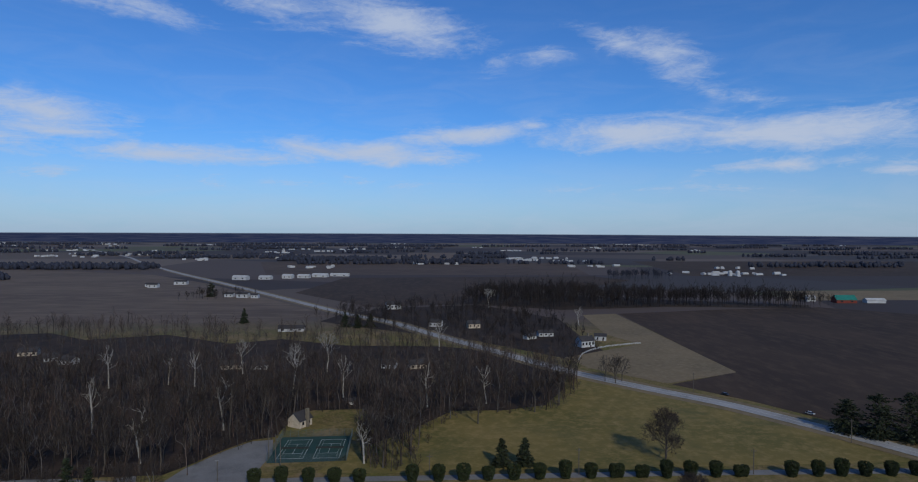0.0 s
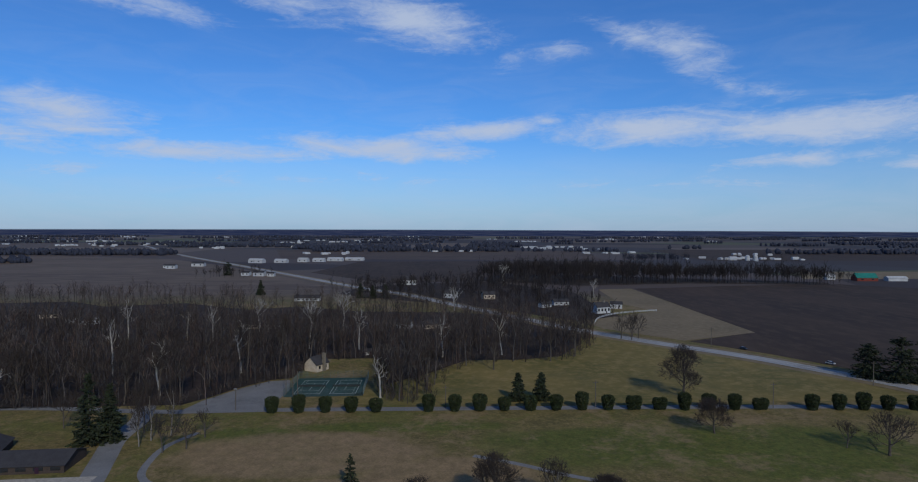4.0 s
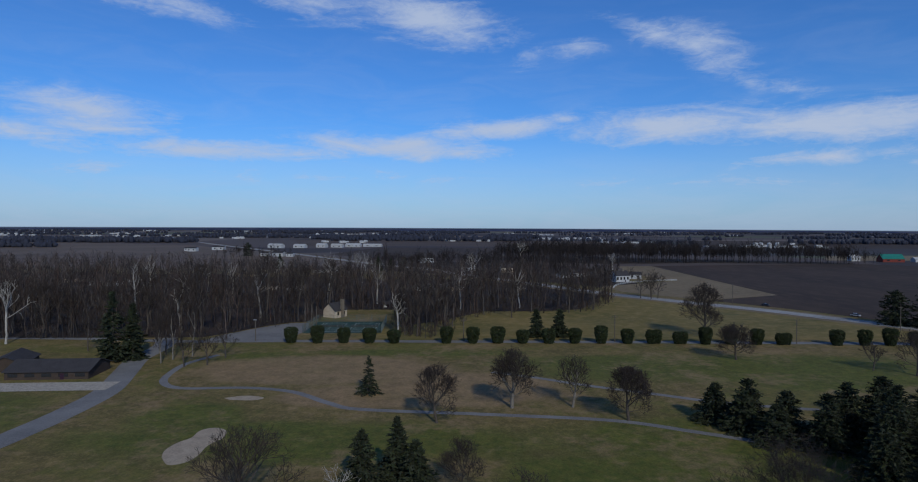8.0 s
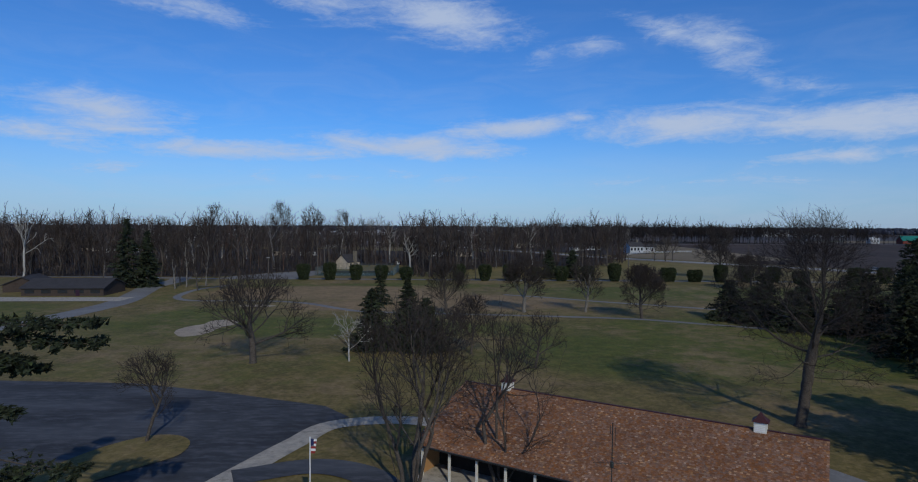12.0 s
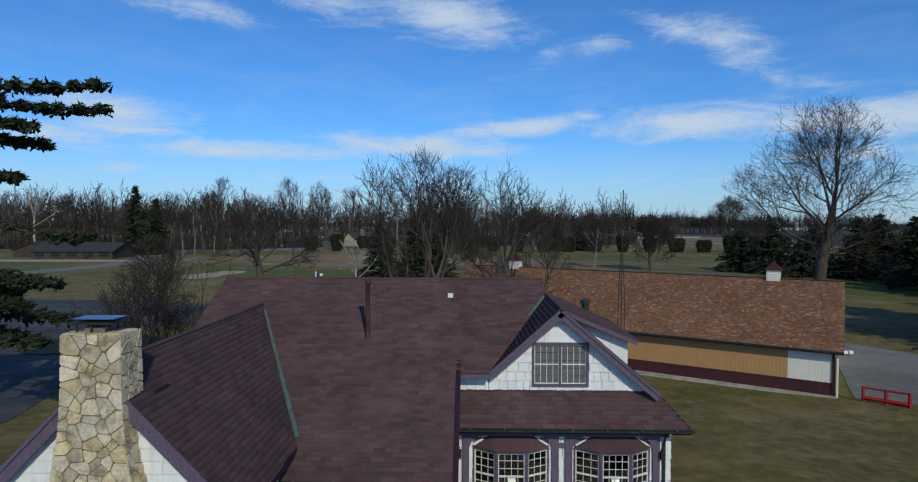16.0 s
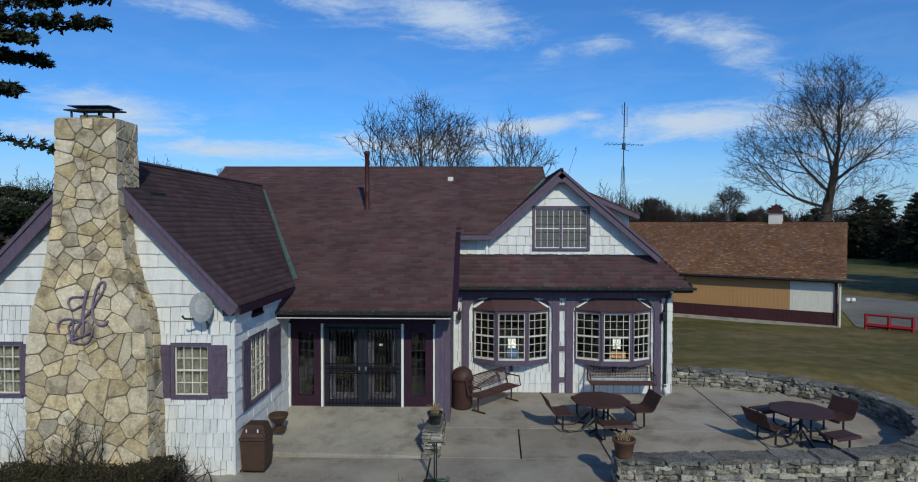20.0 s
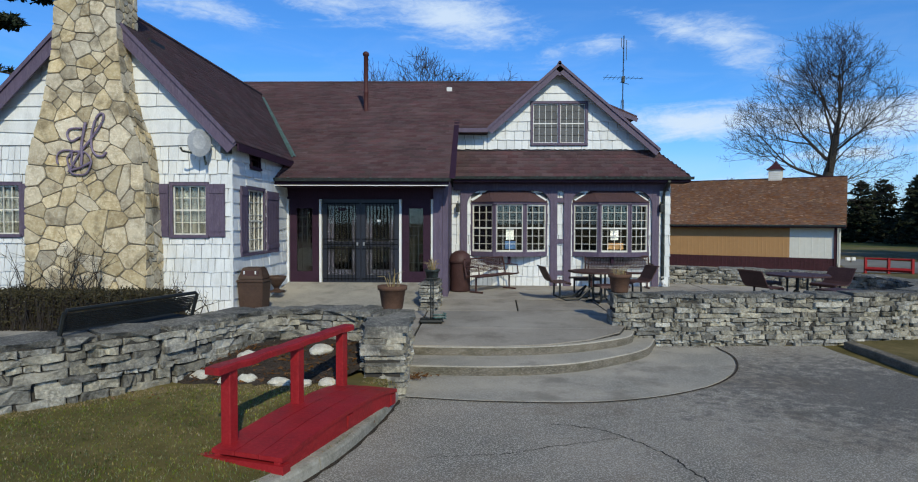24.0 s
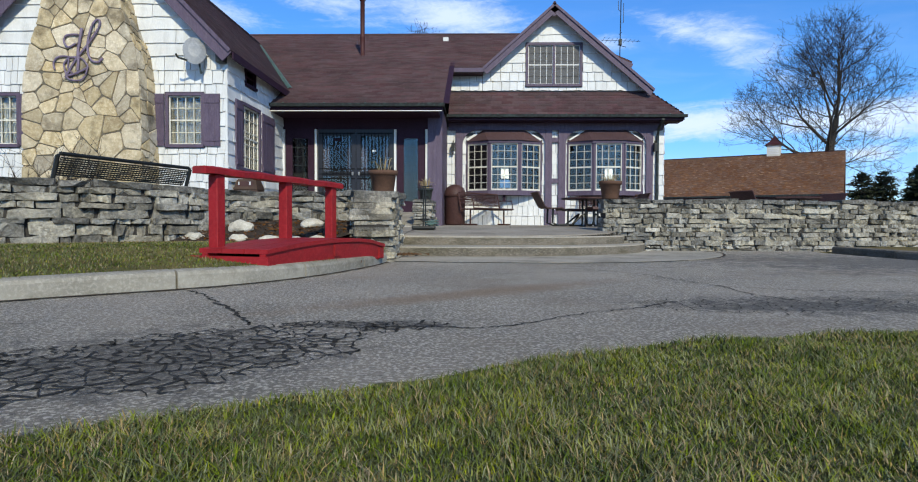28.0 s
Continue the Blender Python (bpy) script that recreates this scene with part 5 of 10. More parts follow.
bmesh.ops.recalc_face_normals(gb, faces=gb.faces[:])
part("wing_gable", gb, M["backing"], house)
holes = [(w[0] - WX0 - 0.07, w[1] - WX0 + 0.07, w[2] - 0.07, w[3] + 0.07) for w in (win_a, win_b)] + [(-8.0 - WX0, -6.5 - WX0, -1, 6.0)]
shakes(front, along_x(WX0, WY), WX1 - WX0, 0.16, lambda u: 3.38, holes, 0.268, (0.10, 0.21), rnd, 300)
gable_siding(front, WY, WX0, WX1, 3.376, [((W_RX, W_RIDGE - 0.10), (1, 1 / W_SLOPE)), ((W_RX, W_RIDGE - 0.10), (-1, 1 / W_SLOPE))], [(-8.0, -6.7, 3.0, 6.0)], 0.25, (0.2, 0.4), rnd, 0)
side_w, side_s = (12.42, 13.42, 1.30, 2.60), (12.62, 13.15, 3.08, 3.42)
side = wall_panel("wing_side_wall", "x", WX1, 0.16, WY + 0.16, 15.2, 0.0, 3.50, [side_w, side_s], M["backing"], "white shingled side wall")
shakes(side, along_y(WX1, WY - 0.02), 15.2 - WY, 0.16, lambda u: 3.50, [(w[0] - WY - 0.05, w[1] - WY + 0.09, w[2] - 0.07, w[3] + 0.07) for w in (side_w, side_s)], 0.268, (0.25, 0.55), rnd, 150)
part("corner_board", bx(WX1 - 0.02, WX1 + 0.03, WY - 0.03, WY + 0.03, 0.1, 3.5), M["shake"], house)
for w in (win_a, win_b):
    window("y", WY, *w, 4, 4, M["purple"], M["muntin"], "curtain", "small-paned window with lace curtain")
    shutter("y", WY, w[0] - 0.40, w[0] - 0.07, w[2] - 0.04, w[3] + 0.03)
    shutter("y", WY, w[1] + 0.07, w[1] + 0.38, w[2] - 0.04, w[3] + 0.03)
window("x", WX1, *side_w, 5, 4, M["purple"], M["muntin"], "curtain", "small-paned side window")
# a near-black sheet behind the pane stands for the unlit attic
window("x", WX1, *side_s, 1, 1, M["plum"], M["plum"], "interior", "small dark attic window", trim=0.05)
shutter("x", WX1, 12.0, 12.36, 1.24, 2.64)
shutter("x", WX1, 13.50, 14.30, 1.24, 2.62)


def shingles(name, pts, eave_a, eave_b, rise, mat, expo=0.145, tab=0.31, lift=0.006, keep=None, label=""):
    """Roof plane covered by overlapping tabs. pts: outline in space; eave_a to eave_b: its foot; rise: unit vector up the slope."""
    bm = bmesh.new()
    slab(bm, pts, 0.08)
    plane = part(name, bm, mat, house, label)
    a, b, r = Vector(eave_a), Vector(eave_b), Vector(rise).normalized()
    e = (b - a).normalized()
    nrm = e.cross(r).normalized()
    if nrm.z < 0:
        nrm = -nrm
    poly = [((Vector(p) - a).dot(e), (Vector(p) - a).dot(r)) for p in pts]
    rn = random.Random(len(pts) * 7 + int(a.x * 10))

    def spans(v):
        xs = []
        for (x0, y0), (x1, y1) in zip(poly, poly[1:] + poly[:1]):
            if (y0 <= v) != (y1 <= v):
                xs.append(x0 + (v - y0) / (y1 - y0) * (x1 - x0))
        xs.sort()
        return list(zip(xs[::2], xs[1::2]))

    vs, fs = [], []
    v = min(p[1] for p in poly)
    top = max(p[1] for p in poly)
    k = 0
    while v < top:
        for s0, s1 in spans(v + 0.02):
            u = s0 - (k % 2) * tab / 2 - rn.uniform(0, 0.05)
            while u < s1:
                u0, u1 = max(u, s0), min(u + tab - 0.006, s1)
                if u1 - u0 > 0.02:
                    h = lift * 2.4 * rn.uniform(0.75, 1.25)
                    v1 = min(v + expo * 1.05, top)
                    q = [(u0, v, h), (u1, v, h), (u1, v1, lift * 0.6), (u0, v1, lift * 0.6), (u0, v, 0.0005), (u1, v, 0.0005)]
                    n0 = len(vs)
                    vs.extend([a + e * x + r * y + nrm * z for x, y, z in q])
                    fs.extend([(n0, n0 + 1, n0 + 2, n0 + 3), (n0 + 4, n0 + 5, n0 + 1, n0)])
                u += tab
        v += expo
        k += 1
    tagged(raw("shingles", [tuple(p) for p in vs], fs, mat, plane), kind="stuff")
    return plane


up_main = (0, 1, 0.508)
m_pts = [(x, y, RZ(y)) for x, y in ((-9.15, 21.97), (-9.15, 16.9), (-7.32, 20.45), (-4.68, 15.25), (-4.85, 15.2), (-4.85, 14.1), (-0.74, 14.1), (-0.74, 17.5), (0.2, 17.5), (2.25, 21.0), (2.25, 21.97))]
shingles("main_roof", m_pts, (-9.15, 14.1, RZ(14.1)), (2.25, 14.1, RZ(14.1)), up_main, M["roof"], label="brown shingled main roof slope")
wz = lambda x: W_RIDGE - W_SLOPE * abs(x - W_RX)
shingles("wing_roof", [(-4.60, 11.42, wz(-4.60)), (-4.60, 15.2, wz(-4.60)), (W_RX, 20.5, W_RIDGE), (W_RX, 11.42, W_RIDGE)], (-4.60, 11.42, wz(-4.6)), (-4.60, 20.5, wz(-4.6)), (-1, 0, W_SLOPE), M["roof"], lift=0.0035, label="brown shingled wing roof slope")
shingles("wing_roof", [(-10.05, 11.42, wz(-10.05)), (-10.05, 19.5, wz(-10.05)), (-9.15, 19.5, wz(-9.15)), (W_RX, 20.5, W_RIDGE), (W_RX, 11.42, W_RIDGE)], (-10.05, 11.42, wz(-10.05)), (-10.05, 20.5, wz(-10.05)), (1, 0, W_SLOPE), M["roof"], label="brown shingled wing roof slope")
back = bmesh.new()
slab(back, [(-9.15, 21.97, 6.95), (2.25, 21.97, 6.95), (2.25, 28.2, 3.8), (-9.15, 28.2, 3.8)], 0.14)
part("back_roof", back, M["roof"], house, "brown shingled rear slope")
GX, GZT = 2.27, 6.50
shingles("gable_roof", [(GX, 17.60, GZT), (GX, 21.05, GZT), (0.22, 18.1, 4.66), (0.22, 17.60, 4.66)], (0.22, 17.60, 4.66), (0.22, 21.05, 4.66), (2.05, 0, 1.84), M["roof"], lift=0.002, label="brown shingled gable slope")
shingles("gable_roof", [(5.08, 17.60, 4.10), (5.08, 27, 4.10), (GX, 27, GZT), (GX, 17.60, GZT)], (5.08, 17.60, 4.1), (5.08, 27, 4.1), (-2.81, 0, 2.40), M["roof"], label="brown shingled gable slope")
shingles("skirt_roof", [(-0.74, 17.06, 3.22), (5.82, 17.06, 3.22), (5.04, 18.08, 4.14), (-0.74, 18.08, 4.14)], (-0.74, 17.06, 3.22), (5.82, 17.06, 3.22), (0, 1.02, 0.92), M["roof"], label="brown shingled skirt roof over the bay windows")
shingles("skirt_roof", [(5.82, 17.06, 3.22), (5.82, 27, 3.22), (5.04, 27, 4.14), (5.04, 18.08, 4.14)], (5.82, 17.06, 3.22), (5.82, 27, 3.22), (-0.78, 0, 0.92), M["roof"], label="brown shingled side skirt roof")
cap = bmesh.new()
tube(cap, [(-9.15, 21.97, 6.96), (2.25, 21.97, 6.96)], 0.05, 6)
tube(cap, [(W_RX, 11.42, W_RIDGE + 0.01), (W_RX, 20.5, W_RIDGE + 0.01)], 0.05, 6)
tube(cap, [(GX, 17.60, GZT + 0.01), (GX, 21.4, GZT + 0.01)], 0.05, 6)
part("ridge_cap", cap, M["roof"], house)
eb = bmesh.new()
box(eb, -0.74, 0.24, 17.50, 17.93, 4.52, 4.585)
part("eave_return", eb, M["roof"], house, "short level eave beside the gable")


def board(name, path, w, h, mat, label=""):
    """A flat trim board along a straight line in the plane of the front."""
    bm = bmesh.new()
    a, b = Vector(path[0]), Vector(path[1])
    d = (b - a).normalized()
    n = Vector((0, -1, 0))
    if abs(d.y) > 0.9:
        n = Vector((1, 0, 0))
    s = d.cross(n).normalized()
    if s.z > 0:
        s = -s
    pts = [p + n * q + s * r for p in (a, b) for q, r in ((0, 0), (w, 0), (w, h), (0, h))]
    v = [bm.verts.new(p) for p in pts]
    for f in ((0, 1, 2, 3), (7, 6, 5, 4), (0, 4, 5, 1), (1, 5, 6, 2), (2, 6, 7, 3), (3, 7, 4, 0)):
        bm.faces.new([v[i] for i in f])
    bmesh.ops.recalc_face_normals(bm, faces=bm.faces[:])
    return part(name, bm, mat, house, label)


for x in (-4.60, -10.05):
    board("rake_board", ((W_RX, 11.44, W_RIDGE - 0.03), (x, 11.44, wz(x) - 0.03)), 0.035, 0.24, M["purple"], "purple rake board")
    board("rake_board", ((W_RX, 11.40, W_RIDGE + 0.01), (x, 11.40, wz(x) + 0.01)), 0.03, 0.07, M["purple"])
board("fascia", ((-4.60, 11.44, wz(-4.6) - 0.02), (-4.60, 15.2, wz(-4.6) - 0.02)), 0.03, 0.14, M["plum"])
board("rake_board", ((GX, 17.62, GZT - 0.02), (5.15, 17.62, 4.02)), 0.03, 0.20, M["purple"], "purple rake board")
board("rake_board", ((GX, 17.62, GZT - 0.02), (0.20, 17.62, 4.63)), 0.03, 0.20, M["purple"], "purple rake board")
board("rake_board", ((GX, 17.58, GZT + 0.01), (5.15, 17.58, 4.05)), 0.03, 0.07, M["purple"])
board("rake_board", ((GX, 17.58, GZT + 0.01), (0.20, 17.58, 4.66)), 0.03, 0.07, M["purple"])
board("fascia", ((-0.76, 17.49, 4.63), (0.24, 17.49, 4.63)), 0.03, 0.12, M["purple"])
apex = bmesh.new()
ax_pts = [(GX, GZT - 0.01), (GX + 0.19, GZT - 0.17), (GX + 0.03, GZT - 0.36), (GX - 0.03, GZT - 0.36), (GX - 0.19, GZT - 0.17)]
lo, hi = [apex.verts.new((x, 17.600, z)) for x, z in ax_pts], [apex.verts.new((x, 17.64, z)) for x, z in ax_pts]
apex.faces.new(lo), apex.faces.new(hi[::-1])
for i in range(5):
    apex.faces.new((lo[i], hi[i], hi[(i + 1) % 5], lo[(i + 1) % 5]))
bmesh.ops.recalc_face_normals(apex, faces=apex.faces[:])
part("rake_apex", apex, M["purple"], house)
board("fascia", ((-4.85, 14.12, 2.93), (-0.74, 14.12, 2.93)), 0.03, 0.12, M["plum"])
board("fascia", ((-0.74, 17.08, 3.20), (5.82, 17.08, 3.20)), 0.03, 0.12, M["plum"])
board("side_trim", ((-0.735, 14.1, RZ(14.1)), (-0.735, 18.1, RZ(18.1))), 0.02, 0.14, M["plum"])
for pts, nm in (([(-4.9, 14.04, 2.90), (-0.70, 14.04, 2.90)], "gutter"), ([(-0.78, 17.0, 3.17), (5.88, 17.0, 3.17)], "gutter")):
    bm = bmesh.new()
    (ax, ay, az_), (bx_, _, _) = pts
    prof = [(0.06, 0.05), (0.06, -0.025), (-0.04, -0.025), (-0.055, 0.05), (-0.045, 0.05), (-0.032, -0.015), (0.05, -0.015), (0.05, 0.05)]
    A = [bm.verts.new((ax, ay + u, az_ + w)) for u, w in prof]
    B = [bm.verts.new((bx_, ay + u, az_ + w)) for u, w in prof]
    for i in range(8):
        bm.faces.new((A[i], A[(i + 1) % 8], B[(i + 1) % 8], B[i]))
    bm.faces.new(A), bm.faces.new(B[::-1])
    bmesh.ops.recalc_face_normals(bm, faces=bm.faces[:])
    g = part(nm, bm, M["gutter"], house, "dark metal gutter")
    n = int((bx_ - ax) / 0.95)
    for i in range(n):
        x = ax + 0.45 + i * 0.95
        part("gutter_clip", bx(x, x + 0.03, ay - 0.075, ay + 0.07, az_ + 0.045, az_ + 0.06), M["copper"], g)
part("drip_board", bx(-4.80, -0.76, 14.095, 14.115, 2.775, 2.793), M["white"], house, "pale weathered drip board under the gutter")
# copper in the valleys
for a, b in (((-4.66, 15.25, RZ(15.25) + 0.03), (-7.15, 20.15, RZ(20.15) + 0.03)), ((0.26, 18.1, 4.75), (2.15, 20.85, 6.47))):
    bm = bmesh.new()
    A, B = Vector(a), Vector(b)
    d = (B - A).normalized()
    s = d.cross(Vector((0, -0.45, 0.9))).normalized()
    k = 14
    for i in range(k):
        p, q = A.lerp(B, i / k), A.lerp(B, (i + 1) / k)
        w0 = 0.055
        vv = [bm.verts.new(c) for c in (p - s * w0, p + s * w0, q + s * w0, q - s * w0, p + Vector((0, -0.01, 0.03)), q + Vector((0, -0.01, 0.03)))]
        bm.faces.new((vv[0], vv[4], vv[5], vv[3])), bm.faces.new((vv[4], vv[1], vv[2], vv[5]))
    bmesh.ops.remove_doubles(bm, verts=bm.verts[:], dist=0.001)
    part("valley_flashing", bm, M["copper"], house, "green weathered copper valley")

# entry: doors under the low main slope
EY = 15.08
part("entry_header", bx(-4.80, -0.85, EY, EY + 0.15, 2.50, 3.4), M["plum"], house, "dark header over the doors")
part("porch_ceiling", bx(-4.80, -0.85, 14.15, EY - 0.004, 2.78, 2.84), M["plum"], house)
part("entry_side", bx(-0.93, -0.80, 14.98, 17.58, 0.1, 3.0), M["purple"], house, "purple boarded side of the entry")
part("entry_post", bx(-1.16, -0.934, EY - 0.10, EY + 0.1, 0.3, 2.78), M["purple"], house, "purple boarded post")
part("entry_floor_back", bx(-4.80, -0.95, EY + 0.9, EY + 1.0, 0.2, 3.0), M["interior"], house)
for x in (-4.79, -3.98, -2.00, -1.22):
    part("white_casing", bx(x, x + 0.055, EY - 0.05, EY + 0.08, 0.42, 2.50), M["white"], house)
TH = 0.44


def sidelight(x0, x1):
    bm = bmesh.new()
    for a in ((x0, x0 + 0.17), (x1 - 0.17, x1)):
        box(bm, *a, EY - 0.01, EY + 0.05, TH, 2.5)
    for a in ((TH, TH + 0.28), (2.28, 2.5)):
        box(bm, x0 + 0.17, x1 - 0.17, EY - 0.01, EY + 0.05, *a)
    f = part("sidelight", bm, M["plum"], house, "plum-framed leaded sidelight")
    p = part("pane", bx(x0 + 0.17, x1 - 0.17, EY + 0.02, EY + 0.026, TH + 0.28, 2.28), M["glass"], f)
    p.visible_shadow = False
    bars = bmesh.new()
    for i in range(1, 3):
        x = x0 + 0.17 + (x1 - x0 - 0.34) * i / 3
        box(bars, x - 0.006, x + 0.006, EY + 0.005, EY + 0.018, TH + 0.28, 2.28)
    for i in range(1, 7):
        z = TH + 0.28 + (2.0 - TH) * i / 7
        box(bars, x0 + 0.17, x1 - 0.17, EY + 0.004, EY + 0.017, z - 0.006, z + 0.006)
    part("leading", bars, M["gutter"], f)


sidelight(-4.72, -3.99)
sidelight(-1.93, -1.24)


def security_door(x0, x1, handle_x):
    bm = bmesh.new()
    st = 0.11
    for a in ((x0, x0 + st), (x1 - st, x1)):
        box(bm, *a, EY - 0.03, EY + 0.02, TH, 2.5)
    for a in ((TH, TH + 0.20), (1.34, 1.46), (2.34, 2.5)):
        box(bm, x0 + st, x1 - st, EY - 0.03, EY + 0.02, *a)
    d = part("door", bm, M["navy"], house, "dark navy barred security door")
    g = part("pane", bx(x0 + st, x1 - st, EY + 0.03, EY + 0.036, TH + 0.2, 2.34), M["glass"], d)
    g.visible_shadow = False
    for i in range(9):
        x = x0 + st + (x1 - x0 - 2 * st) * (i + 0.15) / 8.3
        part("door_bar", bx(x - 0.008, x + 0.008, EY - 0.045, EY - 0.031, TH + 0.04, 2.42), M["iron"], d)
    for z in (TH + 0.10, TH + 0.95, 1.28, 1.52, 2.40):
        part("cross_bar", bx(x0 + 0.02, x1 - 0.02, EY - 0.052, EY - 0.046, z - 0.012, z + 0.012), M["iron"], d)
    sc = bmesh.new()
    for i in range(5):
        cx = x0 + st + (x1 - x0 - 2 * st) * (i + 0.5) / 5
        tube(sc, [(cx + 0.05 * math.cos(t * 0.7) * (1 - t / 12), EY - 0.056, 1.40 + 0.05 * math.sin(t * 0.7) * (1 - t / 12)) for t in range(10)], 0.006, 4)
    part("scrollwork", sc, M["iron"], d)
    part("door_handle", bx(handle_x - 0.02, handle_x + 0.02, EY - 0.09, EY - 0.03, 1.36, 1.44, bev=0.006), M["grey_metal"], d, "metal latch handle")
    inner = bmesh.new()
    for a in ((x0 + 0.04, x0 + 0.25, TH, 2.42), (x1 - 0.25, x1 - 0.04, TH, 2.42), (x0 + 0.25, x1 - 0.25, TH, TH + 0.32), (x0 + 0.25, x1 - 0.25, 2.26, 2.42)):
        box(inner, a[0], a[1], EY + 0.10, EY + 0.14, a[2], a[3])
    part("inner_door", inner, M["slate"], d, "slate-grey glazed inner door")


security_door(-3.90, -2.955, -3.03)
security_door(-2.945, -2.01, -2.87)
part("threshold", bx(-4.75, -1.2, EY - 0.09, EY + 0.1, TH - 0.02, TH + 0.0), M["concrete"], house)
part("door_notice", bx(-3.52, -3.32, EY + 0.024, EY + 0.029, 2.22, 2.29), M["plum"], house)
part("door_notice", bx(-2.55, -2.47, EY + 0.024, EY + 0.029, 1.95, 2.0), M["paper"], house)

# bay window front
FY = 17.60
bays = [(-0.24, 1.93, 0.42, 1.27), (2.66, 4.82, 3.36, 4.20)]
wall_b = wall_panel("bay_wall", "y", FY, 0.16, -0.85, 5.42, -0.1, 3.30, [(b[0], b[1], 1.12, 2.46) for b in bays], M["backing"], "white shingled wall round two bay windows")
shakes(wall_b, along_x(-0.80, FY), 6.22, 0.10, lambda u: 2.95, [(b[0] + 0.80, b[1] + 0.80, 0.98, 2.80) for b in bays], 0.30, (0.12, 0.24), rnd, 300)
gy = bmesh.new()
gp = [(-0.74, 4.05), (5.08, 4.05), (GX, GZT - 0.1), (0.25, 4.60), (-0.74, 4.60)]
lo = [gy.verts.new((x, 17.95, z)) for x, z in gp]
hi = [gy.verts.new((x, 18.07, z)) for x, z in gp]
gy.faces.new(lo), gy.faces.new(hi[::-1])
for i in range(5):
    gy.faces.new((lo[i], hi[i], hi[(i + 1) % 5], lo[(i + 1) % 5]))
bmesh.ops.recalc_face_normals(gy, faces=gy.faces[:])
upper = part("upper_gable_wall", gy, M["backing"], house, "white shingled gable wall over the bays")
gt = lambda x: (min(4.56, 9) if x < 0.27 else 4.62 + (x - 0.22) * 0.90 - 0.03) if x < GX else GZT - (x - GX) * 0.854 - 0.06
gable_siding(upper, 17.95, -0.72, 0.215, 4.08, [], [(-0.8, 0.3, 4.50, 9)], 0.27, (0.18, 0.36), rnd, 9)
gable_siding(upper, 17.95, 0.22, 5.06, 4.08, [((GX, GZT - 0.09), (1, 1 / 0.854)), ((GX, GZT - 0.09), (-1, 1 / 0.90))], [(1.47, 3.14, 4.18, 5.48)], 0.27, (0.18, 0.36), rnd, 4.85)
window("y", 17.93, 1.55, 3.06, 4.26, 5.40, 5, 4, M["purple"], M["white"], "lace", "paired leaded gable window with faded curtains", sashes=2, proud=0.045, trim=0.07)
part("right_wall", bx(5.26, 5.42, 17.76, 27, -0.2, 3.5), M["backing"], house)
shakes(upper, along_y(5.42, 17.6), 9.0, 0.1, lambda u: 3.2, [], 0.30, (0.3, 0.6), rnd, 0)
part("left_wall", bx(WX0, WX0 + 0.16, WY + 0.16, 20, 0, 3.4), M["shake"], house)
part("main_left_wall", bx(-9.1, -8.95, 19.5, 28, 0, 4.0), M["shake"], house)
part("rear_wall", bx(-9.1, 5.42, 27.0, 27.2, -0.4, 3.6), M["shake"], house)
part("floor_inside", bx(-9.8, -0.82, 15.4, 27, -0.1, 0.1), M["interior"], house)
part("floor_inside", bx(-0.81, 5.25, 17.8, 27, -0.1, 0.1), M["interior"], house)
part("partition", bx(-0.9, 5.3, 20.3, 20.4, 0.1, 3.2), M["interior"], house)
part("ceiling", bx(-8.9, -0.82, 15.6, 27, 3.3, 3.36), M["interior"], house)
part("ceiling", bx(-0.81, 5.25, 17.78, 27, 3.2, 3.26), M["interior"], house)


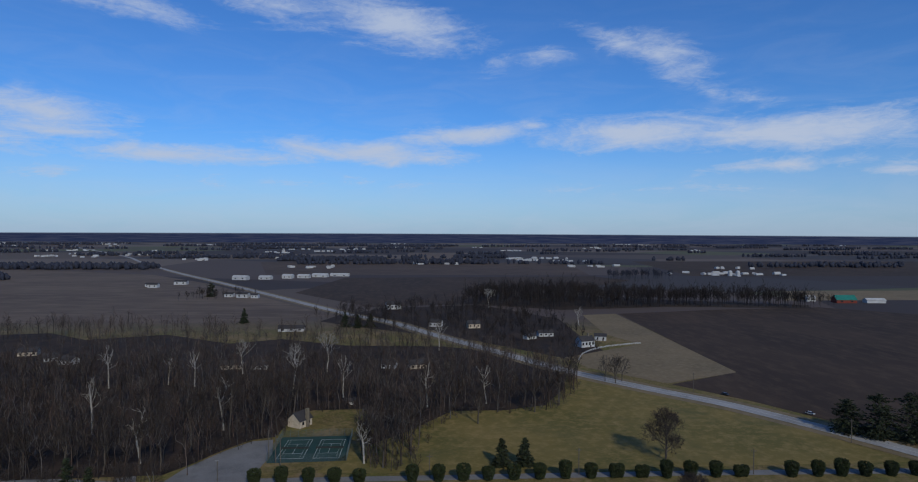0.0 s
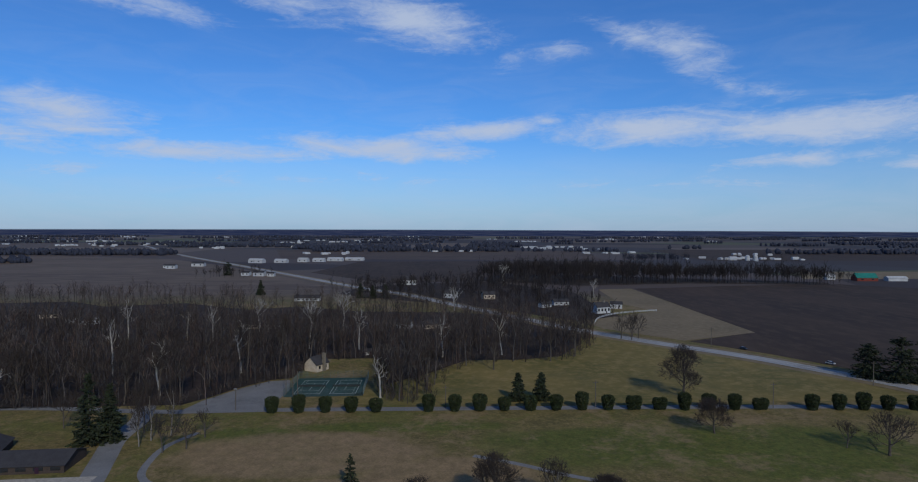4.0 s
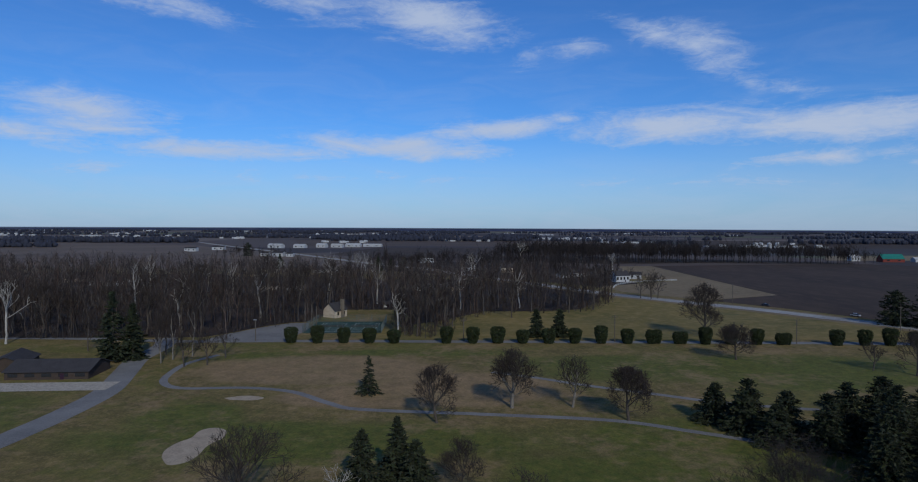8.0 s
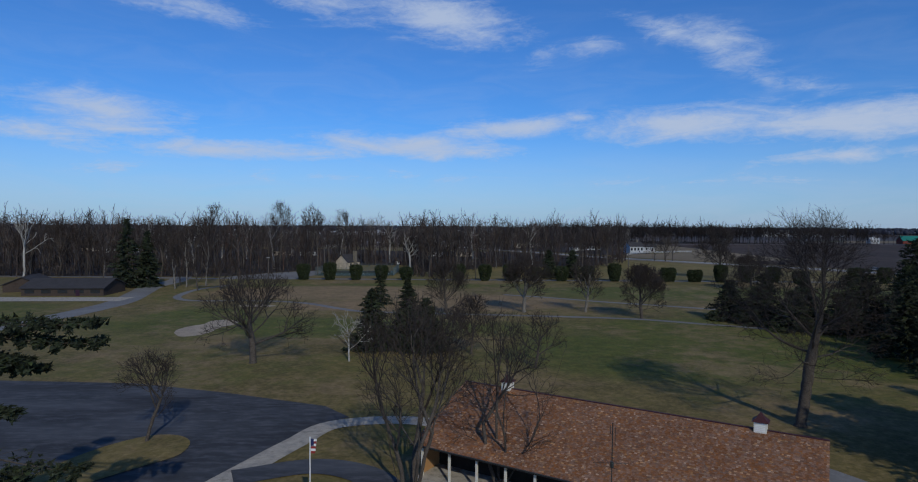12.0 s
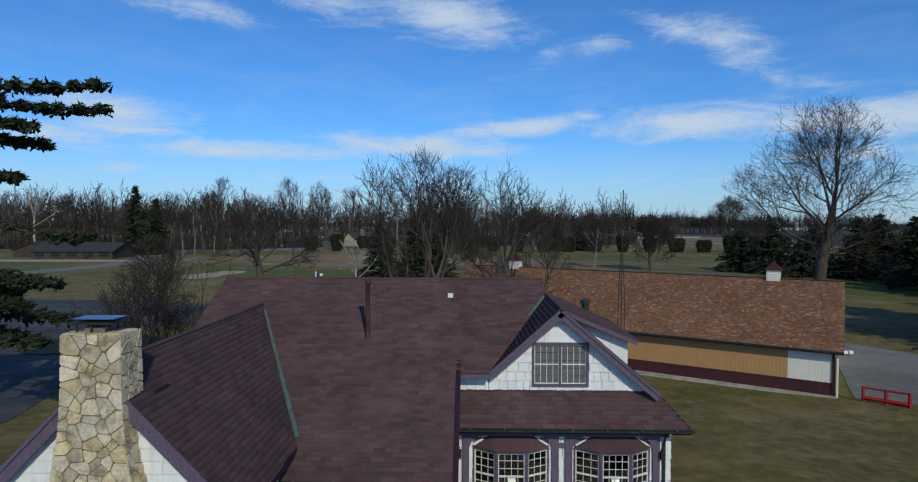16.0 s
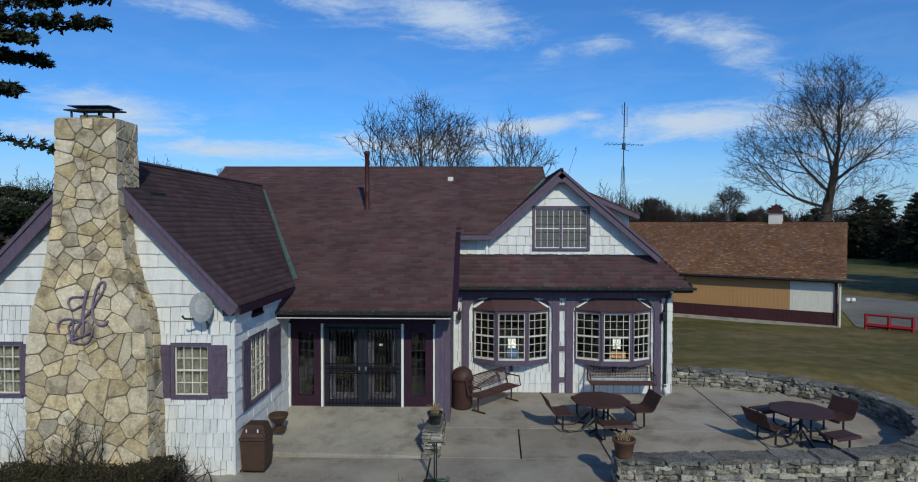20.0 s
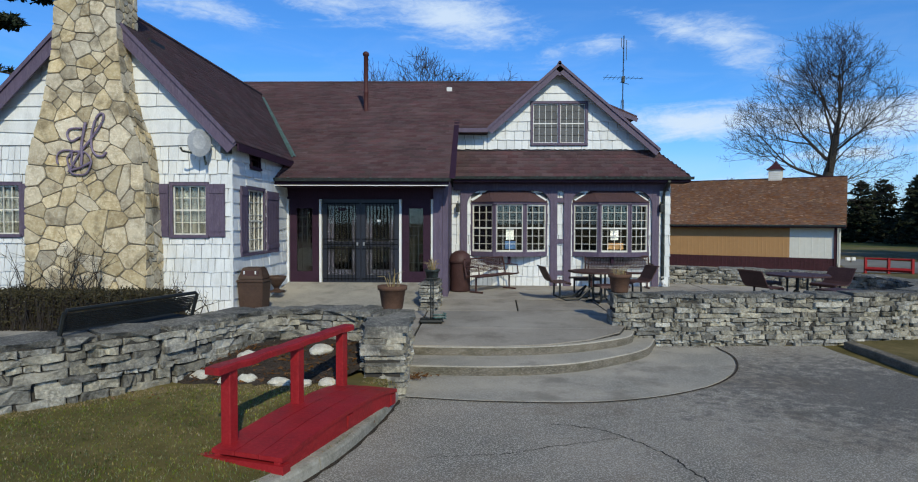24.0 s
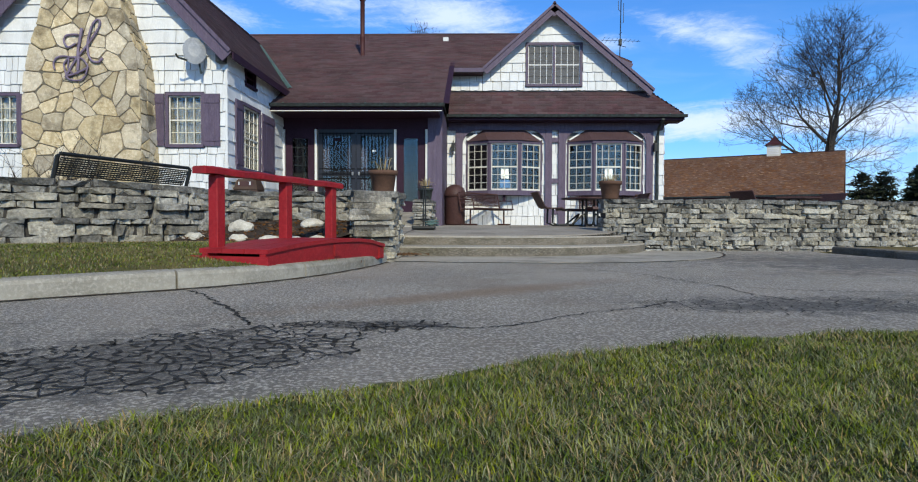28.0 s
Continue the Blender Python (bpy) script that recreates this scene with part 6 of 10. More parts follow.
def bay_window(x0, x1, c0, c1):
    """A canted three-sided bay: sill shelf, sashes with many small panes and a shingled hood under a curved arch."""
    yo = FY - 0.36
    Z0, Z1 = 1.12, 2.46
    plan = [(x0, FY), (c0, yo), (c1, yo), (x1, FY)]
    bm = bmesh.new()
    o = [(x0 - 0.05, FY), (c0 - 0.03, yo - 0.07), (c1 + 0.03, yo - 0.07), (x1 + 0.05, FY)]
    prism(bm, o, 0.99, 1.12)
    b = part("bay_window", bm, M["purple"], house, "canted bay window with purple frame and cream glazing bars")
    hd = bmesh.new()
    prism(hd, o, Z1, Z1 + 0.07)
    part("head", hd, M["purple"], b)
    hood = bmesh.new()
    lo = [hood.verts.new((x, y, Z1 + 0.07)) for x, y in [(x0 - 0.08, FY), (c0 - 0.06, yo - 0.12), (c1 + 0.06, yo - 0.12), (x1 + 0.08, FY)]]
    hi = [hood.verts.new((x, FY - 0.02, Z1 + 0.43)) for x in (c0 - 0.16, c1 + 0.16)]
    hood.faces.new((lo[0], lo[1], hi[0])), hood.faces.new((lo[1], lo[2], hi[1], hi[0])), hood.faces.new((lo[2], lo[3], hi[1]))
    hood.faces.new(lo[::-1])
    hood.faces.new((lo[0], hi[0], hi[1], lo[3]))
    bmesh.ops.recalc_face_normals(hood, faces=hood.faces[:])
    part("hood", hood, M["roof"], b, "small shingled hood")
    for x in ((x0 + x1) / 2 - 0.04,):
        part("bracket", bx(x, x + 0.08, yo + 0.04, yo + 0.16, 0.80, 0.99), M["plum"], b)
    bars, glass = bmesh.new(), bmesh.new()
    for (ax, ay), (bx2, by2), cols in zip(plan, plan[1:], (3, 4, 3)):
        d = Vector((bx2 - ax, by2 - ay, 0))
        L = d.length
        m = Matrix.Translation((ax, ay, 0)) @ Matrix.Rotation(math.atan2(d.y, d.x), 4, "Z")
        for a in ((0.0, 0.055), (L - 0.055, L)):
            part("mullion", bx(*a, -0.03, 0.05, Z0, Z1, m=m), M["purple"], b)
        s0, s1 = 0.055, L - 0.055
        for a in ((s0, s0 + 0.022), (s1 - 0.022, s1)):
            box(bars, *a, -0.015, 0.03, Z0, Z1, m=m)
        for a in ((Z0, Z0 + 0.05), (Z1 - 0.04, Z1), (1.77, 1.81)):
            box(bars, s0, s1, -0.014, 0.03, *a, m=m)
        for i in range(1, cols):
            x = s0 + (s1 - s0) * i / cols
            box(bars, x - 0.0065, x + 0.0065, -0.004, 0.016, Z0, Z1, m=m)
        for i in (1, 2, 4, 5):
            z = Z0 + (Z1 - Z0) * i / 6
            box(bars, s0, s1, -0.003, 0.015, z - 0.0065, z + 0.0065, m=m)
        box(glass, s0, s1, 0.032, 0.038, Z0, Z1, m=m)
    part("glazing_grid", bars, M["muntin"], b)
    g = part("pane", glass, M["glass"], b)
    g.visible_shadow = False
    cx = (c0 + c1) / 2
    part("notice", bx(cx - 0.10, cx + 0.12, yo + 0.05, yo + 0.056, 1.46, 1.76), M["paper"], b, "white paper notice taped inside the pane")
    return b


bay_window(*bays[0])
bay_window(*bays[1])
part("window_sign", bx(0.72, 1.02, FY - 0.28, FY - 0.275, 1.2, 1.42), M["blue_tin"], house, "blue sign behind the pane")
part("window_sign", bx(3.6, 4.05, FY - 0.28, FY - 0.275, 1.2, 1.38), M["barn_tan"], house, "orange card behind the pane")

# half-timber frame round the bays
for x, w in ((-0.55, 0.20), (2.02, 0.20), (2.40, 0.21), (4.90, 0.20)):
    part("timber_post", bx(x, x + w, FY - 0.10, FY - 0.03, 0.12, 2.86, bev=0.008), M["purple"], house, "purple timber post")
part("timber_beam", bx(-0.75, 5.36, FY - 0.11, FY - 0.031, 2.86, 3.12), M["purple"], house, "purple beam under the eave")
for z in (2.52, 1.35, 0.45):
    part("timber_rail", bx(2.22, 2.40, FY - 0.085, FY - 0.032, z, z + 0.13), M["purple"], house)


def arch_corner(x, sgn):
    """A purple board with a white curved fillet, in the upper corner of a bay."""
    bm = bmesh.new()
    n = 8
    pts = [(x, 2.86)] + [(x + sgn * 0.42 * (1 - math.cos(k / n * math.pi / 2)), 2.86 - 0.42 * (1 - math.sin(k / n * math.pi / 2))) for k in range(n, -1, -1)]
    lo = [bm.verts.new((a, FY - 0.095, z)) for a, z in pts]
    hi = [bm.verts.new((a, FY - 0.035, z)) for a, z in pts]
    bm.faces.new(lo), bm.faces.new(hi[::-1])
    for i in range(len(pts)):
        bm.faces.new((lo[i], hi[i], hi[(i + 1) % len(pts)], lo[(i + 1) % len(pts)]))
    bmesh.ops.recalc_face_normals(bm, faces=bm.faces[:])
    part("arch_bracket", bm, M["purple"], house, "curved purple arch bracket")
    fill = bmesh.new()
    slab(fill, [(x + sgn * 0.08, FY - 0.045, 2.60), (x + sgn * 0.42, FY - 0.045, 2.80), (x + sgn * 0.42, FY - 0.045, 2.72), (x + sgn * 0.16, FY - 0.045, 2.56)], 0.01)
    part("white_fillet", fill, M["white"], house)


for x, s in ((-0.35, 1), (2.02, -1), (2.61, 1), (4.90, -1)):
    arch_corner(x, s)
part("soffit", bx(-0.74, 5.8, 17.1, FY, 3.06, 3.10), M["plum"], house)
part("downspout", tubes([[(5.22, 17.0, 3.1), (5.22, 17.4, 2.9), (5.22, 17.52, 2.7), (5.22, 17.52, 0.3), (5.22, 17.4, 0.16)]], 0.045, 8), M["gutter"], house, "dark downspout")
part("downspout_foot", tubes([[(5.22, 17.52, 0.42), (5.22, 17.5, 0.28), (5.22, 17.35, 0.18)]], 0.055, 8), M["white"], house, "white downspout foot")

# shed dormer on the right slope, roof vents and pipe
sd = bmesh.new()
sdp = [(3.05, 4.6), (4.72, 4.3), (4.72, 5.30), (3.05, 5.98)]
lo = [sd.verts.new((x, 19.7, z)) for x, z in sdp]
hi = [sd.verts.new((x, 23.5, z)) for x, z in sdp]
sd.faces.new(lo), sd.faces.new(hi[::-1])
for i in range(4):
    sd.faces.new((lo[i], hi[i], hi[(i + 1) % 4], lo[(i + 1) % 4]))
bmesh.ops.recalc_face_normals(sd, faces=sd.faces[:])
dorm = part("side_dormer", sd, M["shake"], house, "small white shed dormer")
sr = bmesh.new()
slab(sr, [(2.3, 19.35, 6.42), (4.95, 19.35, 5.30), (4.95, 23.7, 5.30), (2.3, 23.7, 6.42)], 0.10)
part("dormer_roof", sr, M["roof"], dorm)
board("rake_board", ((2.4, 19.36, 6.30), (4.97, 19.36, 5.22)), 0.03, 0.12, M["purple"])
pipe_bm = lathe([(0.16, 0.0), (0.13, 0.03), (0.07, 0.06), (0.07, 0.70), (0.08, 0.72), (0.08, 0.78), (0.07, 0.80), (0.07, 1.86), (0.10, 1.88), (0.10, 1.94), (0.05, 1.99)], (-3.5, 18.9, 5.2), 14)
part("flue_pipe", pipe_bm, M["rust_pipe"], house, "rust-red metal flue pipe", True)
part("roof_vent", bx(-1.10, -0.92, 20.9, 21.08, 6.36, 6.55, bev=0.01), M["white"], house, "small white roof vent")
part("roof_vent_pipe", lathe([(0.14, 0), (0.14, 0.5), (0.2, 0.52), (0.2, 0.62), (0.1, 0.7)], (4.2, 24.2, 5.3), 12), M["gutter"], house, "dark roof vent")

# ---- chimney of fieldstone ----


def flagstones(seeds, inside, to_world, parent, gap, depth, rn):
    """Irregular stones: the cells round the seeds, cut to the face's outline, each a piece with a rounded edge."""
    for i, (sx, sy) in enumerate(seeds):
        poly = inside(sx, sy)
        for j, (qx, qy) in enumerate(seeds):
            if i != j and abs(qx - sx) + abs(qy - sy) < 2.2:
                dx_, dy_ = qx - sx, qy - sy
                L = math.hypot(dx_, dy_)
                poly = clip_half(poly, (sx + qx) / 2 - dx_ / L * gap, (sy + qy) / 2 - dy_ / L * gap, dx_ / L, dy_ / L)
                if len(poly) < 3:
                    break
        if len(poly) < 3:
            continue
        area = abs(sum(a[0] * b[1] - b[0] * a[1] for a, b in zip(poly, poly[1:] + poly[:1]))) / 2
        if area < 0.002:
            continue
        cx, cy = sum(p[0] for p in poly) / len(poly), sum(p[1] for p in poly) / len(poly)
        # round the corners a little
        soft = []
        for a, b, c in zip(poly[-1:] + poly[:-1], poly, poly[1:] + poly[:1]):
            soft += [(b[0] * 0.89 + a[0] * 0.11, b[1] * 0.89 + a[1] * 0.11), (b[0] * 0.89 + c[0] * 0.11, b[1] * 0.89 + c[1] * 0.11)]
        d = depth * rn.uniform(0.55, 1.25)
        tip = (rn.uniform(-0.03, 0.03), rn.uniform(-0.03, 0.03))
        bm = bmesh.new()
        rings = []
        for shrink, out in ((1.0, 0.0), (0.99, d * 0.75), (0.94, d)):
            rings.append([bm.verts.new(to_world(cx + (x - cx) * shrink, cy + (y - cy) * shrink, out + (tip[0] * (x - cx) + tip[1] * (y - cy) if out == d else 0))) for x, y in soft])
        for a, b in zip(rings, rings[1:]):
            for k in range(len(a)):
                bm.faces.new((a[k], a[(k + 1) % len(a)], b[(k + 1) % len(a)], b[k]))
        bm.faces.new(rings[-1])
        bmesh.ops.recalc_face_normals(bm, faces=bm.faces[:])
        part("stone", bm, M["chimney_stone"], parent)


CZ = [0.0, 1.3, 2.3, 2.85, 3.4, 3.9, 4.45, 5.0, 5.6, 6.86]
CL = [-8.34, -8.35, -8.38, -8.36, -8.27, -8.11, -8.02, -7.93, -7.90, -7.90]
CR = [-6.13, -6.14, -6.17, -6.21, -6.29, -6.50, -6.64, -6.70, -6.76, -6.79]
c_left, c_right = (lambda z: float(np.interp(z, CZ, CL))), (lambda z: float(np.interp(z, CZ, CR)))
c_front = lambda z: 10.98 + 0.045 * z
c_back = lambda z: 11.70 if z < 4.2 else 11.97
core = bmesh.new()
rings = [[core.verts.new(p) for p in ((c_left(z), c_front(z), z), (c_right(z), c_front(z), z), (c_right(z), c_back(z), z), (c_left(z), c_back(z), z))] for z in (0.0, 1.3, 2.3, 2.85, 3.4, 3.9, 4.19, 4.21, 4.45, 5.0, 5.6, 6.86)]
for a, b in zip(rings, rings[1:]):
    for k in range(4):
        core.faces.new((a[k], a[(k + 1) % 4], b[(k + 1) % 4], b[k]))
core.faces.new(rings[0][::-1]), core.faces.new(rings[-1])
bmesh.ops.recalc_face_normals(core, faces=core.faces[:])
chimney = part("chimney", core, M["mortar"], house, "tapering tan fieldstone chimney with dark mortar")
rs = random.Random(21)


def poisson(x_of, z0, z1, dist, rn, tries=4000):
    pts = []
    for _ in range(tries):
        z = rn.uniform(z0, z1)
        a, b = x_of(z)
        x = rn.uniform(a + 0.05, b - 0.05)
        k = dist * (rn.uniform(0.55, 1.15) + 0.5 * noise.noise(Vector((x * 1.3, z * 1.3, 3))) + (0.10 if z < 3.4 else -0.05))
        if all((x - p[0]) ** 2 + ((z - p[1]) * 0.95) ** 2 > k * k for p in pts):
            pts.append((x, z))
    return pts


def trapeze(a_of, b_of, lo, hi):
    def cell(sx, sz):
        zs = [z for z in (lo, *CZ[1:-1], hi) if lo <= z <= hi]
        return [(a_of(z), z) for z in zs] + [(b_of(z), z) for z in zs[::-1]]
    return cell


def warped(x, z, o):
    """Lays a stone's corner on the front, pulled askew by a slow wobble that dies out at the edges."""
    inner = max(0.0, min(1.0, min(x - c_left(z), c_right(z) - x) / 0.3, (6.8 - z) / 0.3, z / 0.3))
    wx, wz = (0.15 * inner * noise.noise(Vector((x * 2.3, z * 2.3, k))) for k in (1.5, 7.5))
    return (x + wx, c_front(z + wz) - o, z + wz)


flagstones(poisson(lambda z: (c_left(z), c_right(z)), 0.05, 6.8, 0.325, rs), trapeze(lambda z: c_left(z) - 0.015, lambda z: c_right(z) + 0.015, 0.02, 6.87),
           lambda x, z, o: warped(x, z, o), chimney, 0.009, 0.022, rs)
flagstones(poisson(lambda z: (c_front(z), c_back(z)), 0.05, 6.8, 0.275, rs), trapeze(lambda z: c_front(z), lambda z: 11.68 if z < 4.2 else 11.97, 0.02, 6.87),
           lambda y, z, o: (c_right(z) + o, y, z), chimney, 0.009, 0.022, rs)
flagstones(poisson(lambda x: (c_front(6.86), 11.97), -7.85, -6.85, 0.33, rs, 300), lambda a, b: [(11.27, -7.88), (11.97, -7.88), (11.97, -6.82), (11.27, -6.82)],
           lambda y, x, o: (x, y, 6.86 + o), chimney, 0.009, 0.022, rs)
part("flue_flashing", bx(-6.86, -6.62, 12.2, 12.75, 5.45, 5.58), M["gutter"], chimney, "dark flashing at the roof")
hood = bmesh.new()
slab(hood, [(-7.82, 11.38, 7.06), (-6.95, 11.38, 7.06), (-6.95, 11.92, 7.11), (-7.82, 11.92, 7.11)], 0.03)
hood_ob = part("chimney_cap", hood, M["gutter"], chimney, "dark metal chimney cap on legs")
part("cap_film", bx(-7.78, -6.99, 11.42, 11.88, 7.085, 7.10, m=Matrix.Translation((0, 0, 0.04))), M["blue_tin"], house, "bluish sheet on the chimney cap")
for x in (-7.72, -7.44, -7.16):
    part("cap_leg", tubes([[(x, 11.46, 6.86), (x, 11.46, 7.05)], [(x, 11.84, 6.86), (x, 11.84, 7.08)]], 0.02, 6), M["gutter"], house)
part("flue_tile", bx(-7.6, -7.2, 11.5, 11.8, 6.86, 6.97, bev=0.02), M["mortar"], house)

# scrolled iron ornament on the chimney
orn = bmesh.new()
sc_m = lambda x, z: (x, c_front(z) - 0.055, z)
PX = lambda u, v: sc_m(-8.13 + u * 0.00332, 3.97 - v * 0.00332)


def stroke(pts, w=0.028):
    tube(orn, [PX(*p) for p in curve_through(pts, 6)], w * 0.72, 6)


stroke([(115, 300), (108, 265), (125, 235), (165, 225), (215, 232), (258, 240)], 0.024)
stroke([(265, 70), (255, 130), (245, 200), (248, 260), (245, 305)], 0.034)
stroke([(245, 105), (200, 105), (172, 115), (165, 145), (190, 175), (232, 155)], 0.026)
stroke([(175, 345), (240, 235), (300, 160), (355, 75), (365, 30), (345, 25), (320, 60), (300, 140), (302, 210), (325, 250), (360, 258), (385, 235)], 0.028)
stroke([(165, 270), (195, 235), (255, 232), (290, 262), (300, 295), (270, 355), (200, 355), (178, 320), (165, 270)], 0.022)
stroke([(190, 335), (245, 318), (300, 290)], 0.028)
stroke([(195, 240), (190, 290), (215, 320)], 0.02)
part("iron_ornament", orn, M["lilac"], house, "scrolled purple iron ornament")

# ---- stone walls ----


def stone_protos(mat, n=18):
    out = []
    rn = random.Random(4)
    for _ in range(n):
        bm = bmesh.new()
        bmesh.ops.create_cube(bm, size=1.0)
        bmesh.ops.subdivide_edges(bm, edges=[e for e in bm.edges if abs(e.verts[0].co.x - e.verts[1].co.x) > 0.5], cuts=2)
        for v in bm.verts:
            v.co.x += rn.uniform(-0.07, 0.07)
            v.co.y += rn.uniform(-0.11, 0.11)
            v.co.z += rn.uniform(-0.13, 0.15)
            v.co.x = max(-0.5, min(0.5, v.co.x))
        bmesh.ops.bevel(bm, geom=[e for e in bm.edges if e.calc_face_angle(0) > 0.6], offset=0.045, segments=1, affect="EDGES")
        bmesh.ops.triangulate(bm, faces=bm.faces[:])
        out.append(mesh_of("stone", bm, mat))
    return out


PROTO = stone_protos(M["ledge_stone"])
CAPS = stone_protos(M["cap_stone"], 8)
PROTO_NP = []
for q in PROTO:
    a = np.empty(len(q.vertices) * 3, np.float32)
    q.vertices.foreach_get("co", a)
    PROTO_NP.append((a.reshape(-1, 3), np.array([list(p.vertices) for p in q.polygons], np.int32)))


def stone_wall(name, line, thick, ztop, zbase, label, limit=300, seed=1, piece_zone=None, size=1.0):
    """A dry-laid wall of ledge stone along a line: a dark core, courses of uneven stones and flat cap stones."""
    rn = random.Random(seed)
    pts = [Vector((*p, 0)) for p in line]
    cum = [0.0]
    for a, b in zip(pts, pts[1:]):
        cum.append(cum[-1] + (b - a).length)
    total_l = cum[-1]

    def at(s):
        s = max(0.0, min(total_l - 1e-6, s))
        i = max(k for k in range(len(cum)) if cum[k] <= s)
        i = min(i, len(pts) - 2)
        t = (s - cum[i]) / (cum[i + 1] - cum[i])
        return pts[i].lerp(pts[i + 1], t), (pts[i + 1] - pts[i]).normalized()

    mid = at(total_l / 2)[0]
    root = thing(name, label, "stone wall", (mid.x, mid.y, zbase(mid.x, mid.y)), kind="structure")
    cb = bmesh.new()
    rings = []
    for s in np.linspace(0.05, total_l - 0.05, max(6, int(total_l / 0.3))):
        p, d = at(s)
        n = Vector((-d.y, d.x, 0)) * (thick / 2 - 0.05)
        zb, zt = zbase(p.x, p.y) - 0.25, ztop - 0.05
        rings.append([cb.verts.new((p.x + k * n.x, p.y + k * n.y, z)) for k, z in ((-1, zb), (1, zb), (1, zt), (-1, zt))])
    for a, b in zip(rings, rings[1:]):
        for k in range(4):
            cb.faces.new((a[k], a[(k + 1) % 4], b[(k + 1) % 4], b[k]))
    cb.faces.new(rings[0][::-1]), cb.faces.new(rings[-1])
    bmesh.ops.recalc_face_normals(cb, faces=cb.faces[:])
    part("core", cb, M["dark_core"], root)
    inv = Matrix.Translation(-root.location)
    count, vs, fs, nv = 0, [], [], 0
    z = -0.42
    while z < ztop - 0.02:
        cap = z > ztop - 0.10
        h = rn.uniform(0.055, 0.145) * size
        if z + h > ztop - 0.085 and not cap:
            h = max(0.05, ztop - 0.075 - z)
        if cap:
            h = ztop - z
        s = rn.uniform(-0.2, 0)
        while s < total_l:
            L = rn.uniform(0.30, 0.75) if cap else rn.choice((rn.uniform(0.10, 0.22), rn.uniform(0.18, 0.40), rn.uniform(0.30, 0.58))) * size
            s0, s1 = max(s, 0), min(s + L, total_l)
            s += L
            if s1 - s0 < 0.06:
                continue
            p, d = at((s0 + s1) / 2)
            if z + h < zbase(p.x, p.y):
                continue
            for sgn in ((0,) if cap else (-1, 1)):
                w = thick * rn.uniform(0.98, 1.08) if cap else thick * 0.52
                n = Vector((-d.y, d.x, 0)) * sgn * (thick / 2 - w / 2 + rn.uniform(-0.04, 0.03))
                hh = h * rn.uniform(0.84, 1.10)
                m = Matrix.LocRotScale(Vector((p.x + n.x, p.y + n.y, z + hh / 2 + (rn.uniform(-0.006, 0.012) if cap else 0))), Euler((rn.uniform(-0.03, 0.03), rn.uniform(-0.035, 0.035), math.atan2(d.y, d.x) + rn.uniform(-0.06, 0.06))), (s1 - s0 - 0.005, w, hh))
                k = rn.randrange(len(PROTO))
                if cap or (count < limit and (piece_zone is None or piece_zone(p, sgn))):
                    ob = new("cap_stone", CAPS[k % len(CAPS)]) if cap else new("stone", PROTO[k])
                    ob.parent, ob.matrix_parent_inverse, ob.matrix_basis = root, inv, m
                    count += 1
                else:
                    a = np.array(m)
                    v, f = PROTO_NP[k]
                    vs.append(v @ a[:3, :3].T + a[:3, 3])
                    fs.append(f + nv)
                    nv += len(v)
        z += h
        if cap:
            break
    if vs:
        tagged(raw("stones", np.concatenate(vs), np.concatenate(fs), M["ledge_joined"], root), kind="stuff")
    return root


def shift_line(line, d):
    out = []
    for i, p in enumerate(line):
        a, b = Vector(line[max(i - 1, 0)]), Vector(line[min(i + 1, len(line) - 1)])
        t = (b - a).normalized()
        out.append((p[0] - t.y * d, p[1] + t.x * d))
    return out


WALL_L = curve_through([(-14, 1.6), (-9, 4.0), (-6.6, 5.45), (-5.35, 6.3), (-4.62, 6.95), (-4.08, 7.65), (-3.78, 8.45), (-3.42, 9.02), (-2.95, 9.28), (-2.4, 9.22), (-1.75, 9.08), (-1.40, 8.92)], 8)
stone_wall("stone_wall_left", WALL_L, 0.50, 0.64, lambda x, y: -0.22, "low grey ledge-stone wall along the terrace", 320, 3, lambda p, s: p.x > -6.4 and s <= 0)
stone_wall("stone_pier", [(-1.36, 9.35), (-1.36, 8.5), (-1.34, 7.85)], 0.55, 0.60, lambda x, y: -0.36, "square ledge-stone pier at the end of the wall", 260, 5, size=0.66)
stone_wall("stone_wall_patio", shift_line(WALL_R_OUT, 0.25), 0.50, 0.63, lambda x, y: -0.36 if y < 12.5 else 0.0, "curved grey limestone wall round the patio", 420, 8, lambda p, s: p.y < 12.2 and s <= 0, 0.92)
stone_wall("stone_block", [(-1.12, 12.75), (-1.05, 13.7)], 0.36, 0.66, lambda x, y: 0.08, "short ledge-stone block beside the entry", 80, 9, size=0.66)

# planting bed with boulders
bedm = bmesh.new()
bed_pts = curve_through([(-3.9, 7.55), (-3.5, 8.4), (-3.1, 8.85), (-2.3, 8.95), (-1.65, 8.8), (-1.62, 8.0), (-2.1, 7.55), (-2.7, 7.4), (-3.4, 7.35), (-3.9, 7.55)], 5)[:-1]
f = bedm.faces.new([bedm.verts.new((x, y, 0)) for x, y in bed_pts])
bmesh.ops.triangulate(bedm, faces=[f])
for _ in range(4):
    bmesh.ops.subdivide_edges(bedm, edges=[e for e in bedm.edges if e.calc_length() > 0.12], cuts=1)
    bmesh.ops.triangulate(bedm, faces=bedm.faces[:])
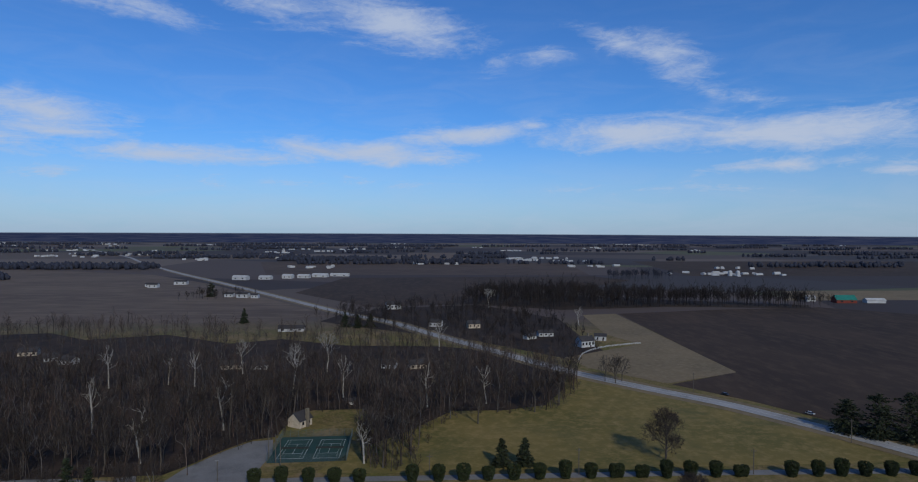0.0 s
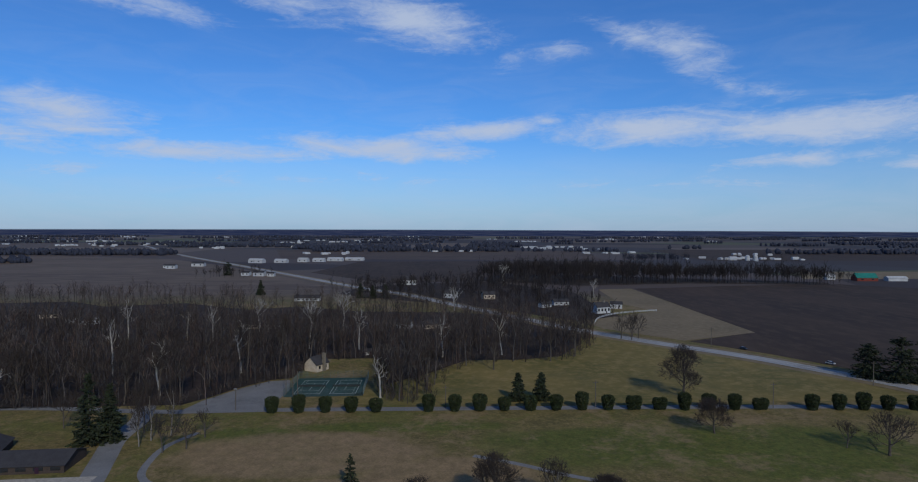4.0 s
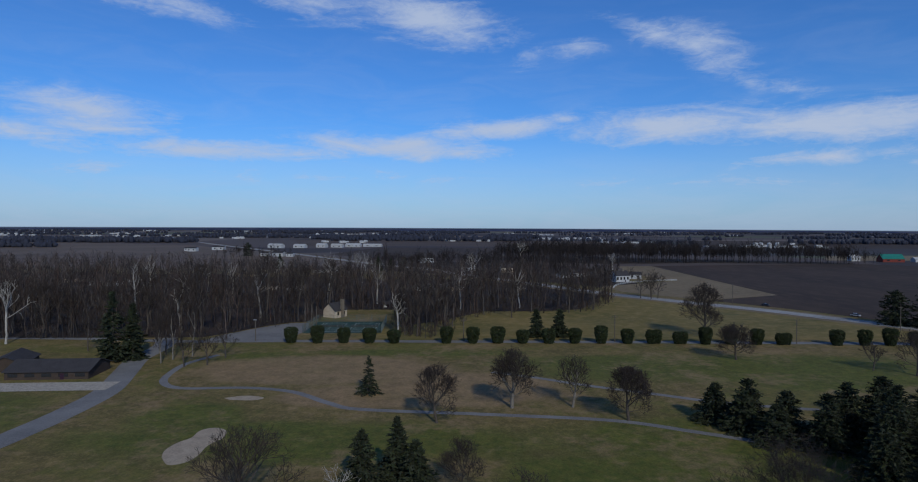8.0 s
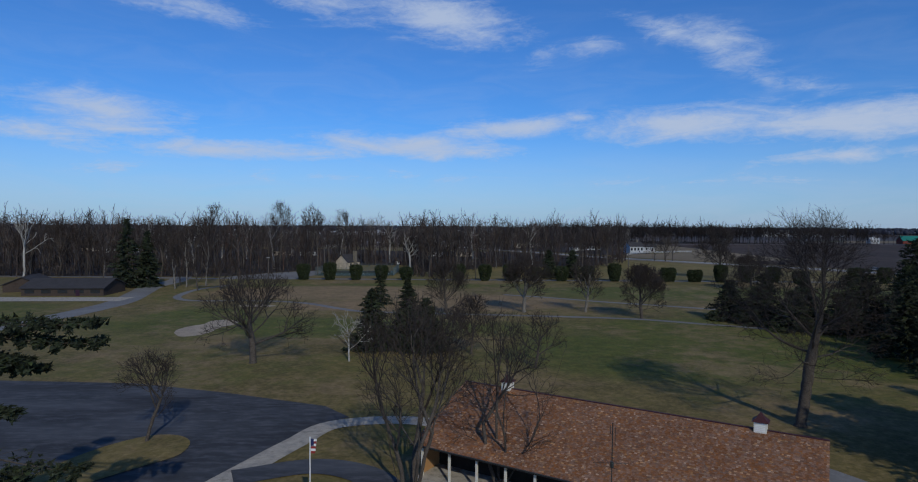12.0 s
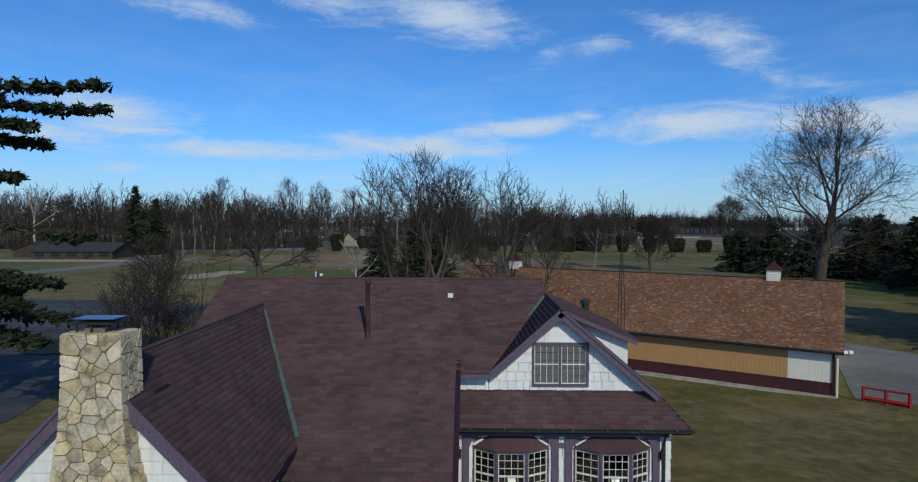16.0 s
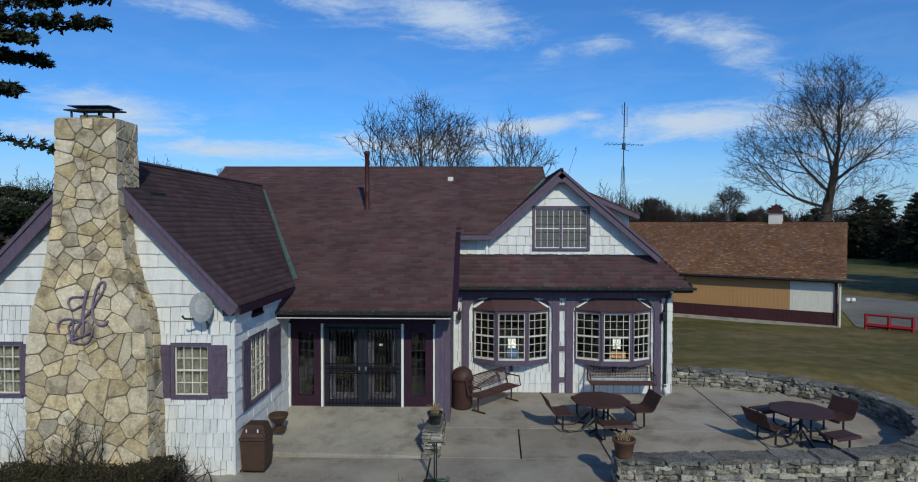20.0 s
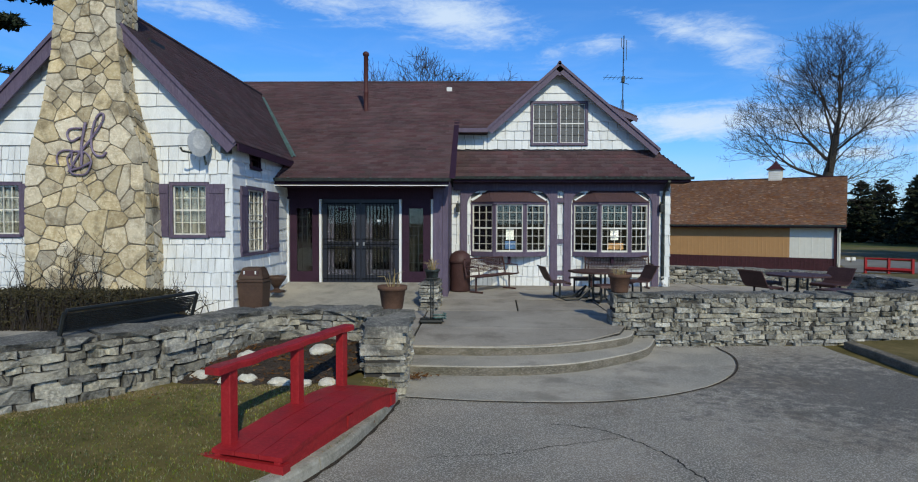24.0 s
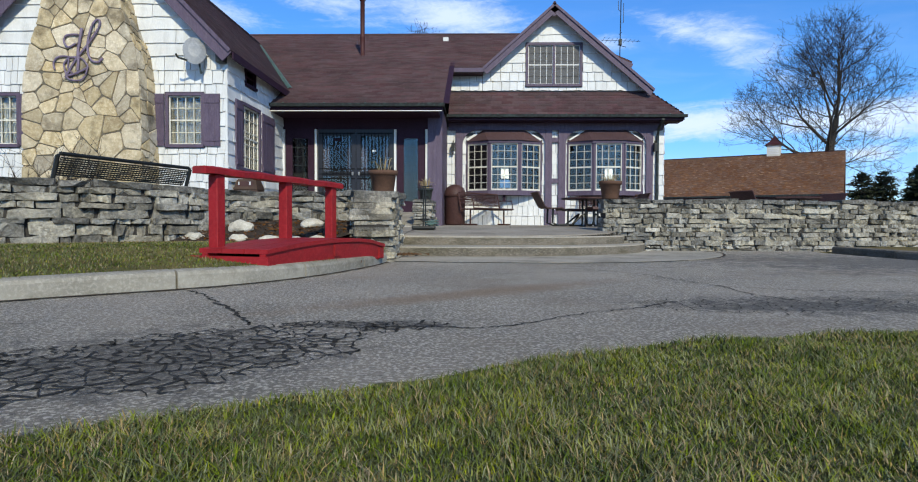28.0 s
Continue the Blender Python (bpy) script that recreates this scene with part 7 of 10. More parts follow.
for v in bedm.verts:
    v.co.z = -0.09 + 0.30 * min(1, max(0, (v.co.y - 7.4) / 1.5)) + noise.noise(v.co * 9) * 0.025
bmesh.ops.recalc_face_normals(bedm, faces=bedm.faces[:])
if sum(q.normal.z for q in bedm.faces) < 0:
    bmesh.ops.reverse_faces(bedm, faces=bedm.faces[:])
tagged(part("mulch_bed", bedm, M["soil"]), "dark mulched planting bed inside the wall", "flower bed", kind="structure")


def boulder(x, y, z, sx, sy, sz, seed):
    bm = bmesh.new()
    bmesh.ops.create_icosphere(bm, subdivisions=3, radius=1)
    for v in bm.verts:
        q = v.co.normalized()
        k = 1 + 0.28 * noise.noise(q * 1.3 + Vector((seed, 0, 0))) + 0.10 * noise.noise(q * 4 + Vector((0, seed, 0)))
        v.co = Vector((q.x * sx * k * 0.82, q.y * sy * k * 0.82, max(q.z, -0.5) * sz * k * 0.78))
        v.co += Vector((x, y, z))
    return tagged(part("boulder", bm, M["boulder"]), "pale limestone boulder in the planting bed", "boulder", "boulders in the bed")


for i, b in enumerate(((-3.18, 8.15, 0.10, 0.21, 0.15, 0.13), (-3.62, 7.72, -0.03, 0.15, 0.11, 0.09), (-3.25, 7.55, -0.05, 0.11, 0.09, 0.07), (-3.0, 7.62, -0.04, 0.15, 0.1, 0.08), (-2.55, 7.5, -0.05, 0.17, 0.11, 0.08), (-2.25, 7.45, -0.05, 0.13, 0.1, 0.07), (-2.28, 8.45, 0.15, 0.19, 0.14, 0.10), (-1.95, 7.5, -0.05, 0.14, 0.1, 0.08))):
    boulder(*b, i * 3.7 + 1)

# ---- long shed ----
BX = Matrix.Translation((20.24, 33.83, 0)) @ Matrix.Rotation(radians(-31.4), 4, "Z")
shed = thing("long_shed", "long tan steel shed with brown shingle roof and maroon base", "shed", BX @ Vector((-13, 8, -0.8)))
SL, SE, SR, SB, SW = 29.0, 1.90, 5.14, -0.75, 8.5


def sbox(x0, x1, y0, y1, z0, z1):
    return bx(x0, x1, y0, y1, z0, z1, m=BX)


def ribbed(name, x0, x1, y, z0, z1, mat, label, pitch=0.22):
    bm = bmesh.new()
    n = int((x1 - x0) / pitch)
    outline = []
    for i in range(n):
        x, q = x0 + (i + 0.5) * (x1 - x0) / n, (x1 - x0) / n / 2
        outline += [(x - q if i == 0 else x - q * 0.9, y), (x - 0.03, y), (x - 0.018, y - 0.005), (x + 0.018, y - 0.005), (x + 0.03, y), (x + q if i == n - 1 else x + q * 0.9, y)]
    outline += [(x1, y + 0.12), (x0, y + 0.12)]
    prism(bm, outline, z0, z1)
    bm.transform(BX)
    return part(name, bm, mat, shed, label)


ribbed("steel_wall", -13.1, -2.75, 0.5, 0.02, SE, M["barn_tan"], "tan steel wall panels")
ribbed("steel_wall", -2.75, -0.5, 0.5, 0.02, SE, M["barn_white"], "white steel wall panels", 0.3)
ribbed("steel_wall", -14.1, -13.1, 0.5, SB, SE, M["barn_white"], "white steel door panel", 0.3)
ribbed("base_band", -13.1, -0.5, 0.47, SB - 0.1, 0.02, M["maroon"], "maroon steel base band")
part("end_wall", sbox(-0.62, -0.5, 0.62, 2 * SW - 0.5, SB - 0.1, SE), M["barn_white"], shed)
part("corner_trim", sbox(-0.55, -0.40, 0.42, 0.60, SB - 0.1, SE), M["maroon"], shed)
part("back_wall", sbox(-SL + 0.5, -0.5, 2 * SW - 0.6, 2 * SW - 0.5, SB - 0.1, SE), M["barn_tan"], shed)
part("left_wall", sbox(-SL + 0.5, -SL + 0.62, 0.6, 2 * SW - 0.6, SB - 0.1, SE), M["barn_tan"], shed)
part("porch_back_wall", sbox(-SL + 0.6, -14.1, 3.2, 3.32, SB - 0.1, SE), M["interior"], shed, "back wall of the open porch, coloured near black for shade")
part("porch_floor", sbox(-SL + 0.5, -13.1, -0.3, 3.2, SB - 0.15, SB + 0.04), M["concrete"], shed, "concrete porch floor")
part("foundation", sbox(-13.1, -0.3, 0.1, 0.46, SB - 0.2, SB + 0.06), M["concrete"], shed)
for s in (15.9, 18.2, 20.6, 23.1, 25.6, 28.2):
    part("porch_post", sbox(-s - 0.08, -s + 0.08, 0.35, 0.51, SB, SE - 0.02), M["barn_white"], shed, "white porch post")
for sgn in (0, 1):
    bm = bmesh.new()
    y0, y1 = (0, SW) if not sgn else (2 * SW, SW)
    slab(bm, [BX @ Vector(p) for p in ((-SL, y0, SE), (0, y0, SE), (0, y1, SR), (-SL, y1, SR))], 0.12)
    rp = part("roof", bm, M["barn_roof"], shed, "mottled brown shingle roof slope")
    if not sgn:
        vs, fs, rn = [], [], random.Random(2)
        L = math.hypot(SW, SR - SE)
        nrm = Vector((0, -(SR - SE), SW)).normalized()
        for k in range(int(L / 0.16)):
            u = -SL - rn.uniform(0, 0.3)
            while u < 0:
                w = rn.uniform(0.11, 0.24)
                a, b = max(u, -SL), min(u + w - 0.01, 0)
                t0, t1 = k * 0.16 / L, (k * 0.16 + 0.155) / L
                if b > a:
                    n0 = len(vs)
                    for x, t, h in ((a, t0, 0.022), (b, t0, 0.022), (b, t1, 0.006), (a, t1, 0.006)):
                        vs.append(tuple(BX @ (Vector((x, SW * t, SE + (SR - SE) * t)) + nrm * h)))
                    fs.append((n0, n0 + 1, n0 + 2, n0 + 3))
                u += w
        tabs = raw("shingles", vs, fs, M["barn_roof"], rp)
        tabs.data.materials.append(M["barn_fleck"])
        for face in tabs.data.polygons:
            face.material_index = 1 if rn.random() < 0.12 else 0
        tagged(tabs, kind="stuff")
part("fascia", sbox(-SL, 0, -0.04, -0.003, SE - 0.16, SE + 0.02), M["maroon"], shed)
part("eave_gutter", sbox(-SL, 0, -0.14, -0.045, SE - 0.08, SE + 0.02), M["gutter"], shed, "dark eave gutter")
part("ridge_cap", sbox(-SL, 0, SW - 0.12, SW + 0.12, SR - 0.01, SR + 0.04), M["maroon"], shed)
part("downspout", tubes([[BX @ Vector((-0.3, 0.0, SE - 0.1)), BX @ Vector((-0.3, 0.35, SE - 0.4)), BX @ Vector((-0.3, 0.35, SB))]], 0.06, 6), M["barn_white"], shed, "white downspout")
for s in (4.25, 24.6):
    cu = bmesh.new()
    box(cu, -s - 0.42, -s + 0.42, SW - 0.42, SW + 0.42, SR - 0.45, SR + 0.62, m=BX)
    c = part("cupola", cu, M["barn_white"], shed, "white louvred cupola with maroon hip roof")
    rf = bmesh.new()
    base = [rf.verts.new(BX @ Vector((-s + a * 0.57, SW + b * 0.57, SR + 0.62))) for a, b in ((-1, -1), (1, -1), (1, 1), (-1, 1))]
    midr = [rf.verts.new(BX @ Vector((-s + a * 0.26, SW + b * 0.26, SR + 0.90))) for a, b in ((-1, -1), (1, -1), (1, 1), (-1, 1))]
    tip = rf.verts.new(BX @ Vector((-s, SW, SR + 1.30)))
    for k in range(4):
        rf.faces.new((base[k], base[(k + 1) % 4], midr[(k + 1) % 4], midr[k]))
        rf.faces.new((midr[k], midr[(k + 1) % 4], tip))
    rf.faces.new(base[::-1])
    part("cupola_roof", rf, M["maroon"], c)
    part("finial", tubes([[BX @ Vector((-s, SW, SR + 1.28)), BX @ Vector((-s, SW, SR + 1.62))]], 0.025, 5), M["gutter"], c, "thin dark finial")
    lv = bmesh.new()
    for k in range(5):
        box(lv, -s - 0.32, -s + 0.32, SW - 0.445, SW - 0.423, SR - 0.02 + k * 0.12, SR + 0.05 + k * 0.12, m=BX)
    part("louvre", lv, M["white"], c)
lamp = Vector((28.0, 46.0, -0.92))
fl = thing("floodlight_pair", "pair of white floodlights on a short stake behind the shed", "floodlight", (lamp.x, lamp.y, -0.92))
part("post", tubes([[(lamp.x, lamp.y, -1.0), (lamp.x, lamp.y, -0.72)]], 0.05, 6), M["pole"], fl)
for d in (-0.2, 0.2):
    part("lamp_head", bx(lamp.x + d - 0.14, lamp.x + d + 0.14, lamp.y - 0.1, lamp.y + 0.1, -0.74, -0.50, bev=0.03), M["white"], fl)

# aerial mast
mast = thing("aerial_mast", "thin triangular lattice mast with television aerials", "antenna", (6.62, 28.2, -0.3))
legs = [(6.62 + 0.17 * math.cos(a), 28.2 + 0.17 * math.sin(a)) for a in (0.3, 2.4, 4.5)]
part("lattice", tubes([[(x, y, -0.3), (x, y, 5.6), (6.62 + (x - 6.62) * 0.3, 28.2 + (y - 28.2) * 0.3, 7.6)] for x, y in legs], 0.016, 5), M["gutter"], mast)
br = []
for k in range(26):
    z = -0.2 + k * 0.27
    f = 1.0 if z < 5.6 else 1 - (z - 5.6) * 0.35
    for i in range(3):
        a, b = legs[i], legs[(i + 1) % 3]
        c = lambda p: (6.62 + (p[0] - 6.62) * f, 28.2 + (p[1] - 28.2) * f)
        br.append([(*c(a), z), (*c(b), z + 0.27)])
part("bracing", tubes(br, 0.007, 4), M["gutter"], mast)
part("pole", tubes([[(6.62, 28.2, 6.8), (6.66, 28.2, 10.5)]], 0.024, 6), M["gutter"], mast)
yagi = [[(5.75, 28.2, 8.62), (7.55, 28.2, 8.56)]] + [[(5.85 + i * 0.2, 28.2 - 0.5 + i * 0.04, 8.62 - i * 0.006), (5.85 + i * 0.2, 28.2 + 0.5 - i * 0.04, 8.62 - i * 0.006)] for i in range(9)]
part("aerial", tubes(yagi, 0.010, 4), M["gutter"], mast, "long-armed television aerial")
part("aerial", tubes([[(6.64, 27.95, 8.9), (6.64, 28.45, 8.95)], [(6.5, 28.2, 8.4), (6.9, 28.2, 8.3)], [(6.66, 28.2, 9.4), (6.78, 28.2, 9.4), (6.78, 28.2, 10.3)], [(6.66, 28.2, 9.9), (6.55, 28.2, 10.0), (6.55, 28.2, 10.4)]], 0.014, 5), M["gutter"], mast)
part("rotor", bx(6.57, 6.71, 28.13, 28.27, 8.38, 8.66, bev=0.02), M["gutter"], mast)
# flag pole
fp = thing("flagpole", "white flagpole with a small striped flag", "flagpole", (-10.3, 39.1, gz(-10.3, 39.1)))
part("pole", tubes([[(-10.3, 39.1, -0.9), (-10.3, 39.1, 5.85)]], [0.06, 0.035], 8), M["white"], fp)
for k in range(6):
    z = 5.72 - k * 0.16
    part("stripe", bx(-10.25, -9.86 - 0.02 * k, 39.09, 39.11, z - 0.15, z - 0.002), M["flag_red"] if k % 2 else M["white"], fp)
part("canton", bx(-10.255, -10.05, 39.085, 39.115, 5.26, 5.725), M["flag_blue"], fp)

# ---- trees ----


class Grown:
    """A leafless tree skeleton: points, parents and radii, grown towards scattered aims inside a crown."""

    def __init__(self, seed, height, width, clear, trunk_r, limbs=9, aims=1200, step=0.5, tip=0.012, stems=1, belly=0.45, rise=0.25, twigs=3, twig_len=0.7, steep=(25, 72), sway=0.05, low=0.75, taper=1.0, thick=0.72):
        rn = random.Random(seed)
        rng = np.random.default_rng(seed)
        self.height, self.trunk_r = height, trunk_r
        P, parent = [], []

        def add(p, a):
            P.append(p)
            parent.append(a)
            return len(P) - 1

        base = clear * low
        half = width * 0.5

        def reach(z):
            """Crown radius at a height: widest at the belly, closed above, drawn in below."""
            t = (z - base) / (height - base)
            if t <= 0 or t >= 1:
                return 0.0
            if t < belly:
                return half * (0.55 + 0.45 * math.sin(t / belly * math.pi / 2))
            return half * max(0.0, 1 - ((t - belly) / (1 - belly)) ** 2.0) ** 0.62

        lobes = [(rn.uniform(0, math.tau), rn.uniform(0.14, 0.26), rn.randint(2, 5), rn.uniform(0.1, 0.6)) for _ in range(3)]

        def wide(a, z):
            return reach(z) * (1 + sum(k * math.sin(m * a + o + f * z) for o, k, m, f in lobes) * 0.7)

        # stems and leaders
        tops = []
        for s in range(stems):
            a = s * math.tau / stems + rn.uniform(-0.5, 0.5)
            q = Vector((math.cos(a), math.sin(a), 0)) * (0 if stems == 1 else trunk_r * 1.6)
            d = Vector((math.cos(a), math.sin(a), 0)) * (0.0 if stems == 1 else rn.uniform(0.15, 0.42)) + Vector((0, 0, 1))
            i = add(q - Vector((0, 0, 0.2)), -1)
            goal = height * (0.62 if stems == 1 else rn.uniform(0.5, 0.8))
            while P[i].z < goal:
                d = (d + Vector((rn.gauss(0, sway), rn.gauss(0, sway), 0.05))).normalized()
                i = add(P[i] + d * step, i)
                tops.append(i)
        nodes_max = aims * 12

        def shoot(i, d, length, level):
            """A shoot with side shoots, drawn upwards, that stops at the edge of the crown."""
            seg = step * (1.0, 0.9, 0.8, 0.75)[level]
            n = max(1, round(length / seg))
            spin = rn.uniform(0, math.tau)
            bend = (0.05, 0.10, 0.13, 0.16)[level]
            for k in range(n):
                d = (d + Vector((rn.gauss(0, bend), rn.gauss(0, bend), rn.gauss(0.03 + rise * 0.06, bend * 0.8)))).normalized()
                p = P[i] + d * seg
                out = math.hypot(p.x, p.y) / max(0.2, wide(math.atan2(p.y, p.x), p.z))
                if out > 1.06 and k > 0:
                    break
                i = add(p, i)
                t = (k + 1) / n
                if level < 3 and len(P) < nodes_max and t > (0.22, 0.16, 0.1)[level] and rn.random() < (0.9, 0.78, 0.6)[level] * thick:
                    spin += 2.2 + rn.uniform(-0.6, 0.6)
                    ref = Vector((0, 0, 1)) if abs(d.z) < 0.95 else Vector((1, 0, 0))
                    u = d.cross(ref).normalized()
                    w = u.cross(d)
                    a = radians(rn.uniform(30, 58))
                    nd = d * math.cos(a) + (u * math.cos(spin) + w * math.sin(spin)) * math.sin(a)
                    nd.z += rise * 0.35
                    left = length * (1 - t)
                    shoot(i, nd.normalized(), (left * rn.uniform(0.55, 0.95) + length * 0.10) * (1.0, 0.95, 0.85)[level], level + 1)

        for s_top in [i for i in tops if i + 1 == len(P) or i + 1 not in tops]:
            shoot(s_top, (P[s_top] - P[parent[s_top]]).normalized(), (height - P[s_top].z) * 1.05, 0)
        for k in range(limbs):
            t = (k + rn.random()) / limbs
            z = clear + (height * 0.50 - clear * 0.6) * t
            i = min(tops, key=lambda j: abs(P[j].z - z) + rn.random() * (2.0 if stems > 1 else 0.2))
            a = k * 2.4 + rn.uniform(-0.5, 0.5)
            e = radians(steep[0] + (steep[1] - steep[0]) * t + rn.uniform(-8, 8))
            d = Vector((math.cos(a) * math.cos(e), math.sin(a) * math.cos(e), math.sin(e)))
            run = step * 3
            while run < height and math.hypot(*(P[i] + d * run).xy) < wide(math.atan2((P[i] + d * run).y, (P[i] + d * run).x), min((P[i] + d * run).z, height * 0.97)):
                run += step
            shoot(i, d, run * rn.uniform(0.92, 1.12), 0)
        pts = np.array([tuple(p) for p in P])
        par = list(parent)
        par = np.array(par)
        n0 = len(pts)
        kids = np.bincount(par[par >= 0], minlength=n0)
        # fine twigs on the outer shoots
        ext_p, ext_a = [], []
        tips = np.where(kids == 0)[0]
        thin = np.where((kids == 1) & (rng.random(n0) < 0.55))[0]
        for group, many in ((tips, twigs), (thin, max(1, twigs - 2))):
            group = group[pts[group, 2] > clear]
            if not len(group) or not twigs:
                continue
            for _ in range(many):
                back = par[group]
                d = (pts[group] - pts[np.maximum(back, 0)]) / step * 0.9 + rng.normal(0, 0.45, (len(group), 3)) + np.array([0, 0, 0.12])
                d /= np.linalg.norm(d, axis=1)[:, None]
                L = twig_len * rng.uniform(0.4, 1.1, (len(group), 1))
                mid = pts[group] + d * L * 0.5
                end = mid + (d + rng.normal(0, 0.25, d.shape) + np.array([0, 0, 0.15])) * L * 0.5
                start = n0 + sum(len(q) for q in ext_p)
                ext_p += [mid, end]
                ext_a += [group, start + np.arange(len(group))]
        if ext_p:
            pts = np.concatenate([pts, *ext_p])
            par = np.concatenate([par, *ext_a])
        n = len(pts)
        pts[:, :2] += 0.04 * step * rng.normal(size=(n, 2)) * (par >= 0)[:, None]
        # radii: the pipe rule from the tips down
        order = np.argsort(-np.arange(n))
        load = np.zeros(n)
        for i in order:
            if load[i] == 0:
                load[i] = 1.0
            if par[i] >= 0:
                load[par[i]] += load[i]
        top = max(load[par < 0])
        self.r = tip * 0.7 + (trunk_r - tip) * (load / top) ** (0.54 * taper)
        self.r = np.maximum(self.r, tip * (0.75 + 0.25 * np.minimum(1, load / 3)))
        root = par < 0
        self.r[root] *= 1.45
        self.p, self.par = pts, par
        follow = np.full(n, -1)
        best = np.zeros(n)
        for i in range(n):
            a = par[i]
            if a >= 0 and load[i] > best[a]:
                best[a], follow[a] = load[i], i
        self.follow = follow

    def split(self, limb_r, most=14):
        """Edge groups: the trunk, each main limb by itself, and the twigs."""
        n = len(self.p)
        group = np.full(n, -2)          # -2 twigs, -1 trunk, 0.. limbs
        for s in np.where(self.par < 0)[0]:
            i = s
            while i >= 0 and self.r[i] > max(limb_r, 0.32 * self.trunk_r):
                group[i] = -1
                i = self.follow[i]
        count = 0
        for i in range(n):
            a = self.par[i]
            if a < 0 or group[i] == -1 or self.r[i] <= limb_r:
                continue
            if group[a] >= 0:
                group[i] = group[a]
            elif group[a] == -1 and count < most:
                group[i] = count
                count += 1
        return group, count

    def skin(self, pick, sides):
        """Tapered tubes along the chosen edges; a shoot that goes on from its parent shares its ring."""
        e = np.where(pick & (self.par >= 0))[0]
        if not len(e):
            return None
        a = self.par[e]
        D = self.p[e] - self.p[a]
        D /= np.maximum(np.linalg.norm(D, axis=1), 1e-9)[:, None]
        ref = np.array([[0.93, 0.31, 0.2]])
        S = np.cross(D, ref)
        S /= np.maximum(np.linalg.norm(S, axis=1), 1e-6)[:, None]
        T = np.cross(S, D)
        ang = np.arange(sides) * math.tau / sides
        rose = S[:, None] * np.cos(ang)[None, :, None] + T[:, None] * np.sin(ang)[None, :, None]
        row = np.full(len(self.p), -1)
        row[e] = np.arange(len(e))
        end = self.p[e][:, None] + rose * self.r[e][:, None, None]
        goes_on = (self.follow[a] == e) & (row[a] >= 0)
        rs = np.minimum(self.r[a], self.r[e] * 1.15)
        fresh = np.where(~goes_on)[0]
        start = self.p[a[fresh]][:, None] + rose[fresh] * np.where(self.par[a[fresh]] < 0, self.r[a[fresh]], rs[fresh])[:, None, None]
        base = np.empty(len(e), int)
        base[goes_on] = row[a[goes_on]]
        base[fresh] = len(e) + np.arange(len(fresh))
        v = np.concatenate([end, start]).reshape(-1, 3)
        k = np.arange(sides)
        b0, e0 = base[:, None] * sides, (np.arange(len(e)))[:, None] * sides
        f = np.stack([b0 + k, b0 + (k + 1) % sides, e0 + (k + 1) % sides, e0 + k], 2).reshape(-1, 4)
        return v, f


def plant(name, x, y, label, grown, bark="bark", twig="twig", limb_r=0.05, turn=0.0):
    """Sets a grown skeleton on the ground as a thing: trunk, main limbs, crown of twigs."""
    z = gz(x, y)
    root = thing(name, label, "tree", (x, y, z))
    c, s = math.cos(turn), math.sin(turn)
    R, o = np.array([[c, -s, 0], [s, c, 0], [0, 0, 1]]), np.array([x, y, z])
    group, count = grown.split(limb_r)
    for nm, pick, sides, mat in [("trunk", group == -1, 8, bark)] + [("limb", group == k, 5, bark) for k in range(count)] + [("crown", group == -2, 3, twig)]:
        made = grown.skin(pick, sides)
        if made:
            ob = raw(nm, made[0] @ R.T + o, made[1], M[mat], root)
            if nm == "crown":
                tagged(ob, kind="stuff")
    return root


def shade_tree(name, x, y, label, seed, height, width, trunk_r, clear, bark="bark", twig="twig", limb_r=0.05, turn=0.0, **kw):
    return plant(name, x, y, label, Grown(seed, height, width, clear, trunk_r, **kw), bark, twig, limb_r, turn)


def sweep(segs, sides_of=lambda lv: 5 if lv < 2 else 3):
    """Tapered bars for a list of segments, as arrays."""
    vs, fs, nv = [], [], 0
    for n in sorted({sides_of(s[4]) for s in segs}):
        g = [s for s in segs if sides_of(s[4]) == n]
        A, B = np.array([s[0] for s in g]), np.array([s[1] for s in g])
        R0, R1 = np.array([s[2] for s in g]), np.array([s[3] for s in g])
        D = B - A
        D /= np.maximum(np.linalg.norm(D, axis=1), 1e-9)[:, None]
        ref = np.where(np.abs(D[:, 2:3]) < 0.9, np.array([[0, 0, 1.0]]), np.array([[1.0, 0, 0]]))
        S = np.cross(D, ref)
        S /= np.linalg.norm(S, axis=1)[:, None]
        T = np.cross(S, D)
        ring = []
        for P, R in ((A, R0), (B, R1)):
            for k in range(n):
                c, s = math.cos(k * math.tau / n), math.sin(k * math.tau / n)
                ring.append(P + (S * c + T * s) * R[:, None])
        v = np.stack(ring, 1).reshape(-1, 3)
        base = (np.arange(len(g)) * 2 * n)[:, None] + nv
        f = np.concatenate([np.stack([base[:, 0] + k, base[:, 0] + (k + 1) % n, base[:, 0] + n + (k + 1) % n, base[:, 0] + n + k], 1) for k in range(n)])
        vs.append(v)
        fs.append(f)
        nv += len(v)
    return np.concatenate(vs), np.concatenate(fs)


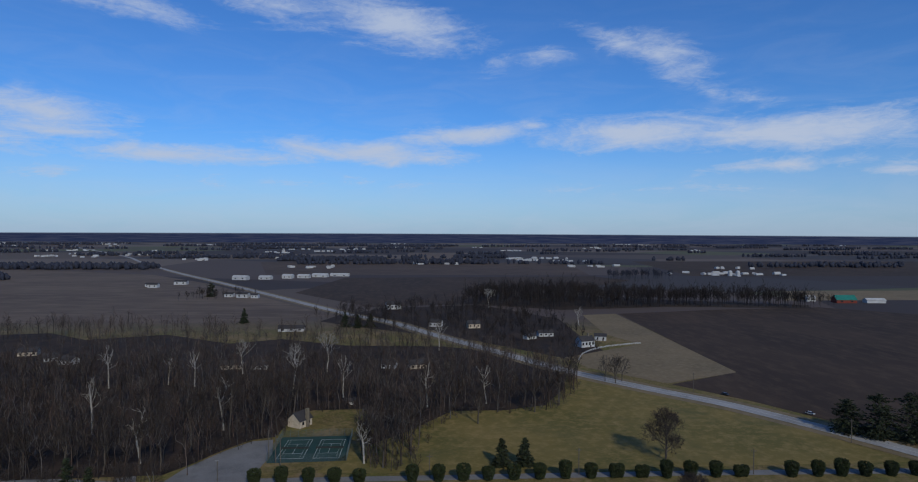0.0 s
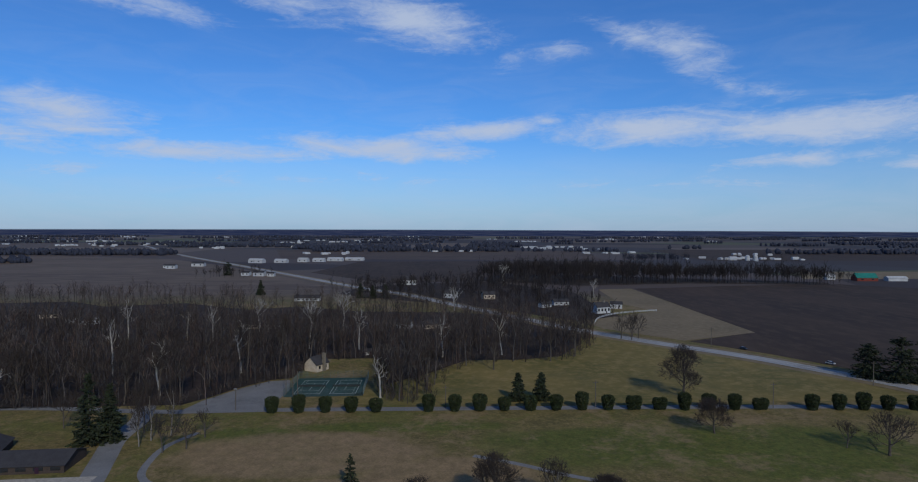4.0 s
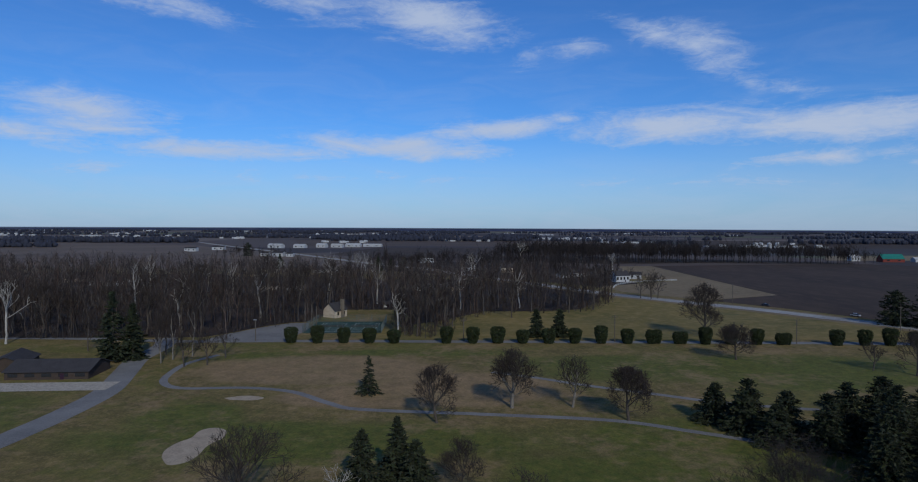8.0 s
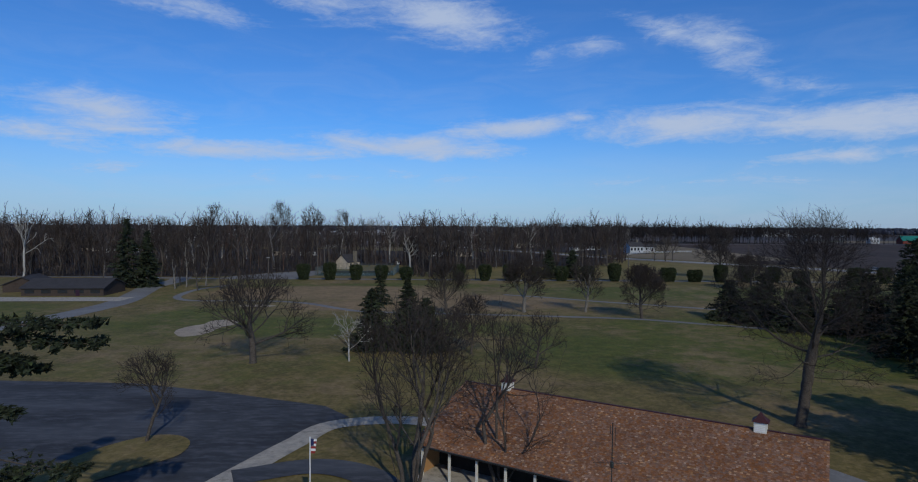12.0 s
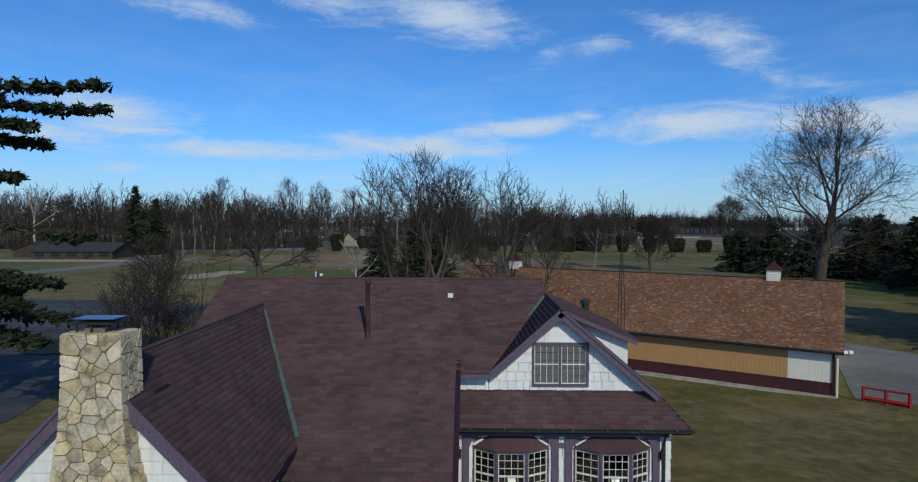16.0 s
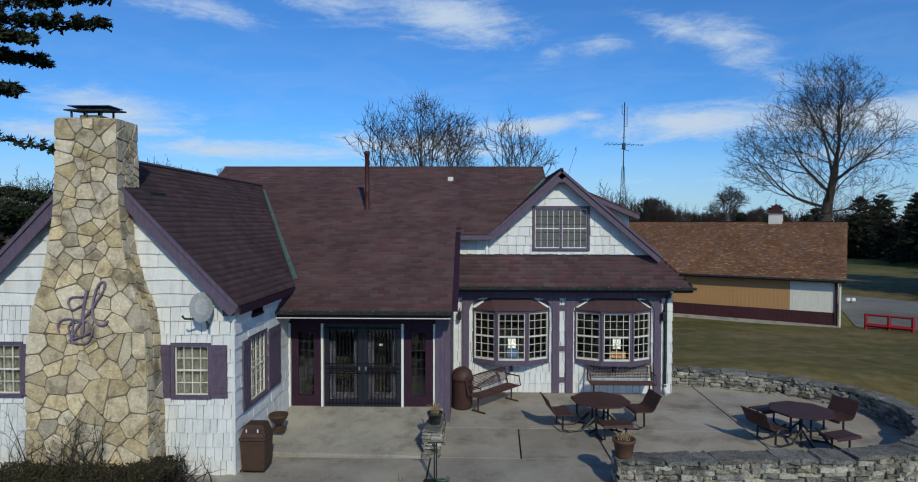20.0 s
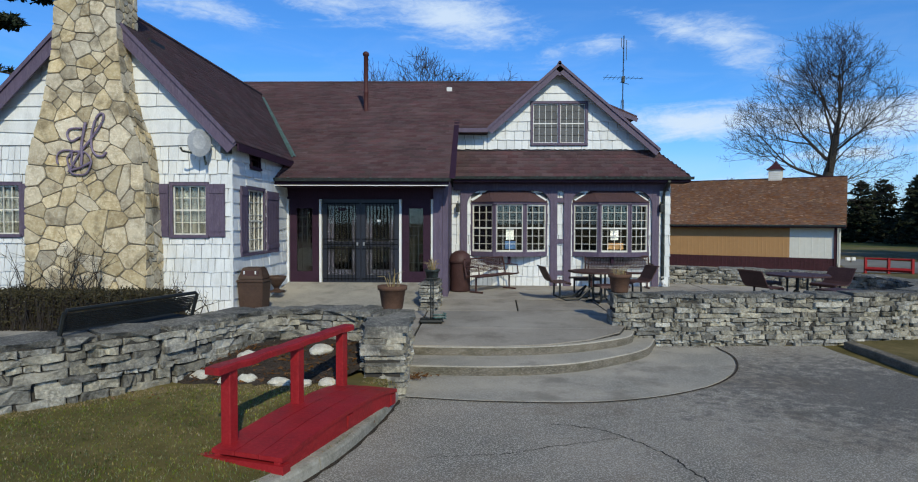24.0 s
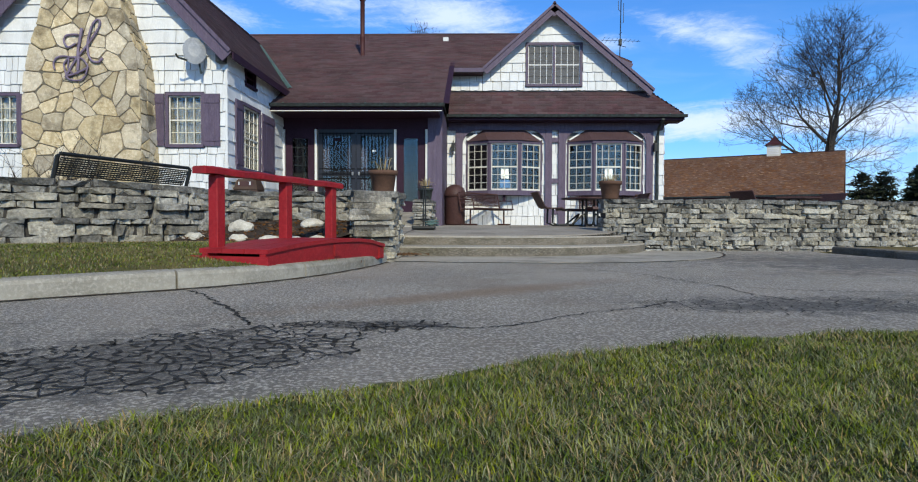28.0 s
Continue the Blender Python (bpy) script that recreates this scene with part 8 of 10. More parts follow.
def tufts(points, size, rn, flat=0.35, lean=None):
    """Small crossed needle or leaf sprays at the given points, as arrays of triangles."""
    P = np.asarray(points, np.float64)
    n = len(P)
    rng = np.random.default_rng(rn.randrange(10 ** 6))
    vs, fs = [], []
    for k in range(2):
        d = rng.normal(size=(n, 3))
        d[:, 2] *= flat
        if lean is not None:
            d = d * 0.6 + lean
        d /= np.linalg.norm(d, axis=1)[:, None]
        s = np.cross(d, rng.normal(size=(n, 3)))
        s /= np.linalg.norm(s, axis=1)[:, None]
        L = size * rng.uniform(0.6, 1.35, (n, 1))
        W = L * rng.uniform(0.28, 0.5, (n, 1))
        a, b, c = P - d * L * 0.5 - s * W * 0.5, P - d * L * 0.4 + s * W * 0.5, P + d * L * 0.6
        vs.append(np.stack([a, b, c], 1).reshape(-1, 3))
        fs.append(np.arange(n * 3).reshape(-1, 3) + k * n * 3)
    return np.concatenate(vs), np.concatenate(fs)


def conifer_points(rn, height, base_r, whorls, skirt=0.05, per=7, tip=0.9, sag=0.25):
    """Bough lines and spray points of a spruce or pine, in uneven, overlapping tiers."""
    boughs, pts, lean = [], [], []
    for w in range(int(whorls * per * 1.5)):
        t = rn.random() ** 1.25
        z = height * (skirt + (0.97 - skirt) * t)
        a = rn.uniform(0, math.tau)
        bulge = 1 + 0.16 * math.sin(a * 2 + z * 0.9) + 0.12 * math.sin(a * 5 + z * 2.1)
        r = (base_r * (1 - t) ** tip * rn.uniform(0.70, 1.08) + 0.10) * bulge
        d = Vector((math.cos(a), math.sin(a), 0))
        end = d * r + Vector((0, 0, z - sag * r * (1 - t) + 0.20 * r * t))
        boughs.append((Vector((0, 0, z)), end, 0.02 + 0.02 * (1 - t), 0.008, 2))
        n = max(3, int(r / (base_r / 11)))
        for k in range(n):
            u = 0.2 + 0.8 * (k + rn.random()) / n
            wide = 0.13 * r * (1.15 - u)
            pts.append(Vector((0, 0, z)).lerp(end, u) + Vector((rn.gauss(0, wide), rn.gauss(0, wide), rn.gauss(0, 0.03 * r) - 0.03 * r)))
            lean.append(d * 0.75 + Vector((0, 0, -0.12 if t < 0.8 else 0.4)))
    return boughs, pts, lean


def conifer(name, x, y, label, seed, height, base_r, whorls=22, per=7, spray=0.55, mat="needles", **kw):
    rn = random.Random(seed)
    z = gz(x, y)
    root = thing(name, label, "tree", (x, y, z))
    o = np.array([x, y, z])
    boughs, pts, lean = conifer_points(rn, height, base_r, whorls, per=per, **kw)
    trunk = [(Vector((0, 0, -0.1)), Vector((0, 0, height * 0.5)), height * 0.018 + 0.04, height * 0.011, 0), (Vector((0, 0, height * 0.5)), Vector((0, 0, height * 0.98)), height * 0.011, 0.01, 0)]
    v, f = sweep(trunk + boughs)
    raw("trunk", v + o, f, M["bark"], root)
    v, f = tufts(pts, spray, rn, 0.4, np.array(lean))
    raw("crown", v + o, f, M[mat], root)
    return root


# the near row by the parking lot, the golf course and the shed
shade_tree("bare_tree", 34.7, 62.6, "tall leafless shade tree with a broad oval crown", 7, 22.7, 17.0, 0.55, 4.6, limb_r=0.045, limbs=15, aims=3300, step=0.50, tip=0.0105, belly=0.36, rise=0.10, twigs=3, twig_len=0.95, turn=2.8, steep=(-14, 70), low=0.80, thick=0.88, taper=1.14)
shade_tree("bare_tree", -4.4, 45.5, "tall many-stemmed leafless tree beside the shed", 17, 15.2, 10.0, 0.24, 2.2, limb_r=0.03, limbs=11, aims=1900, step=0.45, tip=0.011, stems=5, belly=0.6, rise=0.45, thick=0.70, taper=1.1, twigs=3, twig_len=0.75, steep=(40, 75))
shade_tree("bare_tree", 2.6, 46.8, "leafless reddish many-stemmed tree by the shed", 9, 13.4, 8.0, 0.15, 1.8, limb_r=0.03, limbs=9, aims=1000, step=0.45, tip=0.011, stems=4, belly=0.65, rise=0.35, thick=0.60, taper=1.1, twigs=3, twig_len=0.8, steep=(35, 70))
shade_tree("bare_tree", -30.2, 56.6, "small round-crowned leafless tree on the parking island", 12, 8.6, 5.8, 0.16, 2.0, limb_r=0.03, limbs=9, aims=900, step=0.3, tip=0.010, belly=0.5, rise=0.3, twigs=3, twig_len=0.5, steep=(30, 75))
shade_tree("bare_tree", -31.9, 90.4, "wide old leafless tree by the bunker", 15, 13.8, 16.2, 0.50, 2.4, limb_r=0.06, limbs=10, aims=1500, step=0.5, tip=0.016, belly=0.42, rise=0.12, twigs=3, twig_len=0.8, steep=(8, 62))
shade_tree("bare_tree", -17.7, 92.0, "small pale leafless tree on the golf course", 18, 7.6, 5.6, 0.14, 1.6, "sycamore", "sycamore", 0.05, limbs=5, aims=60, step=0.5, tip=0.022, belly=0.5, twigs=2, steep=(25, 60))
shade_tree("bare_tree", 1.0, 97.8, "round-crowned leafless tree on the golf course", 20, 9.6, 7.6, 0.20, 1.6, limbs=11, aims=900, step=0.35, tip=0.017, twigs=3, twig_len=0.6, thick=0.9, steep=(20, 75))
shade_tree("bare_tree", 10.3, 88.4, "low spreading leafless tree on the golf course", 22, 8.2, 8.4, 0.20, 1.8, limbs=8, aims=650, step=0.42, tip=0.017, belly=0.5, twigs=3, steep=(20, 60))
shade_tree("bare_tree", -3.8, 136.4, "round-crowned leafless tree by the cart path", 24, 13.2, 10.4, 0.30, 1.8, limbs=11, aims=900, step=0.45, tip=0.026, twigs=3, thick=0.9, steep=(20, 75))
shade_tree("bare_tree", 14.6, 147.8, "pale-trunked leafless tree by the cart path", 26, 14.4, 12.0, 0.44, 2.4, "pale_grey_bark", "twig", 0.07, limbs=11, aims=900, step=0.5, tip=0.026, steep=(20, 75), thick=0.9)
shade_tree("bare_tree", 29.7, 148.4, "pale-trunked leafless tree by the cart path", 27, 12.8, 9.0, 0.32, 2.4, "pale_grey_bark", "twig", 0.07, limbs=9, aims=600, step=0.5, tip=0.026, steep=(20, 75), thick=0.8)
shade_tree("bare_tree", 40.5, 138.2, "rounded dense leafless tree by the cart path", 28, 12.2, 11.4, 0.36, 2.0, limbs=12, aims=1200, step=0.42, tip=0.028, twigs=3, thick=0.95, steep=(15, 75))
shade_tree("bare_tree", 95.6, 201.4, "wide low leafless tree by the tree row", 33, 11.8, 14.5, 0.32, 2.0, limbs=12, aims=900, step=0.5, tip=0.03, steep=(8, 66), thick=0.9)
shade_tree("bare_tree", 103.5, 246.0, "tall rounded leafless field tree", 35, 21.5, 15.8, 0.5, 3.2, limbs=13, aims=1100, step=0.7, tip=0.045, twigs=3, twig_len=1.1, thick=0.9, steep=(12, 72))
shade_tree("bare_tree", 131.8, 186.6, "small leafless tree by the road", 36, 8.4, 7.0, 0.2, 1.6, limbs=7, aims=300, step=0.5, tip=0.03)
shade_tree("bare_tree", 140.5, 179.6, "wide low leafless tree by the road", 37, 13.5, 17.0, 0.4, 2.0, limbs=10, aims=700, step=0.6, tip=0.028, steep=(15, 60))
for k, (bx_, by_, bh_, bw_) in enumerate(((-93.8, 195.3, 16, 7.4), (-92.4, 200.7, 19.5, 8), (-88.1, 205.7, 21.5, 10), (-84, 190, 12, 8), (-78, 193, 10, 7), (-98, 208, 18, 9), (-103, 214, 15, 9), (-113, 212, 16, 10), (-128, 214, 14, 10), (-76, 203, 9, 8))):
    shade_tree("bare_tree", bx_, by_, "leafless tree in a thicket by the lane", 140 + k, bh_, bw_, 0.22, 2.2, "pale_grey_bark" if k < 3 else "bark", "twig", 0.08, limbs=6, aims=260, step=0.6, tip=0.03, rise=0.4, steep=(35, 75))
for k, (bx_, by_, bh_) in enumerate(((120, 381, 17), (125, 376, 19), (131, 381, 17), (128, 386, 15))):
    shade_tree("bare_tree", bx_, by_, "leafless tree beside the highway", 50 + k, bh_, 10, 0.3, 3.0, limbs=7, aims=240, step=0.8, tip=0.05, twigs=2, twig_len=1.2)
# tall trees standing out along the front of the woods
for k, (bx_, by_, bh_, bw_) in enumerate(((-101.5, 246, 29, 13), (-86, 283, 33, 13), (-73, 288, 31, 12), (-62, 305, 31, 10), (-109, 244, 23.5, 10), (-160, 240, 23, 15), (-152, 243, 20, 11), (-136, 242, 21, 11), (-122, 243, 20, 10), (-22, 252, 17, 7), (-14, 244, 16, 8), (-3, 262, 19, 9), (30, 300, 19, 10), (62, 318, 18, 11), (78, 330, 19, 10), (-130, 262, 25, 12), (-180, 250, 22, 13), (-205, 246, 21, 12), (-98, 268, 24, 10))):
    shade_tree("bare_tree", bx_, by_, "tall leafless tree at the front of the woods", 240 + k, bh_, bw_, 0.36, bh_ * 0.34, "bark", "twig", 0.09, limbs=8, aims=330, step=0.9, tip=0.04, rise=0.5, twigs=2, twig_len=1.3, steep=(40, 78), belly=0.5)
# white-barked trees that show among the grey woods
for k, (bx_, by_, bh_, bw_) in enumerate(((-165.7, 226.5, 23, 14), (-152, 293, 26, 9), (-187, 379, 26, 9), (-113, 254, 23, 8), (-137, 381, 22, 8), (-93, 296, 26, 9), (-117, 413, 22, 17), (-72, 355, 30, 12), (-62, 417, 27, 20), (-22, 249, 17, 7), (17, 487, 23, 18), (88, 751, 26, 18), (-155, 387, 18, 7), (165, 613, 18, 10), (-84, 420, 20, 9), (38, 335, 22, 8), (5, 330, 24, 8), (-43, 352, 24, 8))):
    shade_tree("bare_tree", bx_, by_, "white-barked leafless tree standing in the woods", 440 + k, bh_, bw_, 0.42, bh_ * 0.42, "sycamore", "sycamore", 0.10, limbs=6, aims=70, step=1.2, tip=0.055, rise=0.35, twigs=1, twig_len=1.6, steep=(30, 65), thick=0.5, taper=1.25)
# small shrubby tree beside the house
shade_tree("bare_tree", -13.5, 26.0, "leafless ornamental tree beside the clubhouse", 60, 7.6, 6.6, 0.12, 0.8, limb_r=0.02, limbs=12, aims=2200, step=0.22, tip=0.006, stems=4, belly=0.5, rise=0.3, twigs=3, twig_len=0.4, steep=(25, 70))

conifer("spruce_tree", -9.8, 103.0, "dark green spruce on the golf course", 3, 12.0, 4.3, 34, 9, 0.85)
conifer("spruce_tree", -15.6, 101.0, "dark green spruce on the golf course", 4, 10.4, 4.3, 32, 9, 0.85, tip=0.75)
conifer("spruce_tree", -6.5, 100.0, "dark green spruce on the golf course", 5, 9.0, 4.5, 30, 9, 0.85, tip=0.75)
conifer("spruce_tree", -22.2, 159.5, "slender blue-grey spruce on the golf course", 6, 10.6, 3.4, 14, 6, 0.8, sag=0.4)
# those at x 45-66, y 26-51 are unseen, added to shade the lawn
for k, (px, py, ph, pr) in enumerate(((60, 137, 10, 4.5), (66, 134, 12, 5), (71, 127, 11, 5), (66, 122, 9, 4.5), (74, 118, 13, 4.6), (82, 124, 14, 5), (88, 118, 15, 5.2), (80, 108, 15, 5), (92, 126, 11, 5), (86, 103, 12, 6), (100, 112, 12, 6), (106, 124, 11, 5.5), (70, 96, 12.5, 4.4), (96, 98, 13, 6), (63, 130, 9, 4.5), (77, 122, 9, 4.5), (84, 113, 14, 5), (94, 119, 14, 5), (92, 108, 15, 5.2), (75, 104, 13, 4.4), (68, 84, 14, 6), (78, 88, 16, 7), (49, 33, 25, 8), (57, 40, 25, 8.5), (66, 47, 24, 8), (58, 26, 24, 8), (98, 136, 12, 6), (106, 112, 14, 7), (45, 43, 20, 7), (53, 51, 18, 7))):
    conifer("pine_tree", px, py, "broad dark pine, in the clump or added unseen for shade", 70 + k, ph * 0.92, pr * 1.05, 20, 9, 0.95, tip=0.60, skirt=0.14)
for k, (px, py, ph, pr) in enumerate(((34, 243, 11.5, 4.2), (43.5, 243, 11.5, 4.2), (215, 268, 21, 9), (226, 262, 23, 10), (205, 276, 17, 8.5), (236, 256, 22, 10), (245, 248, 19, 9), (-110.8, 198.3, 23.4, 5.8), (-105.5, 201, 19, 4.4), (-73, 612, 15, 6), (-60, 606, 13, 5), (-48, 611, 14, 6), (-180, 640, 16, 5), (-300, 900, 20, 8))):
    conifer("pine_tree", px, py, "dark evergreen tree out on the plain", 90 + k, ph, pr, 18, 8, 1.5, tip=0.75 if pr < 8 else 0.36)


# pines out of view, added only for the shadow they cast on the lawn
for k, (px, py, ph, pr) in enumerate(((50, 36, 19, 6.5), (44, 37, 20, 6.5), (50.5, 46, 18, 6.5), (49, 53, 16, 5.5), (58, 40, 20, 7), (66, 48, 20, 7), (75, 60, 18, 7), (56, 30, 17, 6))):
    conifer("pine_tree", px, py, "unseen pine added to shade the lawn", 130 + k, ph, pr, 22, 9, 0.9, tip=0.55, skirt=0.08)


def big_pine():
    """The tall conifer off to the side: long level boughs with dense needle tufts."""
    rn = random.Random(77)
    x, y = -25.3, 27.6
    z0 = gz(x, y)
    root = thing("pine_tree", "tall old conifer with long level boughs", "tree", (x, y, z0))
    segs = [(Vector((x, y, z0 - 0.1)), Vector((x, y, 11)), 0.42, 0.28, 0), (Vector((x, y, 11)), Vector((x - 0.3, y, 19.5)), 0.28, 0.05, 0)]
    pts, lean = [], []

    def bough(z, ang, length, rise, full=9):
        d = Vector((math.cos(ang), math.sin(ang), 0))
        side = Vector((-d.y, d.x, 0))
        prev = Vector((x, y, z))
        n = 9
        for k in range(1, n + 1):
            t = k / n
            p = Vector((x, y, z)) + d * length * t + Vector((0, 0, rise * t - 0.5 * t * (1 - t) * length * 0.18))
            segs.append((prev, p, 0.07 * (1 - t) + 0.02, 0.07 * (1 - t) + 0.012, 1))
            if t > 0.25:
                for s in (-1, 1):
                    L = length * 0.20 * (1.15 - t) + 0.35
                    e = p + side * s * L * rn.uniform(0.6, 1.1) + d * L * 0.6 + Vector((0, 0, rn.uniform(-0.15, 0.1)))
                    segs.append((p, e, 0.02, 0.008, 2))
                    for q in range(full if t < 0.85 else 9):
                        u = rn.random()
                        for _ in range(5):
                            pts.append(p.lerp(e, u) + Vector((rn.gauss(0, 0.12), rn.gauss(0, 0.12), rn.gauss(0.04, 0.10))))
                            lean.append(d * 0.5 + Vector((0, 0, 0.35)))
            prev = p

    for z, ang, length, rise in ((15.4, -0.02, 7.9, -0.3), (14.9, 0.05, 7.8, -0.8), (14.0, -0.05, 4.9, -0.7), (13.2, 0.3, 4.6, -0.5), (11.4, -0.05, 4.3, -0.4), (7.0, 0.1, 5.4, -0.9), (6.2, -0.3, 5.6, -0.9), (5.2, 0.25, 5.8, -0.9), (4.4, -0.1, 5.6, -0.9)):
        bough(z, ang, length, rise)
    bough(9.7, 0.0, 7.0, -1.5, 2)
    for k in range(44):
        z = rn.uniform(4, 18.5)
        bough(z, rn.uniform(1.5, 4.8), (19.8 - z) * 0.30 + rn.uniform(1.0, 2.0), rn.uniform(-0.8, 0))
    v, f = sweep(segs)
    raw("trunk", v, f, M["bark"], root)
    v, f = tufts(pts, 0.34, rn, 0.5, np.array(lean))
    raw("crown", v, f, M["needles"], root)


big_pine()


def thuja(variant):
    """A clipped evergreen: rounded, flat-topped, with leafy sprays all over."""
    rn = random.Random(200 + variant)
    root = thing("clipped_evergreen", "clipped dark evergreen in a long road-side row", "shrub", (0, 0, 0), "clipped evergreens in a row")
    pts, lean = [], []
    cols = ((-1.1, 0), (1.1, 0)) if variant == 2 else ((0, 0),)
    for cx, cy in cols:
        R = 2.5 if variant != 2 else 1.75
        for _ in range(1500 if variant != 2 else 850):
            z = rn.uniform(0.25, 6.3)
            prof = min(1.0, 0.62 + z * 0.10) * (1.0 if z < 5.2 else math.sqrt(max(0.02, 1 - ((z - 5.2) / 1.25) ** 2)))
            a = rn.uniform(0, math.tau)
            r = R * prof * rn.uniform(0.72, 1.03)
            pts.append(Vector((cx + r * math.cos(a), cy + r * math.sin(a), z)))
            lean.append(Vector((math.cos(a) * 0.5, math.sin(a) * 0.5, 0.7)))
    v, f = sweep([(Vector((cx, cy, -0.1)), Vector((cx, cy, 5)), 0.16, 0.05, 0) for cx, cy in cols])
    raw("trunk", v, f, M["bark"], root)
    v, f = tufts(pts, 0.75, rn, 0.8, np.array(lean))
    raw("crown", v, f, M["thuja"], root)
    return root


forms = [thuja(k) for k in range(3)]
ROW_X = [-61, -51, -41, -31.3, -22, -2, 8, 17.5, 27, 37, 47, 57, 67, 77, 87, 96.5, 106, 116, 126, 146, 156.5, 166, 175.5, 186, 196, 206]
used = [False, False, False]
for i, x in enumerate(ROW_X):
    y = 229.5 if x < 60 else 229.5 - (x - 60) * 0.035
    k = 2 if i in (13, 14, 18) else i % 2
    m = pose(x, y, gz(x, y), 0, 0, (i * 77) % 360 if k != 2 else 0) @ Matrix.Diagonal((1 + 0.07 * math.sin(i * 2.1), 1, 0.93 + 0.10 * math.sin(i * 1.3), 1))
    if not used[k]:
        forms[k].matrix_basis = m
        used[k] = True
    else:
        forms_copy = copy_thing(forms[k], m)


def in_poly(x, y, poly):
    c = False
    for (x0, y0), (x1, y1) in zip(poly, poly[1:] + poly[:1]):
        if (y0 > y) != (y1 > y) and x < x0 + (y - y0) / (y1 - y0) * (x1 - x0):
            c = not c
    return c


def wood_protos(n, height, width, aims, step, tip, seed, twigs=1, clear=0.35, stems=1):
    """A few joined leafless trees to be set out many times."""
    out = []
    for k in range(n):
        g = Grown(seed + k, height, width * (0.8 + 0.1 * (k % 5)), height * clear, height * 0.010, limbs=6, aims=aims, step=step, tip=tip, rise=0.5, twigs=twigs, twig_len=height * 0.06, steep=(40, 78), belly=0.5, stems=stems)
        out.append(g.skin(np.ones(len(g.p), bool), 3))
    return out


def woods(name, poly, count, protos, label, mat, seed, size=(0.8, 1.15), avoid=(), edge=0.0):
    """A stand of leafless trees, joined into one mesh."""
    rn = random.Random(seed)
    xs, ys = [p[0] for p in poly], [p[1] for p in poly]
    vs, fs, nv, made, tries = [], [], 0, 0, 0
    rim = []
    if edge:
        for (x0, y0), (x1, y1) in zip(poly, poly[1:] + poly[:1]):
            n = int(math.hypot(x1 - x0, y1 - y0) / edge)
            rim += [(x0 + (x1 - x0) * (i + rn.random()) / n + rn.gauss(0, 2.5), y0 + (y1 - y0) * (i + rn.random()) / n + rn.gauss(0, 2.5)) for i in range(n)]
        rim = [p for p in rim if p[1] < 395]
        count += len(rim)
    while made < count and tries < count * 40:
        tries += 1
        on_rim = bool(rim)
        x, y = rim.pop() if on_rim else (rn.uniform(min(xs), max(xs)), rn.uniform(min(ys), max(ys)))
        if (not on_rim and not in_poly(x, y, poly)) or any((x - a) ** 2 + (y - b) ** 2 < r * r for a, b, r in avoid):
            continue
        v, f = protos[rn.randrange(len(protos))]
        a, s = rn.uniform(0, math.tau), rn.uniform(*size)
        c, d = math.cos(a) * s, math.sin(a) * s
        R = np.array([[c, -d, 0], [d, c, 0], [0, 0, s * rn.uniform(0.9, 1.12)]])
        vs.append(v @ R.T + np.array([x, y, gz(x, y) - 0.2]))
        fs.append(f + nv)
        nv += len(v)
        made += 1
    return tagged(raw(name, np.concatenate(vs), np.concatenate(fs), M[mat]), label, "woods", kind="stuff")


WOODS = [(-430, 250), (-170, 238), (-123, 240), (-99, 241), (-92, 252), (-85, 267), (-76, 281), (-66, 285), (-65, 300), (-62, 318), (-56, 327), (-28, 328), (-20, 302), (-22, 262), (-19, 243), (-5, 243), (-3, 285), (21, 319), (46, 319), (72, 324), (95, 362), (102, 398), (72, 476), (20, 505), (-60, 512), (-120, 545), (-160, 525), (-230, 572), (-290, 548), (-340, 585), (-430, 570)]
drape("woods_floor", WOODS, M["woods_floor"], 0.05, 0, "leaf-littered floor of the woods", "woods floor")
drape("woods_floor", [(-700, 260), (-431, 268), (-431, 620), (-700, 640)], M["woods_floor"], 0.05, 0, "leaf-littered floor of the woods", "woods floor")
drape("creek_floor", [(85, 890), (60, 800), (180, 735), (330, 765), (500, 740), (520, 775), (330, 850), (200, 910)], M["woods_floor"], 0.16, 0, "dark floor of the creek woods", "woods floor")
near_p = wood_protos(9, 22, 8.5, 34, 1.5, 0.062, 300, 1)
far_p = wood_protos(6, 19, 8.0, 22, 1.9, 0.085, 320, 1)
farther_p = wood_protos(6, 18, 9.0, 16, 2.4, 0.16, 330, 1)
woods("woods", [p for p in WOODS if p[1] < 420] + [(60, 400), (-430, 400)], 1000, near_p, "dense leafless grey-brown woods behind the tennis court", "woods", 1, (0.62, 1.2), (), 4.5)
woods("woods", [(-430, 380), (100, 380), (104, 400), (72, 476), (30, 520), (-60, 545), (-150, 560), (-230, 600), (-340, 600), (-430, 600)], 640, far_p, "leafless woods round scattered houses", "woods", 2, (0.55, 1.05), ((-297, 478, 26), (-255, 450, 22), (-120, 424, 20), (-10, 422, 14), (-190, 470, 26), (-121, 580, 30), (-340, 500, 25)))
woods("woods", [(-700, 250), (-430, 250), (-430, 590), (-700, 620)], 360, far_p, "leafless woods round scattered houses", "woods", 3, (0.6, 1.0))
